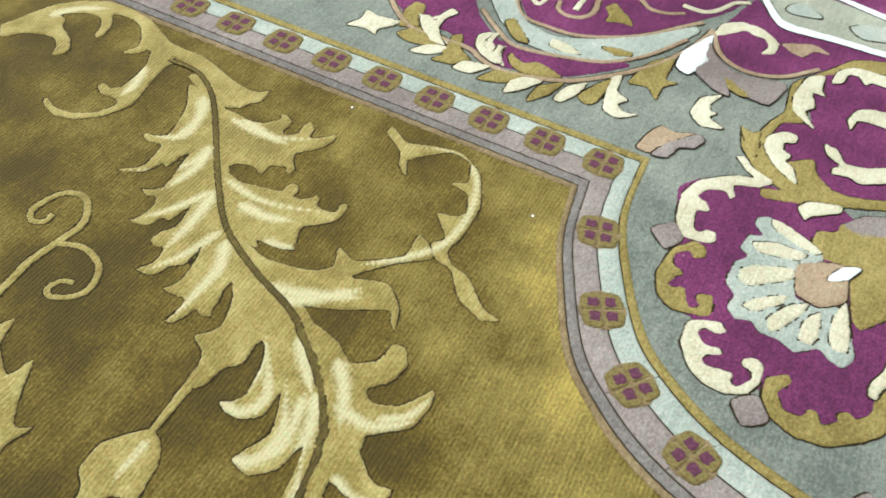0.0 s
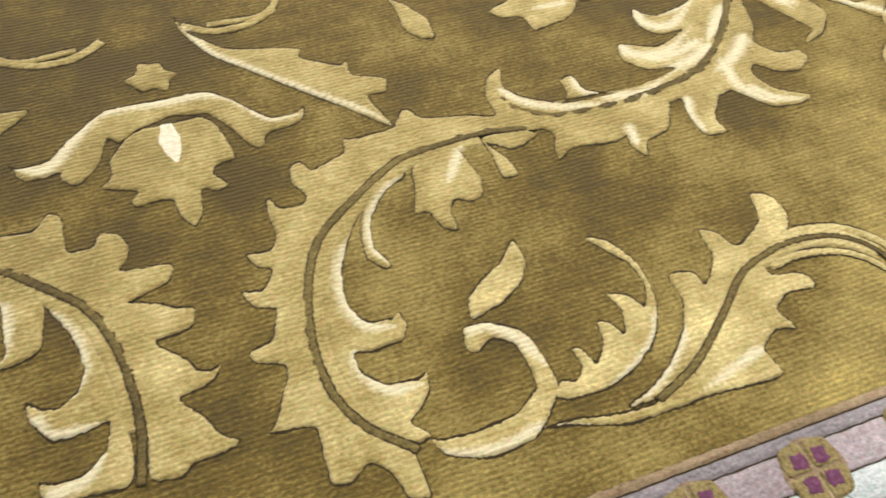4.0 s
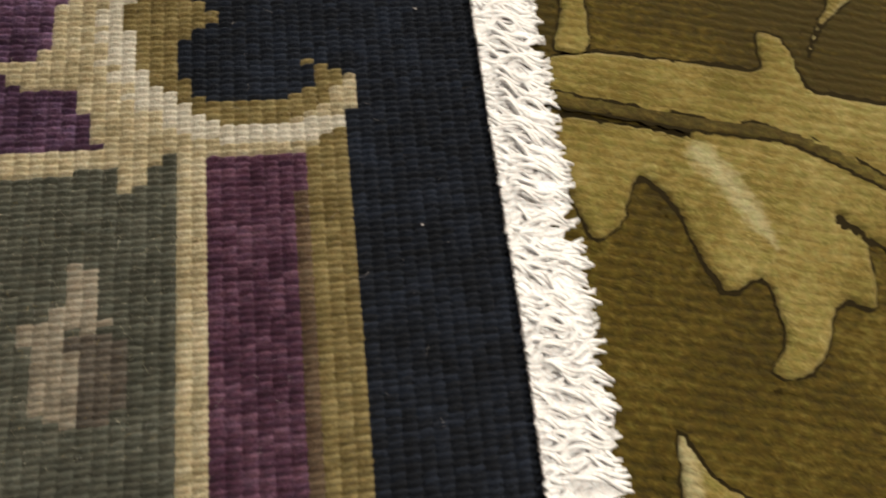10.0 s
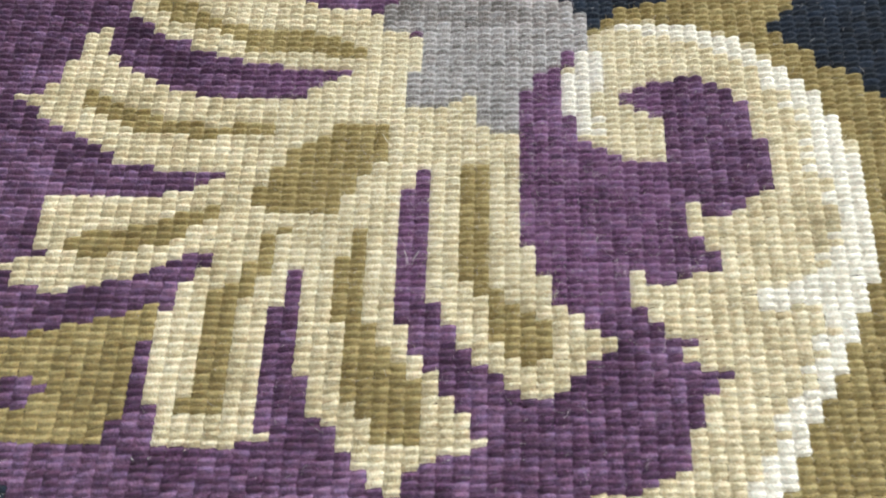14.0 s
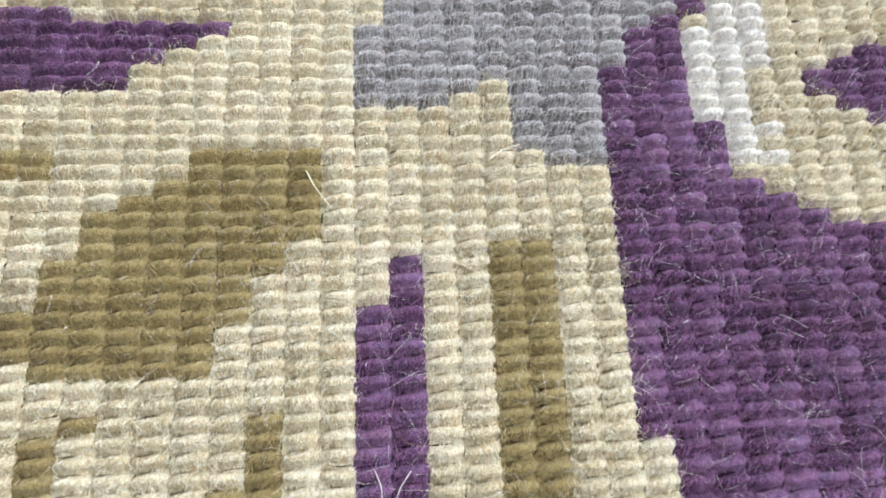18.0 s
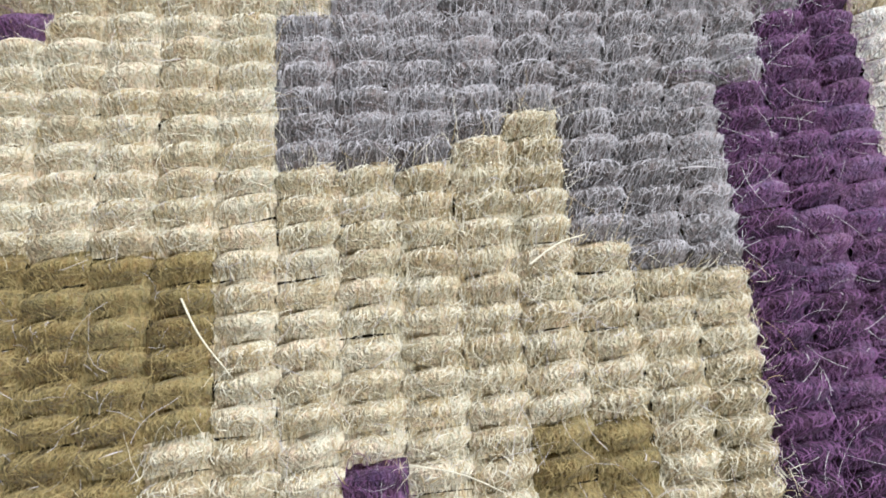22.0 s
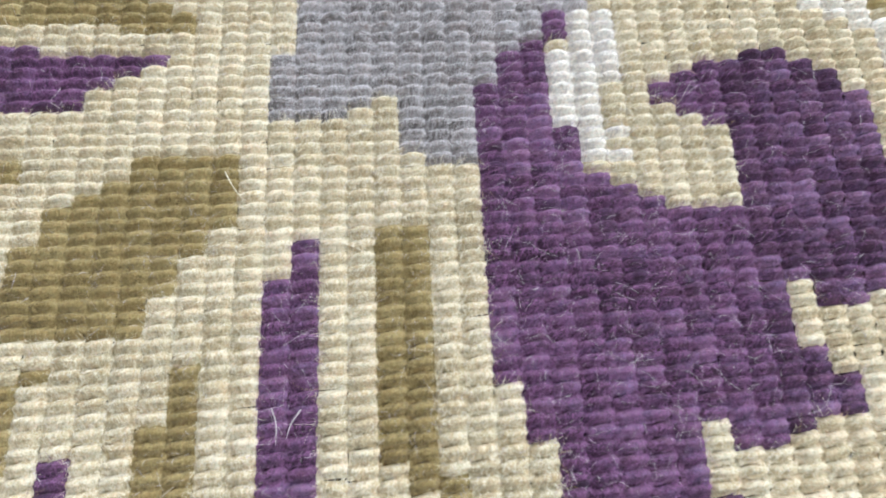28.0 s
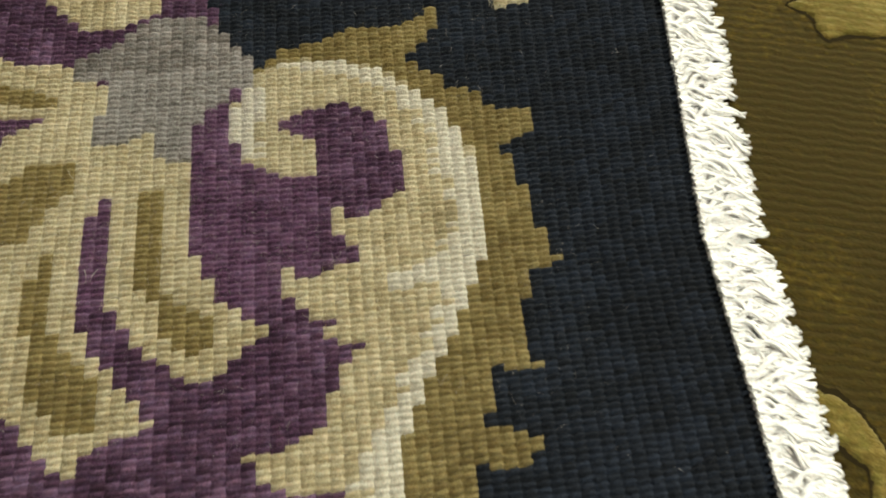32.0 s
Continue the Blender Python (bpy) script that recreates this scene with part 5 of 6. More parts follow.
patch("ochre", "leaf", [(213.9, -3.2), (216.4, -4.5), (214.7, -6.2), (213, -8.4), (210.6, -9.9), (210.7, -7.1), (209.4, -4.8), (211.8, -4.9)])
patch("pale_blue", "leaf", [(231.7, -32.4), (234.4, -33.1), (235.5, -35.5), (234.2, -37.9), (232.4, -39.4), (231.4, -36.8), (230.9, -33.8)], 2)
patch("pale_blue", "leaf", [(232.5, -44.1), (234.3, -45.6), (236.4, -50.2), (236.8, -53.4), (232.1, -54), (231.1, -50.9), (229.8, -47.3), (230.6, -45.4)], 2)
patch("ochre", "leaf", [(205, -27.5), (204.5, -29.8), (202.2, -33.4), (201.3, -31.6), (202.2, -29)], 2)
patch("ochre", "leaf", [(194.1, -33.2), (193, -35.5), (194.5, -36.6), (187.2, -37.4), (189.2, -35.5)], 2)
trail("peach", "outline", [(195.7, 31.2), (191.9, 27.3), (189.2, 23.1), (189.2, 17.6), (189.2, 12.2), (187.7, 9.4), (186.6, 5.7), (187.3, 0.9), (189.8, -5.1), (193.6, -9.6), (198.4, -13.9), (204.3, -18), (213.3, -21.5), (217.9, -22.5)], 1, 1, 1)
trail("peach", "outline", [(208.2, 12.1), (203.2, 8.4), (202.4, 3.2), (202.8, -2), (206, -8.2), (210.3, -13.1), (216, -17.6), (219.2, -20.3)], 0.9, 0.9, 1)
trail("peach", "outline", [(201.1, 15.4), (196.8, 10.4), (194.3, 6.6), (194.5, 2), (196.1, -3.6), (197.7, -8.1), (200.9, -12), (205.6, -15.6), (212.4, -19.2)], 0.9, 0.9, 1)
trail("peach", "outline", [(217.1, -22.7), (211.7, -25.2), (209.2, -28.6), (209, -32.6), (211.2, -37), (216.5, -41.7)], 1, 0.9, 1)
trail("peach", "swirl", [(216.9, -1.2), (211.6, -2.1), (208.5, -0.9), (207.5, 1.7), (208.7, 3.8), (211.3, 4.4)], 1.1, 0.8, 1)
trail("peach", "swirl", [(221, -7.4), (218, -10.5), (218.3, -13.7), (220.2, -16.6)], 1.1, 0.7, 1)
trail("cream", "swirl", [(222.5, -15.4), (222.5, -19.4), (224.8, -21.7), (228.7, -23.7), (230.4, -26.3)], 1.2, 0.9, 1)
trail("cream", "swirl", [(210.3, 9.8), (208, 7.5), (212, 6.6)], 1.1, 0.8, 1)
trail("cream", "swirl", [(210, 1), (213.3, 1), (216.2, 0.9)], 1.2, 0.8, 1)

# ---- the flat-woven rug that lies over the first one ----
TOP = 0.011
kilim = empty("flatweave_rug", pose(0, 0, 0), "navy and plum flat-woven rug with white fringe, over another rug", "rug")
COL, ROW = 0.605, 0.305
DEEP = 0.26
X0, X1, Y0, Y1 = -38.67, 10.36, -38.77, 31.0
NX, NY = int((X1 - X0) / COL), int((Y1 - Y0) / ROW)
CX = X0 + COL * (np.arange(NX) + 0.5)
CY = Y0 + ROW * (np.arange(NY) + 0.5)
MX, MY = np.meshgrid(CX, CY, indexing="ij")
KINDS = ["navy_ground", "plum_ground", "scroll_edge", "scroll_leaf", "scroll_light", "center_knot", "palmette", "plum_slot", "petal_core",
         "cream_line", "cartouche_ground", "pale_figure", "dim_figure", "light_figure", "plum_band", "ochre_band", "scroll_tip", "band_edge"]
DYE = ["navy", "plum", "ochre", "cream", "ivory", "grey", "cream", "plum", "ochre", "cream", "sage", "taupe", "umber", "taupe", "mulberry", "ochre", "cream", "rust"]
WOVEN = np.zeros((NX, NY), int)


def draw(kind, points):
    p = np.array(points, float)
    inside = np.zeros(MX.shape, bool)
    for (ax, ay), (bx, by) in zip(p, np.roll(p, -1, 0)):
        if ay != by:
            inside ^= ((ay > MY) != (by > MY)) & (MX < (bx - ax) * (MY - ay) / (by - ay) + ax)
    WOVEN[inside] = KINDS.index(kind)


# long straight bands beside the border
draw("cartouche_ground", [(-38, -45), (-3.4, -45), (-3.4, -12), (-38, -12)])
draw("cream_line", [(-3.6, -45), (-2.2, -45), (-2.2, -12), (-3.6, -12)])
draw("plum_band", [(-2.2, -45), (2.0, -45), (2.0, -12), (-2.2, -12)])
draw("ochre_band", [(2.0, -45), (3.7, -45), (3.7, -12), (2.0, -12)])
draw("band_edge", [(1.45, -45), (2.05, -45), (2.05, -12), (1.45, -12)])
# the woven drawing, centimetres in the rug's plane, later shapes over earlier ones
draw("plum_ground", [(-41, 34.6), (-15.9, 27.4), (-13.1, 23.9), (-12.9, 20.5), (-11.9, 18.3), (-4.2, 17.4), (-3, 12.3), (-5.2, 5.6), (-7, 0.8), (-7.3, -4.9), (-6.5, -10.7), (-28.2, -10.6), (-36.8, 8)])
draw("scroll_edge", [(-11.5, 19.9), (-9.9, 21.2), (-8.1, 21.7), (-6.3, 22.4), (-4.1, 22.6), (-2.7, 23), (-2.5, 23.8), (-2, 23.6), (-2.1, 21.7), (-2.8, 21.4), (-2.9, 20.6), (-3.8, 20.5), (-2.9, 19.7), (-1.9, 19.1), (-1.8, 18.3), (-0.1, 18), (0.1, 17.3), (1.1, 16.7), (2.3, 16.7), (2.3, 15.2), (0.7, 14.6), (1.2, 13.3), (1.7, 11.6), (2, 10.1), (2.2, 9.7), (2.2, 8.6), (3.3, 8), (1.9, 7.6), (1.1, 7.5), (0.9, 5.6), (0.8, 3.2), (1.4, 2.8), (-1.3, 2.9), (-1.5, 0.3), (-0.2, 0.1), (-0.1, -0.3), (0.8, -0.1), (0.7, -0.9), (-0.6, -1.6), (-1.8, -1.7), (-2.6, -0.8), (-3.2, -0.8), (-3.1, -2.7), (-2, -3.6), (-2.1, -4.6), (-4.1, -4.7), (-4.3, -5.8), (-3.7, -7)])
draw("scroll_edge", [(-7.8, 3), (-1.3, 2.6), (-3.7, -7), (-3.2, -7.6), (-2.9, -8.2), (-1.8, -8.7), (0.7, -8.7), (2.2, -8.1), (2.5, -7), (1.6, -6.7), (2.5, -6.5), (3.4, -7), (3.6, -7.7), (3.4, -9.2), (-1.2, -10.1), (-5.6, -9.4), (-7.8, -4.9)])
draw("scroll_edge", [(-11.5, 19.9), (-6.9, 20.9), (-2.5, 17.3), (-0.4, 13), (-1.4, 2.9), (-3.7, -7), (-5.6, -9.4), (-7.8, -4.9), (-5.3, 4.5), (-4.6, 13.3), (-10, 17.8)])
draw("scroll_leaf", [(-12.6, 17.4), (-11.9, 19), (-10.5, 20.2), (-8.7, 20.6), (-7, 20.4), (-5.2, 19.9), (-4.1, 19.2), (-3.1, 18.2), (-2, 16.9), (-1.4, 15.6), (-0.7, 14.4), (-0.7, 12.7), (-0.7, 10.5), (-0.8, 8.4), (-1.6, 6.7), (-2.1, 5.6), (-2.6, 4.6), (-3.3, 3.7), (-3.9, 2.8), (-4.5, 1.8), (-5, 0.6), (-5.5, -0.5), (-6, -1.6), (-7.1, -2), (-8.3, -1.9), (-11, -1.5), (-11.8, -0.4), (-11.7, 0.2), (-10.5, 0), (-8.9, 0.6), (-8.5, 1.2), (-8.1, 2.4), (-7.6, 3.4), (-6.6, 4.5)])
draw("scroll_leaf", [(-0.8, 8.4), (-4.5, 1.8), (-6.6, 4.5), (-7.7, 4.7), (-8.3, 5), (-8.2, 5.5), (-7.7, 5.8), (-8.9, 5.9), (-9.9, 6.8), (-10.22, 8.3), (-10.2, 8.56), (-9.62, 8.5), (-9.6, 7.95), (-7.85, 8.1), (-7.5, 8.37), (-6.95, 8.5), (-6.42, 8.95), (-6.98, 9.42), (-7.24, 9.85), (-7.83, 9.95), (-7.8, 11.42), (-7.17, 11.4), (-7.1, 10.87), (-5.8, 11), (-5, 11.8), (-4.3, 12.5), (-4.2, 13.6), (-4.4, 14.8), (-2.6, 15.9)])
draw("scroll_leaf", [(-2.6, 15.9), (-4.4, 14.8), (-4.8, 16), (-6, 17.2), (-7.1, 17.6), (-8.8, 17.4), (-10.3, 16.7), (-10.1, 16.1), (-8.6, 15.6), (-8.5, 13.6), (-9.2, 13.3), (-10.3, 13.4), (-11.3, 14), (-12.1, 14.8), (-12.6, 16.1), (-12.6, 17.4), (-9.9, 19.9), (-4.1, 18.8)])
draw("scroll_leaf", [(-4.4, 14.8), (-2.6, 16.6), (-0.9, 13.7), (-0.9, 9.3), (-4.5, 7.8), (-5.9, 10.3), (-4.3, 12.5)])
draw("scroll_leaf", [(-4.3, 2.8), (-4.9, 1.1), (-5.4, -0.3), (-5.7, -1.9), (-5.8, -3.9), (-5.9, -5.8), (-4.9, -7.2), (-3.8, -8.1), (-2.9, -9), (-1.2, -9.8), (1, -9.8), (2.2, -9.1), (3.2, -8.6), (3.6, -7.4), (4.2, -7.5), (4, -9.2), (3.4, -10.1), (2, -11), (-6.9, -10.9), (-6.9, -9.4), (-7.6, -8.8), (-7.8, -7.6), (-10.2, -7.7), (-11.2, -6.8), (-11.7, -6), (-11, -6.3), (-10, -6.1), (-9.3, -5.6), (-9.2, -3.9), (-8.7, -3.2), (-8.1, -2), (-10.3, -1.7), (-11.3, -0.4), (-11.7, 0.1), (-10.2, 0), (-9.3, 0.6), (-8.6, 1.6), (-7.8, 3)])
draw("scroll_leaf", [(-6.6, -10.6), (-6, -11.9), (-5.9, -12.9), (-5.5, -12.9), (-4.7, -12), (-4, -10.9), (-3.1, -11), (-2.4, -11.4), (0.6, -11.4), (2.3, -11.2), (3.1, -10), (3.9, -9.4), (4.1, -7.4), (3.5, -7.4), (3.2, -8.9), (2.2, -9.7), (-1.6, -9.7), (-3.9, -8.4), (-6.3, -5.6), (-8.5, -9), (-7.7, -7.7), (-7.4, -9.1), (-7, -10.2)])
draw("plum_slot", [(-10.3, 16.7), (-8.8, 17.4), (-7.1, 17.6), (-6, 17.2), (-4.8, 16), (-4.2, 13.6), (-4.3, 12.5), (-5, 11.8), (-5.8, 11), (-7.1, 10.87), (-7.17, 11.4), (-7.8, 11.42), (-7.83, 9.95), (-7.24, 9.85), (-6.98, 9.42), (-6.42, 8.95), (-6.95, 8.5), (-7.5, 8.37), (-7.85, 8.1), (-9.6, 7.95), (-9.62, 8.5), (-10.2, 8.56), (-10.22, 8.3), (-12.2, 9.9), (-14.4, 9.7), (-14.6, 14.5), (-12.8, 15.2), (-12.1, 14.8), (-11.3, 14), (-10.3, 13.4), (-9.2, 13.3), (-8.5, 13.6), (-8.6, 15.6), (-10.1, 16.1)])
draw("plum_slot", [(-9.9, 6.8), (-8.9, 5.9), (-7.7, 5.8), (-8.2, 5.5), (-8.3, 5), (-7.7, 4.7), (-6.6, 4.5), (-7.6, 3.4), (-8.1, 2.4), (-8.5, 1.2), (-8.9, 0.6), (-10.5, 0), (-11.7, 0.2), (-12.6, 2.6), (-13.2, 6.3), (-14.4, 9.7), (-10.2, 8.56), (-10.22, 8.3)])
draw("scroll_light", [(-12.6, 17.4), (-11.6, 19), (-11.4, 17.2), (-11.7, 16.2), (-11.3, 14.3), (-12.1, 14.8), (-12.6, 16.1)])
draw("scroll_light", [(-10.5, 20.2), (-7, 20.4), (-3.1, 18.2), (-1.4, 15.6), (-0.7, 12.7), (-0.8, 8.4), (-2.1, 5.6), (-3.9, 2.8), (-5, 0.6), (-6, -1.9), (-7.1, -1.8), (-5.8, 0.5), (-4.3, 3.4), (-2.9, 5.4), (-2.2, 7.9), (-1.9, 11.9), (-2.4, 15.5), (-3.6, 17.7), (-7, 19.6)])
draw("scroll_light", [(-4.3, 2.8), (-5.4, -0.3), (-5.8, -3.9), (-5.9, -5.8), (-4.9, -7.2), (-3.4, -8.7), (-3.6, -8.9), (-5.5, -7), (-6.9, -5.8), (-6.9, -2.9), (-6.4, -0.3), (-5.4, 1.9)])
draw("scroll_light", [(-2.6, 7.6), (-5.1, 7), (-5.3, 7.3), (-3.3, 8.6), (-2.2, 9.1)])
draw("scroll_light", [(-6, 0.3), (-5.8, -4.2), (-5.1, -6.7), (-3.5, -8.9), (-1.6, -9.8), (1.2, -9.9), (3.2, -9.4), (3.9, -9.4), (3.1, -10.6), (0.7, -10.7), (-1.7, -10.6), (-3.5, -9.7), (-5.3, -8.1), (-6.5, -5.6), (-6.6, 0.3)])
draw("palmette", [(-20.2, 19.5), (-14.7, 19.5), (-14.7, 14), (-20.2, 14)])
draw("palmette", [(-32.3, 21), (-26.9, 21), (-24.1, 21), (-21.1, 20.9), (-19.8, 19.5), (-18.9, 19.2), (-18.6, 18.3), (-19.2, 17.4), (-19.3, 16), (-18.3, 15.8), (-16.5, 16.1), (-16.1, 15.3), (-15.4, 14.6), (-14.6, 14.5), (-14.5, 12.2), (-14.6, 9.3), (-13.9, 9.3), (-13.9, 8.4), (-13.2, 8), (-13.1, 7.1), (-12, 6.6), (-11.7, 6.1), (-10.8, 5.7), (-11.1, 5.2), (-11.9, 4.9), (-12.4, 4.1), (-13.4, 3.4), (-14.1, 3.2), (-14.7, 3.7), (-15.3, 4.1), (-16.2, 4.8), (-16.7, 5.3), (-16.8, 5.9), (-17.5, 6.2), (-17.9, 7.1), (-19.3, 9.2), (-21.2, 9.2)])
draw("palmette", [(-18.3, 13.5), (-18.1, 11.8), (-19.3, 11.6), (-19.1, 6.3), (-18.6, 5.9), (-18.5, 4.9), (-17.8, 4.4), (-17.5, 3.4), (-16.8, 3.1), (-16.5, 2.5), (-15.5, 1.9), (-16.5, 1.3), (-17.4, 1), (-18.5, 0.5), (-18.6, -0.1), (-19.2, -0.3), (-19.8, 0.1), (-20.8, 1), (-21.3, 1.9), (-22.1, 2.6), (-22.6, 3.5), (-23, 7.6), (-22.9, 8.4), (-23.6, 8.4), (-22.5, 14.2)])
draw("palmette", [(-22.9, 8.4), (-23.5, 8.3), (-23.4, 6.9), (-24, 6.5), (-24.1, 5), (-23.9, 3.3), (-24, 2.3), (-23.5, 2.1), (-23.3, 1.4), (-27.9, 1.2), (-28.2, 3.6), (-28.3, 5.6), (-27.9, 7), (-27.1, 8.3), (-25.7, 11.1), (-22.3, 12.7)])
draw("palmette", [(-33.2, 19.9), (-32.9, 19.9), (-32.6, 18.7), (-31.9, 18.4), (-31.8, 17.6), (-31.1, 17.3), (-30.2, 16.8), (-27.8, 16.1), (-24.2, 16.1), (-21.9, 17.5), (-20.6, 16.4), (-23.8, 11), (-26.7, 12.5), (-29.6, 12.6), (-30.9, 12.7), (-31.9, 13.5), (-33.3, 14.1), (-34.5, 14.8), (-35.5, 15.7), (-36.3, 15.9), (-35.2, 16.2), (-35, 16.6), (-34.4, 16.9), (-34.5, 17.7), (-33.9, 18.2), (-33.9, 19.2)])
draw("palmette", [(-26.7, 12.4), (-27.7, 11.9), (-29, 11.4), (-31.5, 11.2), (-33.7, 11.5), (-33.5, 8.5), (-34.9, 8.2), (-34.1, 7.3), (-32.8, 7), (-30.8, 7.4), (-29.3, 7.9), (-27.9, 8.6), (-26.6, 8.7), (-24.5, 9.6), (-23.8, 11)])
draw("palmette", [(-32.1, 22), (-31.4, 20.2), (-29.8, 18.8), (-27.6, 18.3), (-25.7, 17.7), (-21.9, 17.5), (-18.9, 18.6), (-19.8, 20.3), (-21.3, 21), (-23.6, 21.1), (-25.1, 22)])
draw("palmette", [(-22.4, 26.5), (-22, 25), (-21.1, 24), (-20.1, 23.1), (-18.7, 23.1), (-16.4, 24.1), (-16.2, 26.1)])
draw("center_knot", [(-20.5, 21.3), (-18.9, 21.9), (-18.2, 22.5), (-17.4, 23.4), (-15.8, 23.9), (-14.3, 23.8), (-13.3, 23), (-12.4, 21.8), (-11.4, 20.4), (-11.3, 19.7), (-11.9, 18.7), (-12.8, 18.8), (-12.8, 18.1), (-13.4, 17.6), (-13.9, 17.3), (-14.1, 16.7), (-14.6, 16.4), (-14.6, 14.5), (-15.6, 14.5), (-15.7, 14.8), (-16.4, 15.3), (-16.5, 16.4), (-17.3, 16.1), (-17.6, 15.8), (-19.4, 15.8), (-19.6, 17.6), (-19.0, 17.8), (-19.0, 18.7), (-18.5, 18.8), (-18.6, 19.6), (-20.3, 19.8)])
draw("plum_slot", [(-18.2, 12.7), (-18.7, 12.7), (-18.8, 11.8), (-19.3, 11.7), (-19.2, 6.2), (-18.6, 5.9), (-18.6, 4.9), (-17.9, 4.3), (-16.7, 2.8), (-16.1, 1.9), (-13.1, 2.1), (-14.1, 3.2), (-15.6, 4.2), (-16.7, 5.3), (-16.8, 5.9), (-17.5, 6.2), (-17.7, 6.9), (-17.9, 7.1), (-18.1, 10.8)])
draw("plum_slot", [(-23, 8.4), (-23.4, 8.3), (-23.5, 7), (-24.1, 6.6), (-24.1, 5), (-24.1, 2.3), (-23.5, 1.4), (-21.6, 1.4), (-22.2, 2.2), (-22.7, 3.3), (-22.8, 5)])
draw("plum_slot", [(-32.7, 19.4), (-32.6, 18.4), (-31.9, 18.3), (-31.7, 17.7), (-31.1, 17.3), (-30.4, 16.9), (-29.3, 16.7), (-28.5, 16.2), (-26.2, 16.0), (-24.3, 16.0), (-23.6, 16.4), (-22.5, 17.0), (-21.8, 17.5), (-23.4, 17.65), (-25.7, 17.9), (-27.2, 18.3), (-27.6, 18.4), (-28.7, 18.5), (-28.9, 18.9), (-29.8, 19.3), (-30.6, 19.4), (-30.9, 19.9), (-31.4, 20.1)])
draw("plum_slot", [(-34.3, 14.5), (-33.1, 14.2), (-32.6, 13.6), (-31.5, 13.1), (-30.8, 12.6), (-27.0, 12.6), (-26.6, 12.3), (-27.5, 11.9), (-27.9, 11.6), (-29.2, 11.3), (-30.9, 11.3), (-32.6, 11.4), (-33.8, 11.4), (-33.5, 8.6), (-34.4, 8.4), (-35.0, 8.0), (-36.6, 14.8), (-35.2, 14.5)])
draw("plum_slot", [(-34.4, 7.8), (-34.2, 7.2), (-32.9, 7.1), (-30.8, 7.1), (-30.7, 7.5), (-29.1, 7.8), (-28.2, 8.5), (-27.2, 8.75), (-26.6, 8.8), (-26.7, 8.3), (-27.2, 7.9), (-27.2, 7.6), (-28.0, 7.4), (-28.6, 7.3), (-29.0, 7.0), (-29.1, 6.8), (-29.5, 6.5), (-30.0, 6.1), (-31.0, 5.8), (-32.1, 5.3), (-33.2, 5.1), (-34.4, 5.0), (-35.0, 7.8)])
draw("petal_core", [(-34.4, 5), (-32.5, 5.5), (-30, 6.1), (-28.7, 6.8), (-28.4, 6.1), (-28.7, 5.1), (-29.1, 4.9), (-29.1, 2.4), (-29.8, 1.3), (-34.6, 1.1), (-35.6, 4.8)])
draw("plum_slot", [(-28.7, 5.1), (-29.1, 4.9), (-29.1, 2.4), (-29.7, 1.3), (-28.4, 1.3), (-28.4, 4.9)])
draw("plum_slot", [(-33.9, 3.5), (-32.9, 3.7), (-32.2, 3.1), (-33, 2.4), (-33.8, 2.5)])
draw("petal_core", [(-33.7, 16.2), (-32.9, 16.5), (-31.1, 15.6), (-29.2, 14.9), (-27, 14.7), (-24.8, 15.1), (-25, 14.3), (-27.6, 14.1), (-30.3, 14.3), (-32.2, 15)])
draw("petal_core", [(-32.5, 9.5), (-30.2, 9.8), (-28.2, 10.5), (-26.6, 10.9), (-26.7, 10.5), (-28.3, 9.3), (-30.6, 8.7), (-32.2, 8.5)])
draw("petal_core", [(-30.9, 22), (-29.6, 21.4), (-27.6, 20.2), (-24.5, 19.5), (-22.6, 19.3), (-22.6, 19), (-25.8, 19), (-28.2, 19.7), (-30, 20.2), (-31.1, 21.4)])
draw("petal_core", [(-21.8, 14.9), (-20.1, 14.75), (-20.0, 13.4), (-20.6, 12.7), (-21.3, 12.3), (-21.3, 11.6), (-21.8, 11.3), (-21.8, 10.8), (-22.4, 10.5), (-24.5, 10.6), (-25.0, 10.7), (-25.2, 11.5), (-24.9, 12.1), (-24.7, 12.6), (-24.3, 12.9), (-24.1, 13.6), (-23.5, 13.9), (-22.6, 14.2), (-22.2, 14.7)])
draw("petal_core", [(-25.8, 7.5), (-25.1, 8.1), (-25, 8.9), (-24.5, 9.6), (-23.8, 9.9), (-24.1, 8.4), (-25.2, 6.7), (-25.1, 3.2), (-25.3, 2.5), (-26.9, 2.5), (-26.8, 4.4), (-26.6, 5.7), (-26.6, 6.9)])
draw("petal_core", [(-21.7, 8.4), (-20.8, 10), (-20.4, 7.7), (-20.2, 5.8), (-19.2, 4.9), (-17.9, 3.4), (-18, 2), (-18.6, 1.3), (-19.7, 1.5), (-20.4, 2.6), (-21.1, 3.3)])
draw("petal_core", [(-16.8, 13), (-15.8, 13), (-15.8, 9.7), (-15.7, 7.9), (-15, 7.1), (-13.8, 6.7), (-13, 5.9), (-13.3, 5.1), (-13.9, 4.5), (-14.7, 4.8), (-15.4, 5.5), (-15.5, 6.5), (-16.1, 7.3), (-16.6, 7.9)])
draw("petal_core", [(-26.7, 19.6), (-24, 19.7), (-22.3, 19.5), (-20.8, 18.3), (-22.2, 18.1), (-23.8, 18.7), (-26.5, 18.7)])
draw("petal_core", [(-17.4, -1.5), (-15.6, -1.4), (-15.5, -2.5), (-16.6, -3.6), (-15.9, -4.5), (-14.7, -5.9), (-13.7, -6.4), (-13.6, -8.8), (-14, -8.7), (-14.3, -7.2), (-16, -6.4), (-16.7, -5.4), (-18.2, -4.2), (-18.4, -2.5)])
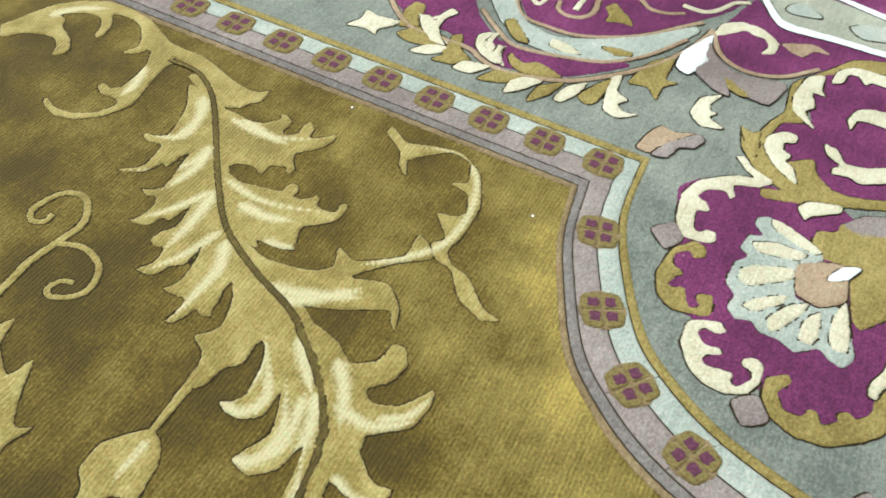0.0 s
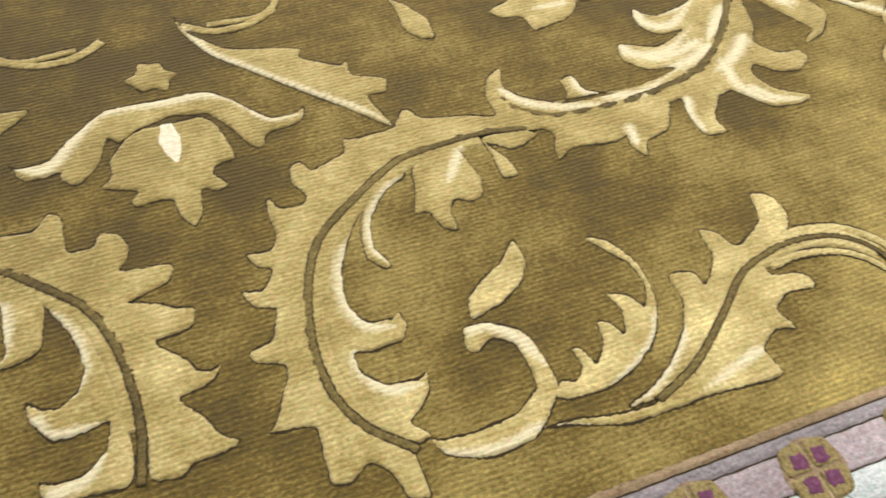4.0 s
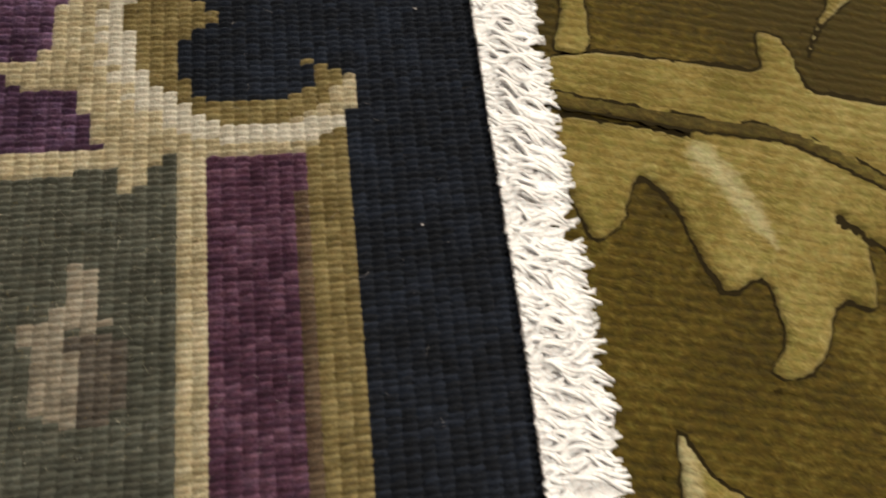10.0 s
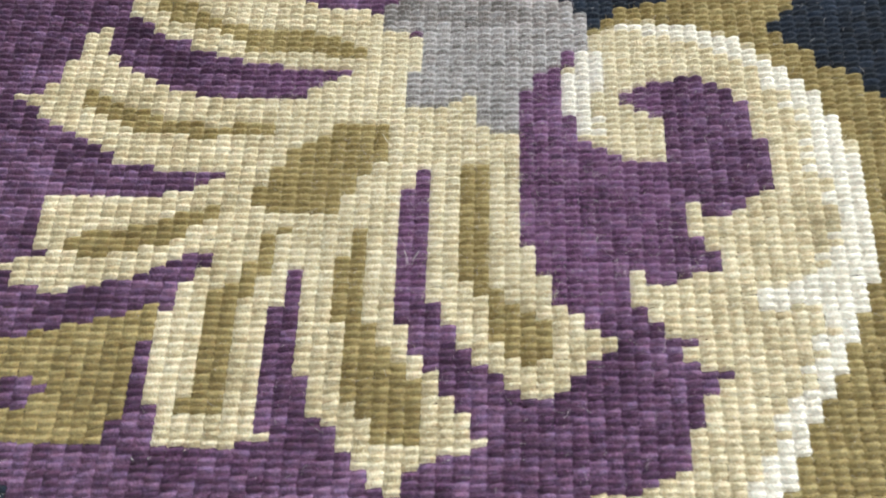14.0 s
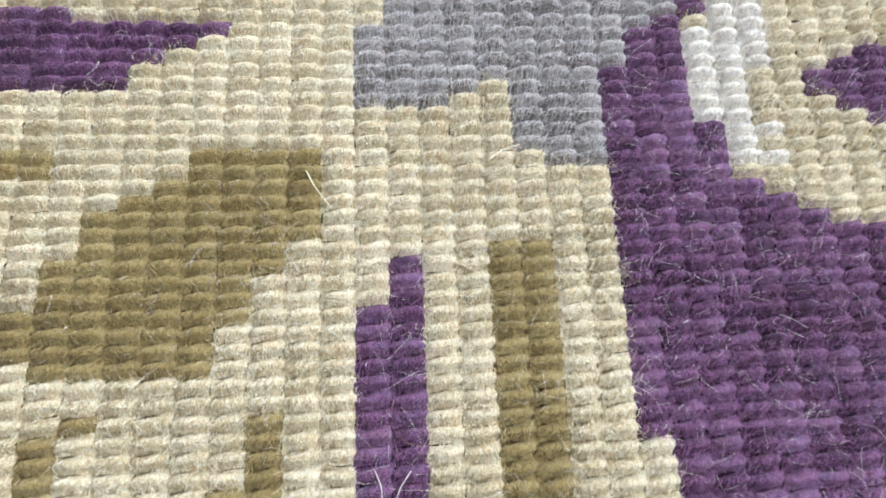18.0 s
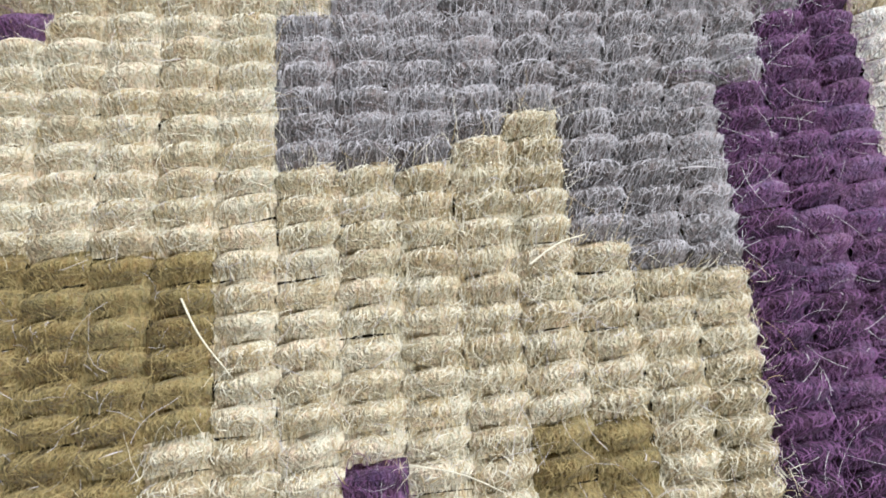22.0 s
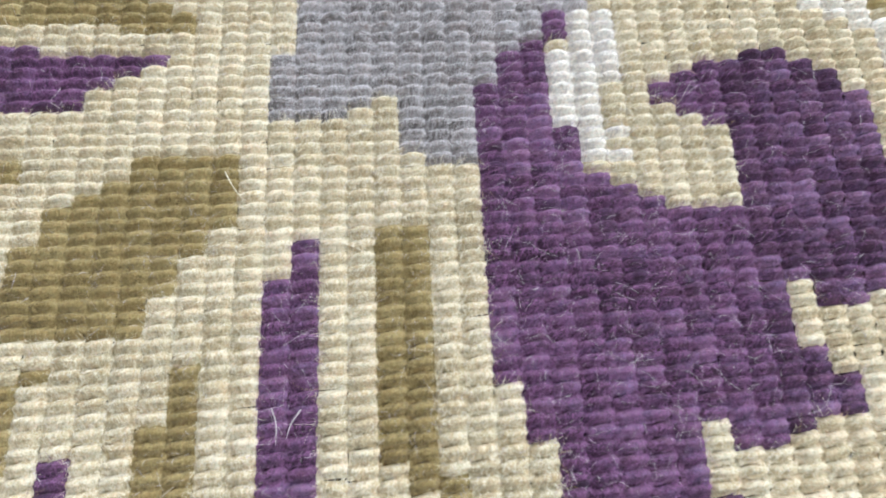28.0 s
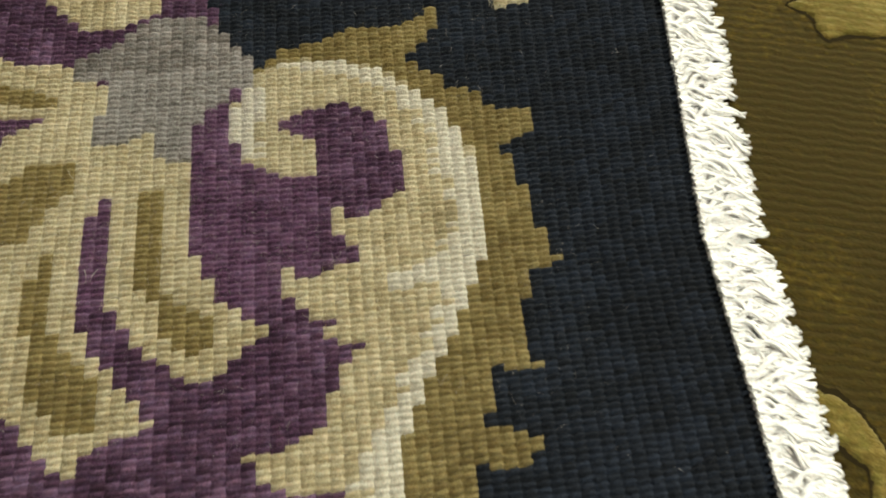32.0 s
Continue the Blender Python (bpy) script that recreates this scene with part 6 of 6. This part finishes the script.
draw("petal_core", [(-17.8, -4.8), (-15.5, -5.7), (-13.9, -6.4), (-13.5, -8.6), (-14, -8.8), (-15.1, -7), (-17.7, -6.1)])
draw("cream_line", [(-35.9, -1.6), (-22.8, -1.3), (-22.8, -1.3), (-22.4, -4), (-21.8, -4.7), (-20.8, -5.9), (-19.6, -6.8), (-17.5, -8.1), (-15.7, -9.4), (-13.1, -10.3), (-11.6, -10.7), (-6.7, -10.8), (-4, -10.9), (-2.3, -11.1), (-2.3, -13), (-3.2, -14), (-3.6, -24.1), (-22.7, -22.6)])
draw("cartouche_ground", [(-35.4, -2.9), (-24, -2.7), (-23.5, -5), (-23.1, -5), (-22, -6.1), (-20.9, -7), (-20, -8.1), (-18, -9.4), (-16.1, -10.7), (-14.7, -11.1), (-12.8, -11.5), (-10.6, -12), (-8.4, -11.8), (-6.2, -11.7), (-4.7, -12), (-4, -11.1), (-3.5, -11.3), (-3.5, -16.9), (-3.7, -26), (-22.3, -24.4)])
draw("scroll_leaf", [(-6.6, -10.5), (-6, -11.9), (-5.9, -12.9), (-5.5, -12.9), (-4.7, -12), (-4, -10.9)])
draw("dim_figure", [(-16, -12.5), (-12.4, -13), (-11, -13.8), (-10.9, -14.9), (-11.8, -15.1), (-14.7, -15), (-15.8, -14.1)])
draw("pale_figure", [(-18.1, -14), (-17.5, -13.6), (-16.1, -13.7), (-14.8, -14.1), (-14.3, -14.8), (-11.8, -14.9), (-10.9, -14.9), (-10.9, -15.9), (-11.3, -16.3), (-12.9, -16.7), (-14.7, -17.1), (-14.8, -17.6), (-15.7, -17.5), (-15.8, -16.2), (-16.6, -15.6), (-17.9, -15.4), (-19.7, -15.4), (-19.9, -14)])
draw("dim_figure", [(-7.6, -19), (-7, -18.9), (-5.3, -19.3), (-5.2, -21.6), (-6, -22.4), (-7.2, -22.8), (-7.5, -21.1)])
draw("light_figure", [(-9.9, -18), (-9.4, -18.2), (-8.5, -18.2), (-8.1, -17.8), (-7.8, -18.9), (-7.5, -19.6), (-7.4, -21.1), (-7.5, -22.5), (-8.1, -22.3), (-9.2, -22), (-9.1, -19.9), (-9.5, -18.5)])
draw("light_figure", [(-8, -16.5), (-7.5, -16), (-6.4, -16.3), (-6.3, -18.5), (-7, -19.1), (-8, -18.2)])
draw("cream_line", [(-17.9, -19.1), (-10.9, -19.5), (-10.6, -23.6), (-17.4, -23)])
draw("plum_ground", [(-17.8, -20.2), (-12.1, -20.6), (-11.8, -23.5), (-17.4, -23)])
draw("plum_band", [(-2.3, -11.4), (2.1, -11.3), (2, -13.2), (-2.3, -13)])
draw("ochre_band", [(2.1, -11.1), (2.4, -10.5), (3.6, -10.1), (3.6, -13.3), (2, -13.2)])
draw("scroll_tip", [(1.1, 23.3), (1.9, 23.7), (3.1, 23.8), (3.7, 25.5), (1.8, 25.6)])


def stitches(kind_id):
    """All the stitches of one dyed shape: each a soft bulge of a weft rib, meeting its neighbours along the row."""
    ii, jj = np.nonzero(WOVEN == kind_id)
    n = len(ii)
    rng = np.random.default_rng(100 + kind_id)
    a = np.array([-1.0, -0.8, -0.45, 0.0, 0.45, 0.8, 1.0])
    b = np.array([-1.0, -0.66, -0.42, 0.0, 0.42, 0.66, 1.0])
    ua, ub = np.meshgrid(a, b, indexing="ij")
    ua, ub = ua.ravel(), ub.ravel()
    # a rounded nub where the yarn passes over a warp, sinking between the warps
    tall = rng.normal(1.0, 0.12, (n, 1)).clip(0.65, 1.3)
    peak = rng.normal(0.0, 0.08, (n, 1))
    off = ua - peak * (1 - ua ** 2)
    prof = np.clip(1 - (ub / 0.72) ** 2 - 0.84 * np.abs(off) ** 2.4, 0, 1) ** 0.7 * (1 + (tall - 1) * (1 - np.abs(ua)))
    slant = rng.normal(0.11, 0.06, (n, 1))
    bow = rng.normal(0.0, 0.012, (n, 1))
    x = CX[ii][:, None] + ua * 0.515 * COL + 0.02 * ub * np.sin(CY[jj] * 9)[:, None] + rng.normal(0, 0.012, (n, 1))
    lift = 0.018 * np.sin(CX[ii] * 0.8 + CY[jj] * 0.35)[:, None]
    y = CY[jj][:, None] + rng.normal(0, 0.010, (n, 1)) + ub * 0.55 * ROW + ua * slant * ROW + bow * (1 - ua ** 2)
    z = TOP * 100 - DEEP + DEEP * prof + lift + rng.normal(0, 0.010, (n, len(ua)))
    # the woven edge of the rug waves a little
    x = x + EDGE(y) * np.clip((x + 5) / 15, 0, 1)
    co = np.stack([x, y, z], -1).reshape(-1, 3) * 0.01
    na, nb = len(a), len(b)
    base = np.array([(i * nb + j, (i + 1) * nb + j, (i + 1) * nb + j + 1, i * nb + j + 1) for i in range(na - 1) for j in range(nb - 1)])
    faces = (base[None] + (np.arange(n) * (na * nb))[:, None, None]).reshape(-1, 4)
    me = bpy.data.meshes.new(KINDS[kind_id])
    me.vertices.add(len(co))
    me.vertices.foreach_set("co", co.ravel())
    me.loops.add(faces.size)
    me.loops.foreach_set("vertex_index", faces.ravel())
    me.polygons.add(len(faces))
    me.polygons.foreach_set("loop_start", np.arange(len(faces)) * 4)
    me.polygons.foreach_set("use_smooth", np.ones(len(faces), bool))
    me.update()
    me.validate()
    return me


def EDGE(y):
    """How far the fringe side strays from straight, in centimetres."""
    return np.interp(y, (-40, -30, -20, -10, 0, 5, 8.5, 11, 14, 17, 20, 23.4, 30), (0.15, 0.2, 0.25, 0.12, 0.05, -0.12, -0.18, 0.0, 0.25, 0.52, 0.75, 1.05, 1.5))


# the pale edge of the scrolls runs out unevenly into the cream
pale, leaf = KINDS.index("scroll_light"), KINDS.index("scroll_leaf")
spill_rng = np.random.default_rng(11)
for odds in (0.5,):
    near_pale = np.zeros(WOVEN.shape, bool)
    near_pale[:-1] |= WOVEN[1:] == pale
    near_pale[1:] |= WOVEN[:-1] == pale
    WOVEN[near_pale & (WOVEN == leaf) & (spill_rng.uniform(0, 1, WOVEN.shape) < odds)] = pale
# a single stitch of a colour never stands alone
for kind in ("plum_slot", "scroll_light"):
    own = WOVEN == KINDS.index(kind)
    mates = np.zeros(WOVEN.shape, int)
    mates[1:] += own[:-1]
    mates[:-1] += own[1:]
    mates[:, 1:] += own[:, :-1]
    mates[:, :-1] += own[:, 1:]
    lone = own & (mates < 1)
    lone[0] = False
    WOVEN[lone] = WOVEN[np.where(lone)[0] - 1, np.where(lone)[1]]
for k, kind in enumerate(KINDS):
    if (WOVEN == k).any():
        part(kind, stitches(k), YARN[DYE[k]], kilim, DYE[k] + " wool stitches", "stuff")

part("backing", box(-1.5, -1.2, 0.0042, 0.101, 0.95, TOP - 0.0042), WARP, kilim)
for dims in ((-1.5, -1.2, X0 * 0.01 - 0.001, 0.95), (X0 * 0.01, Y1 * 0.01 + 0.0005, 0.10, 0.95), (X0 * 0.01, -1.2, 0.10, Y0 * 0.01 - 0.0005)):
    part("outer_weave", box(dims[0], dims[1], TOP - 0.002, dims[2], dims[3], TOP - 0.0004), YARN["navy"], kilim, "navy flat weave")

# ---- white cotton fringe ----
def strand(seed, length, rise, radius):
    """A twisted cotton warp end that leaves the edge, arches and lies down, as a ply of two yarns with a split tip."""
    rng = np.random.default_rng(seed)
    n, sides = 15, 6
    t = np.linspace(0, 1, n)
    ph, amp = rng.uniform(0, 6.28), rng.uniform(0.3, 1.0)
    cx = length * (t - 0.07 * np.sin(t * 3.1))
    cy = 0.32 * amp * np.sin(t * rng.uniform(6, 13) + ph) * np.clip(t * 3, 0, 1) + rng.normal(0, 0.25) * t ** 2
    cz = 0.80 * (1 - t) ** 1.2 + rise * np.sin(np.pi * np.clip(t * 1.05, 0, 1)) + 0.34 + 0.07 * np.sin(t * 8 + ph)
    verts, faces = [], []
    for ply in (0, 1):
        tw = t * 9 + ply * math.pi + ph
        off = len(verts)
        for i in range(n):
            loose = 0.55 if i < n - 3 else 0.55 + 0.10 * (i - n + 4)
            oy, oz = loose * radius * math.cos(tw[i]), 0.5 * radius * math.sin(tw[i])
            r = radius * (0.66 if i < n - 1 else 0.62) * (1 + 0.12 * math.sin(i * 2.3 + ph))
            for s in range(sides):
                a = 2 * math.pi * s / sides
                verts.append((cx[i] + (0.1 * ply if i == n - 1 else 0), cy[i] + oy + r * math.cos(a), cz[i] + oz + r * math.sin(a)))
        for i in range(n - 1):
            for s in range(sides):
                faces.append((off + i * sides + s, off + (i + 1) * sides + s, off + (i + 1) * sides + (s + 1) % sides, off + i * sides + (s + 1) % sides))
        faces.append(tuple(off + (n - 1) * sides + s for s in range(sides)))
    return np.array(verts) * 0.01, faces


def comb(y):
    """The tufts of the fringe lean together, this way and that (degrees), and differ in length."""
    lean = 9 + 13 * math.sin(y * 0.83 + 1.1 * math.sin(y * 0.31)) + 7 * math.sin(y * 2.3 + 0.7)
    return lean, 1 + 0.07 * math.sin(y * 1.9 + 2 * math.sin(y * 0.7))


fringe_rng = np.random.default_rng(7)
STRANDS = []
for k in range(18):
    v, f = strand(k, fringe_rng.uniform(3.1, 3.6), fringe_rng.uniform(0.05, 0.5), fringe_rng.uniform(0.14, 0.18))
    me = mesh_of("fringe_strand", v, f)
    me.materials.append(COTTON)
    STRANDS.append(me)
fringe = part("fringe", mesh_of("fringe_heading", *(lambda y: ([(x * 0.01 + EDGE(q) * 0.01, q * 0.01, z * 0.01) for q in y for x, z in ((10.05, 1.0), (10.15, 1.13), (10.30, 1.17), (10.55, 1.10), (10.95, 0.80))],
                                                 [(i * 5 + j, i * 5 + j + 1, i * 5 + j + 6, i * 5 + j + 5) for i in range(len(y) - 1) for j in range(4)]))(np.arange(-60, 60, 0.25))), COTTON, kilim, "white cotton fringe of twisted warp ends")
ys = np.arange(-36, 29, 0.219)
for k, y in enumerate(ys):
    lean, longer = comb(y)
    ob = part("strand", STRANDS[int(fringe_rng.integers(18))], None, fringe)
    ob.matrix_basis = pose((10.06 + float(EDGE(y))) * 0.01, (y + fringe_rng.normal(0, 0.06)) * 0.01, fringe_rng.uniform(-0.0004, 0.0012), 0, 0, lean + fringe_rng.normal(0, 15)) @ Matrix.Diagonal((longer, 1, 1, 1))
# the under layer and the far ends of the fringe
vv, ff, count = [], [], 0
for y in np.arange(-60, 60, 0.12):
    v, f = strand(int(fringe_rng.integers(1000)), fringe_rng.uniform(2.6, 3.7), fringe_rng.uniform(-0.05, 0.25), 0.14)
    ang = math.radians(comb(y)[0] + fringe_rng.normal(0, 20))
    v = np.stack([v[:, 0] * math.cos(ang) - v[:, 1] * math.sin(ang), v[:, 0] * math.sin(ang) + v[:, 1] * math.cos(ang), v[:, 2]], 1)
    v = v + np.array([(10.10 + float(EDGE(y))) * 0.01, y * 0.01, -0.0006])
    o = count
    count += len(v)
    vv.append(v)
    ff += [tuple(i + o for i in q) for q in f]
part("under_fringe", mesh_of("under_fringe", np.vstack(vv), ff), COTTON, kilim, "white cotton fringe", "stuff")

wy = np.arange(-60, 60, 0.12)
we = 13.0 + 0.35 * np.sin(wy * 1.3) + 0.3 * fringe_rng.normal(0, 1, len(wy)).clip(-1, 1)
web = [(x * 0.01, q * 0.01, z * 0.01) for q, e in zip(wy, we) for x, z in ((10.12 + EDGE(q), 1.06), (11.0 + EDGE(q), 0.90 + 0.06 * math.sin(q * 9)), (12.0, 0.62 + 0.08 * math.sin(q * 7 + 1)), (e, 0.40))]
part("fringe_web", mesh_of("fringe_web", web, [(i * 4 + j, i * 4 + j + 1, i * 4 + j + 5, i * 4 + j + 4) for i in range(len(wy) - 1) for j in range(3)]), COTTON, kilim, "matted white cotton under the fringe", "stuff")


# ---- loose wool fibres over the weave, each of the colour it stands on ----
FUZZ = {"navy": "navy", "plum": "plum", "mulberry": "plum", "ochre": "ochre", "cream": "cream", "ivory": "white", "grey": "grey", "sage": "cream", "taupe": "straw", "umber": "straw", "rust": "ochre"}


def rib_height(x, y):
    """Height of the weave's surface, in centimetres."""
    ua = ((x - X0) / COL % 1 - 0.5) / 0.53
    ub = ((y - Y0) / ROW % 1 - 0.5) / 0.56
    return TOP * 100 - DEEP + DEEP * np.clip(1 - ((ub - 0.25 * ua) / 0.72) ** 2 - 0.84 * np.abs(ua) ** 2.4, 0, 1) ** 0.7


def fibres(n, seed, x0, x1, y0, y1, lengths, radius, lifts, curls, foreign=0.05, hug=False):
    """Thin flat wool hairs, lying along the yarn or standing off it; a few are pale strays of another colour."""
    rng = np.random.default_rng(seed)
    x, y = rng.uniform(x0, x1, n), rng.uniform(y0, y1, n)
    kinds = np.array(DYE)[WOVEN[np.clip(((x - X0) / COL).astype(int), 0, NX - 1), np.clip(((y - Y0) / ROW).astype(int), 0, NY - 1)]]
    stray = rng.uniform(0, 1, n)
    colours = np.array([FUZZ[k] for k in kinds])
    colours[(colours == "cream") & (stray > 0.72)] = "straw"
    colours[stray < foreign] = "white"
    m = 4 if hug else 6
    length = rng.uniform(*lengths, n)
    a = rng.normal(1.30, 0.55 if hug else 1.2, n) + math.pi * rng.integers(0, 2, n)
    curl, lift = rng.normal(0, curls, n), rng.uniform(*lifts, n)
    z0, r = TOP * 100 - rng.uniform(0.0, 0.06, n), radius * rng.uniform(0.6, 1.35, n)
    co = np.zeros((n, m, 2, 3))
    for i in range(m):
        t = i / (m - 1)
        z = (rib_height(x, y) if hug else z0) + lift * math.sin(math.pi * min(1, 0.1 + t))
        w = r * (1 - 0.55 * t)
        tip = rng.normal(0, 0.5, n)
        co[:, i, 0] = np.stack([x - np.sin(a) * w, y + np.cos(a) * w, z + tip * w], 1)
        co[:, i, 1] = np.stack([x + np.sin(a) * w, y - np.cos(a) * w, z - tip * w], 1)
        x, y = x + np.cos(a) * length / m, y + np.sin(a) * length / m
        a = a + curl / m + rng.normal(0, 0.10 if hug else 0.16, n)
    base = np.array([(2 * i, 2 * i + 1, 2 * i + 3, 2 * i + 2) for i in range(m - 1)])
    for colour in sorted(set(colours)):
        c = co[colours == colour].reshape(-1, 3) * 0.01
        faces = (base[None] + (np.arange(len(c) // (2 * m)) * 2 * m)[:, None, None]).reshape(-1, 4)
        part("loose_fibre", mesh_of("loose_fibre", c, faces.tolist()), HAIR[colour], kilim, "loose wool fibres on the weave", "stuff")


# fine down that follows the yarn where the weave is seen closest, longer strays over it, and a thinner scatter elsewhere
fibres(62000, 3, -25, -8.5, 7, 20, (0.08, 0.26), 0.0042, (0.008, 0.035), 0.6, 0.02, True)
fibres(56000, 9, -28, 4, 0, 24, (0.10, 0.28), 0.0046, (0.008, 0.03), 0.6, 0.02, True)
fibres(16000, 4, -37, 9.8, -24, 29, (0.12, 0.32), 0.0052, (0.008, 0.03), 0.5, 0.01, True)
fibres(13000, 7, -25, -8.5, 7, 20, (0.12, 0.45), 0.0022, (0.0, 0.04), 1.2, 0.04)
fibres(2600, 8, -22, -6, 7, 20, (0.3, 0.9), 0.0021, (0.01, 0.06), 0.8, 0.25)
fibres(900, 5, -28, 2, 0, 24, (0.35, 1.0), 0.0024, (0.02, 0.06), 0.8, 0.3)
fibres(900, 6, -37, 9.8, -35, 29, (0.2, 0.6), 0.005, (0.02, 0.07), 0.8, 0.2)


# ---- single long fibres that stand out on the weave ----
def stray_fibre(points, radius, mat, label):
    c = glide([(x, y) for x, y in points], 6)
    n = len(c)
    d = np.gradient(c, axis=0)
    side = np.stack([-d[:, 1], d[:, 0]], 1) / np.linalg.norm(d, axis=1)[:, None]
    verts, faces = [], []
    for i in range(n):
        r = radius * (1 - 0.6 * (i / (n - 1)) ** 2)
        z = TOP * 100 + 0.012 + 0.03 * math.sin(math.pi * i / (n - 1))
        for k in range(5):
            a = 2 * math.pi * k / 5
            verts.append((c[i, 0] + side[i, 0] * r * math.cos(a), c[i, 1] + side[i, 1] * r * math.cos(a), z + r * math.sin(a)))
    for i in range(n - 1):
        for k in range(5):
            faces.append((i * 5 + k, i * 5 + (k + 1) % 5, (i + 1) * 5 + (k + 1) % 5, (i + 1) * 5 + k))
    ob = part("stray_fibre", mesh_of("stray_fibre", np.array(verts) * 0.01, faces), mat, None)
    tagged(ob, label=label, category="fibre", group="single fibres on the flat weave")


stray_fibre([(-20.2, 14.4), (-20.0, 14.0), (-19.7, 13.6)], 0.011, HAIR["cream"], "straight pale straw fibre on the cream weave")
stray_fibre([(-18.1, 12.72), (-17.6, 12.6), (-17.0, 12.3)], 0.008, HAIR["cream"], "long thin cream fibre across the cream weave")
stray_fibre([(-16.8, 14.6), (-16.5, 14.8), (-16.2, 14.9)], 0.012, HAIR["cream"], "short curved white fibre on the cream weave")
stray_fibre([(-14.9, 12.0), (-14.8, 11.8), (-14.7, 11.5)], 0.010, HAIR["cream"], "straight pale fibre beside the plum weave")
stray_fibre([(-19.0, 9.0), (-18.9, 8.7), (-18.9, 8.3)], 0.011, HAIR["white"], "bent white fibre on a plum slot")
stray_fibre([(-18.4, 9.0), (-18.6, 8.7), (-18.7, 8.4)], 0.010, HAIR["white"], "curled white fibre on a plum slot")
stray_fibre([(-15.1, 15.6), (-14.9, 15.6), (-14.7, 15.6)], 0.010, HAIR["white"], "straight white fibre on the grey weave")


# ---- specks of lint that lie on the rugs ----
LINT_ON_WEAVE = [(0.0668, -0.1520), (0.0507, -0.2992), (0.0745, -0.0398)]
LINT_ON_PILE = [(1.6613, -0.1774), (1.5177, -0.4870), (1.5063, -0.6979)]
LINT_PINK = (-0.1115, -0.1743)


def lint(x, y, z, size, seed, mat, label):
    rng = np.random.default_rng(seed)
    bm = bmesh.new()
    bmesh.ops.create_icosphere(bm, subdivisions=2, radius=size)
    for v in bm.verts:
        v.co *= 1 + 0.8 * noise.noise(v.co * (1.3 / size) + Vector((seed, 0, 0)))
        v.co.z *= 0.45
    for k in range(7):
        a, up = rng.uniform(0, 2 * math.pi), rng.uniform(0.1, 0.8)
        d = Vector((math.cos(a), math.sin(a), up)) * size
        side = Vector((-math.sin(a), math.cos(a), 0)) * size * 0.12
        bm.faces.new([bm.verts.new(d * 0.5 + side), bm.verts.new(d * 0.5 - side), bm.verts.new(d * float(rng.uniform(1.5, 2.4)))])
    ob = part("lint", bm, mat, None)
    ob.matrix_basis = pose(x, y, z + size * 0.3, 0, 0, float(rng.uniform(0, 360)))
    tagged(ob, label=label, category="lint", group="specks of lint on the rugs")


for k, (x, y) in enumerate(LINT_ON_WEAVE):
    lint(x, y, TOP - 0.0003, 0.0005, k + 1, HAIR["white"], "tiny white speck of lint on the navy flat weave")
for k, (x, y) in enumerate(LINT_ON_PILE):
    lint(x, y, 0.0013, 0.0014, k + 20, COTTON, "tiny white speck of lint on the olive pile rug")
lint(*LINT_PINK, TOP - 0.0003, 0.0012, 40, PINK, "tiny pink speck of lint on the grey-green flat weave")
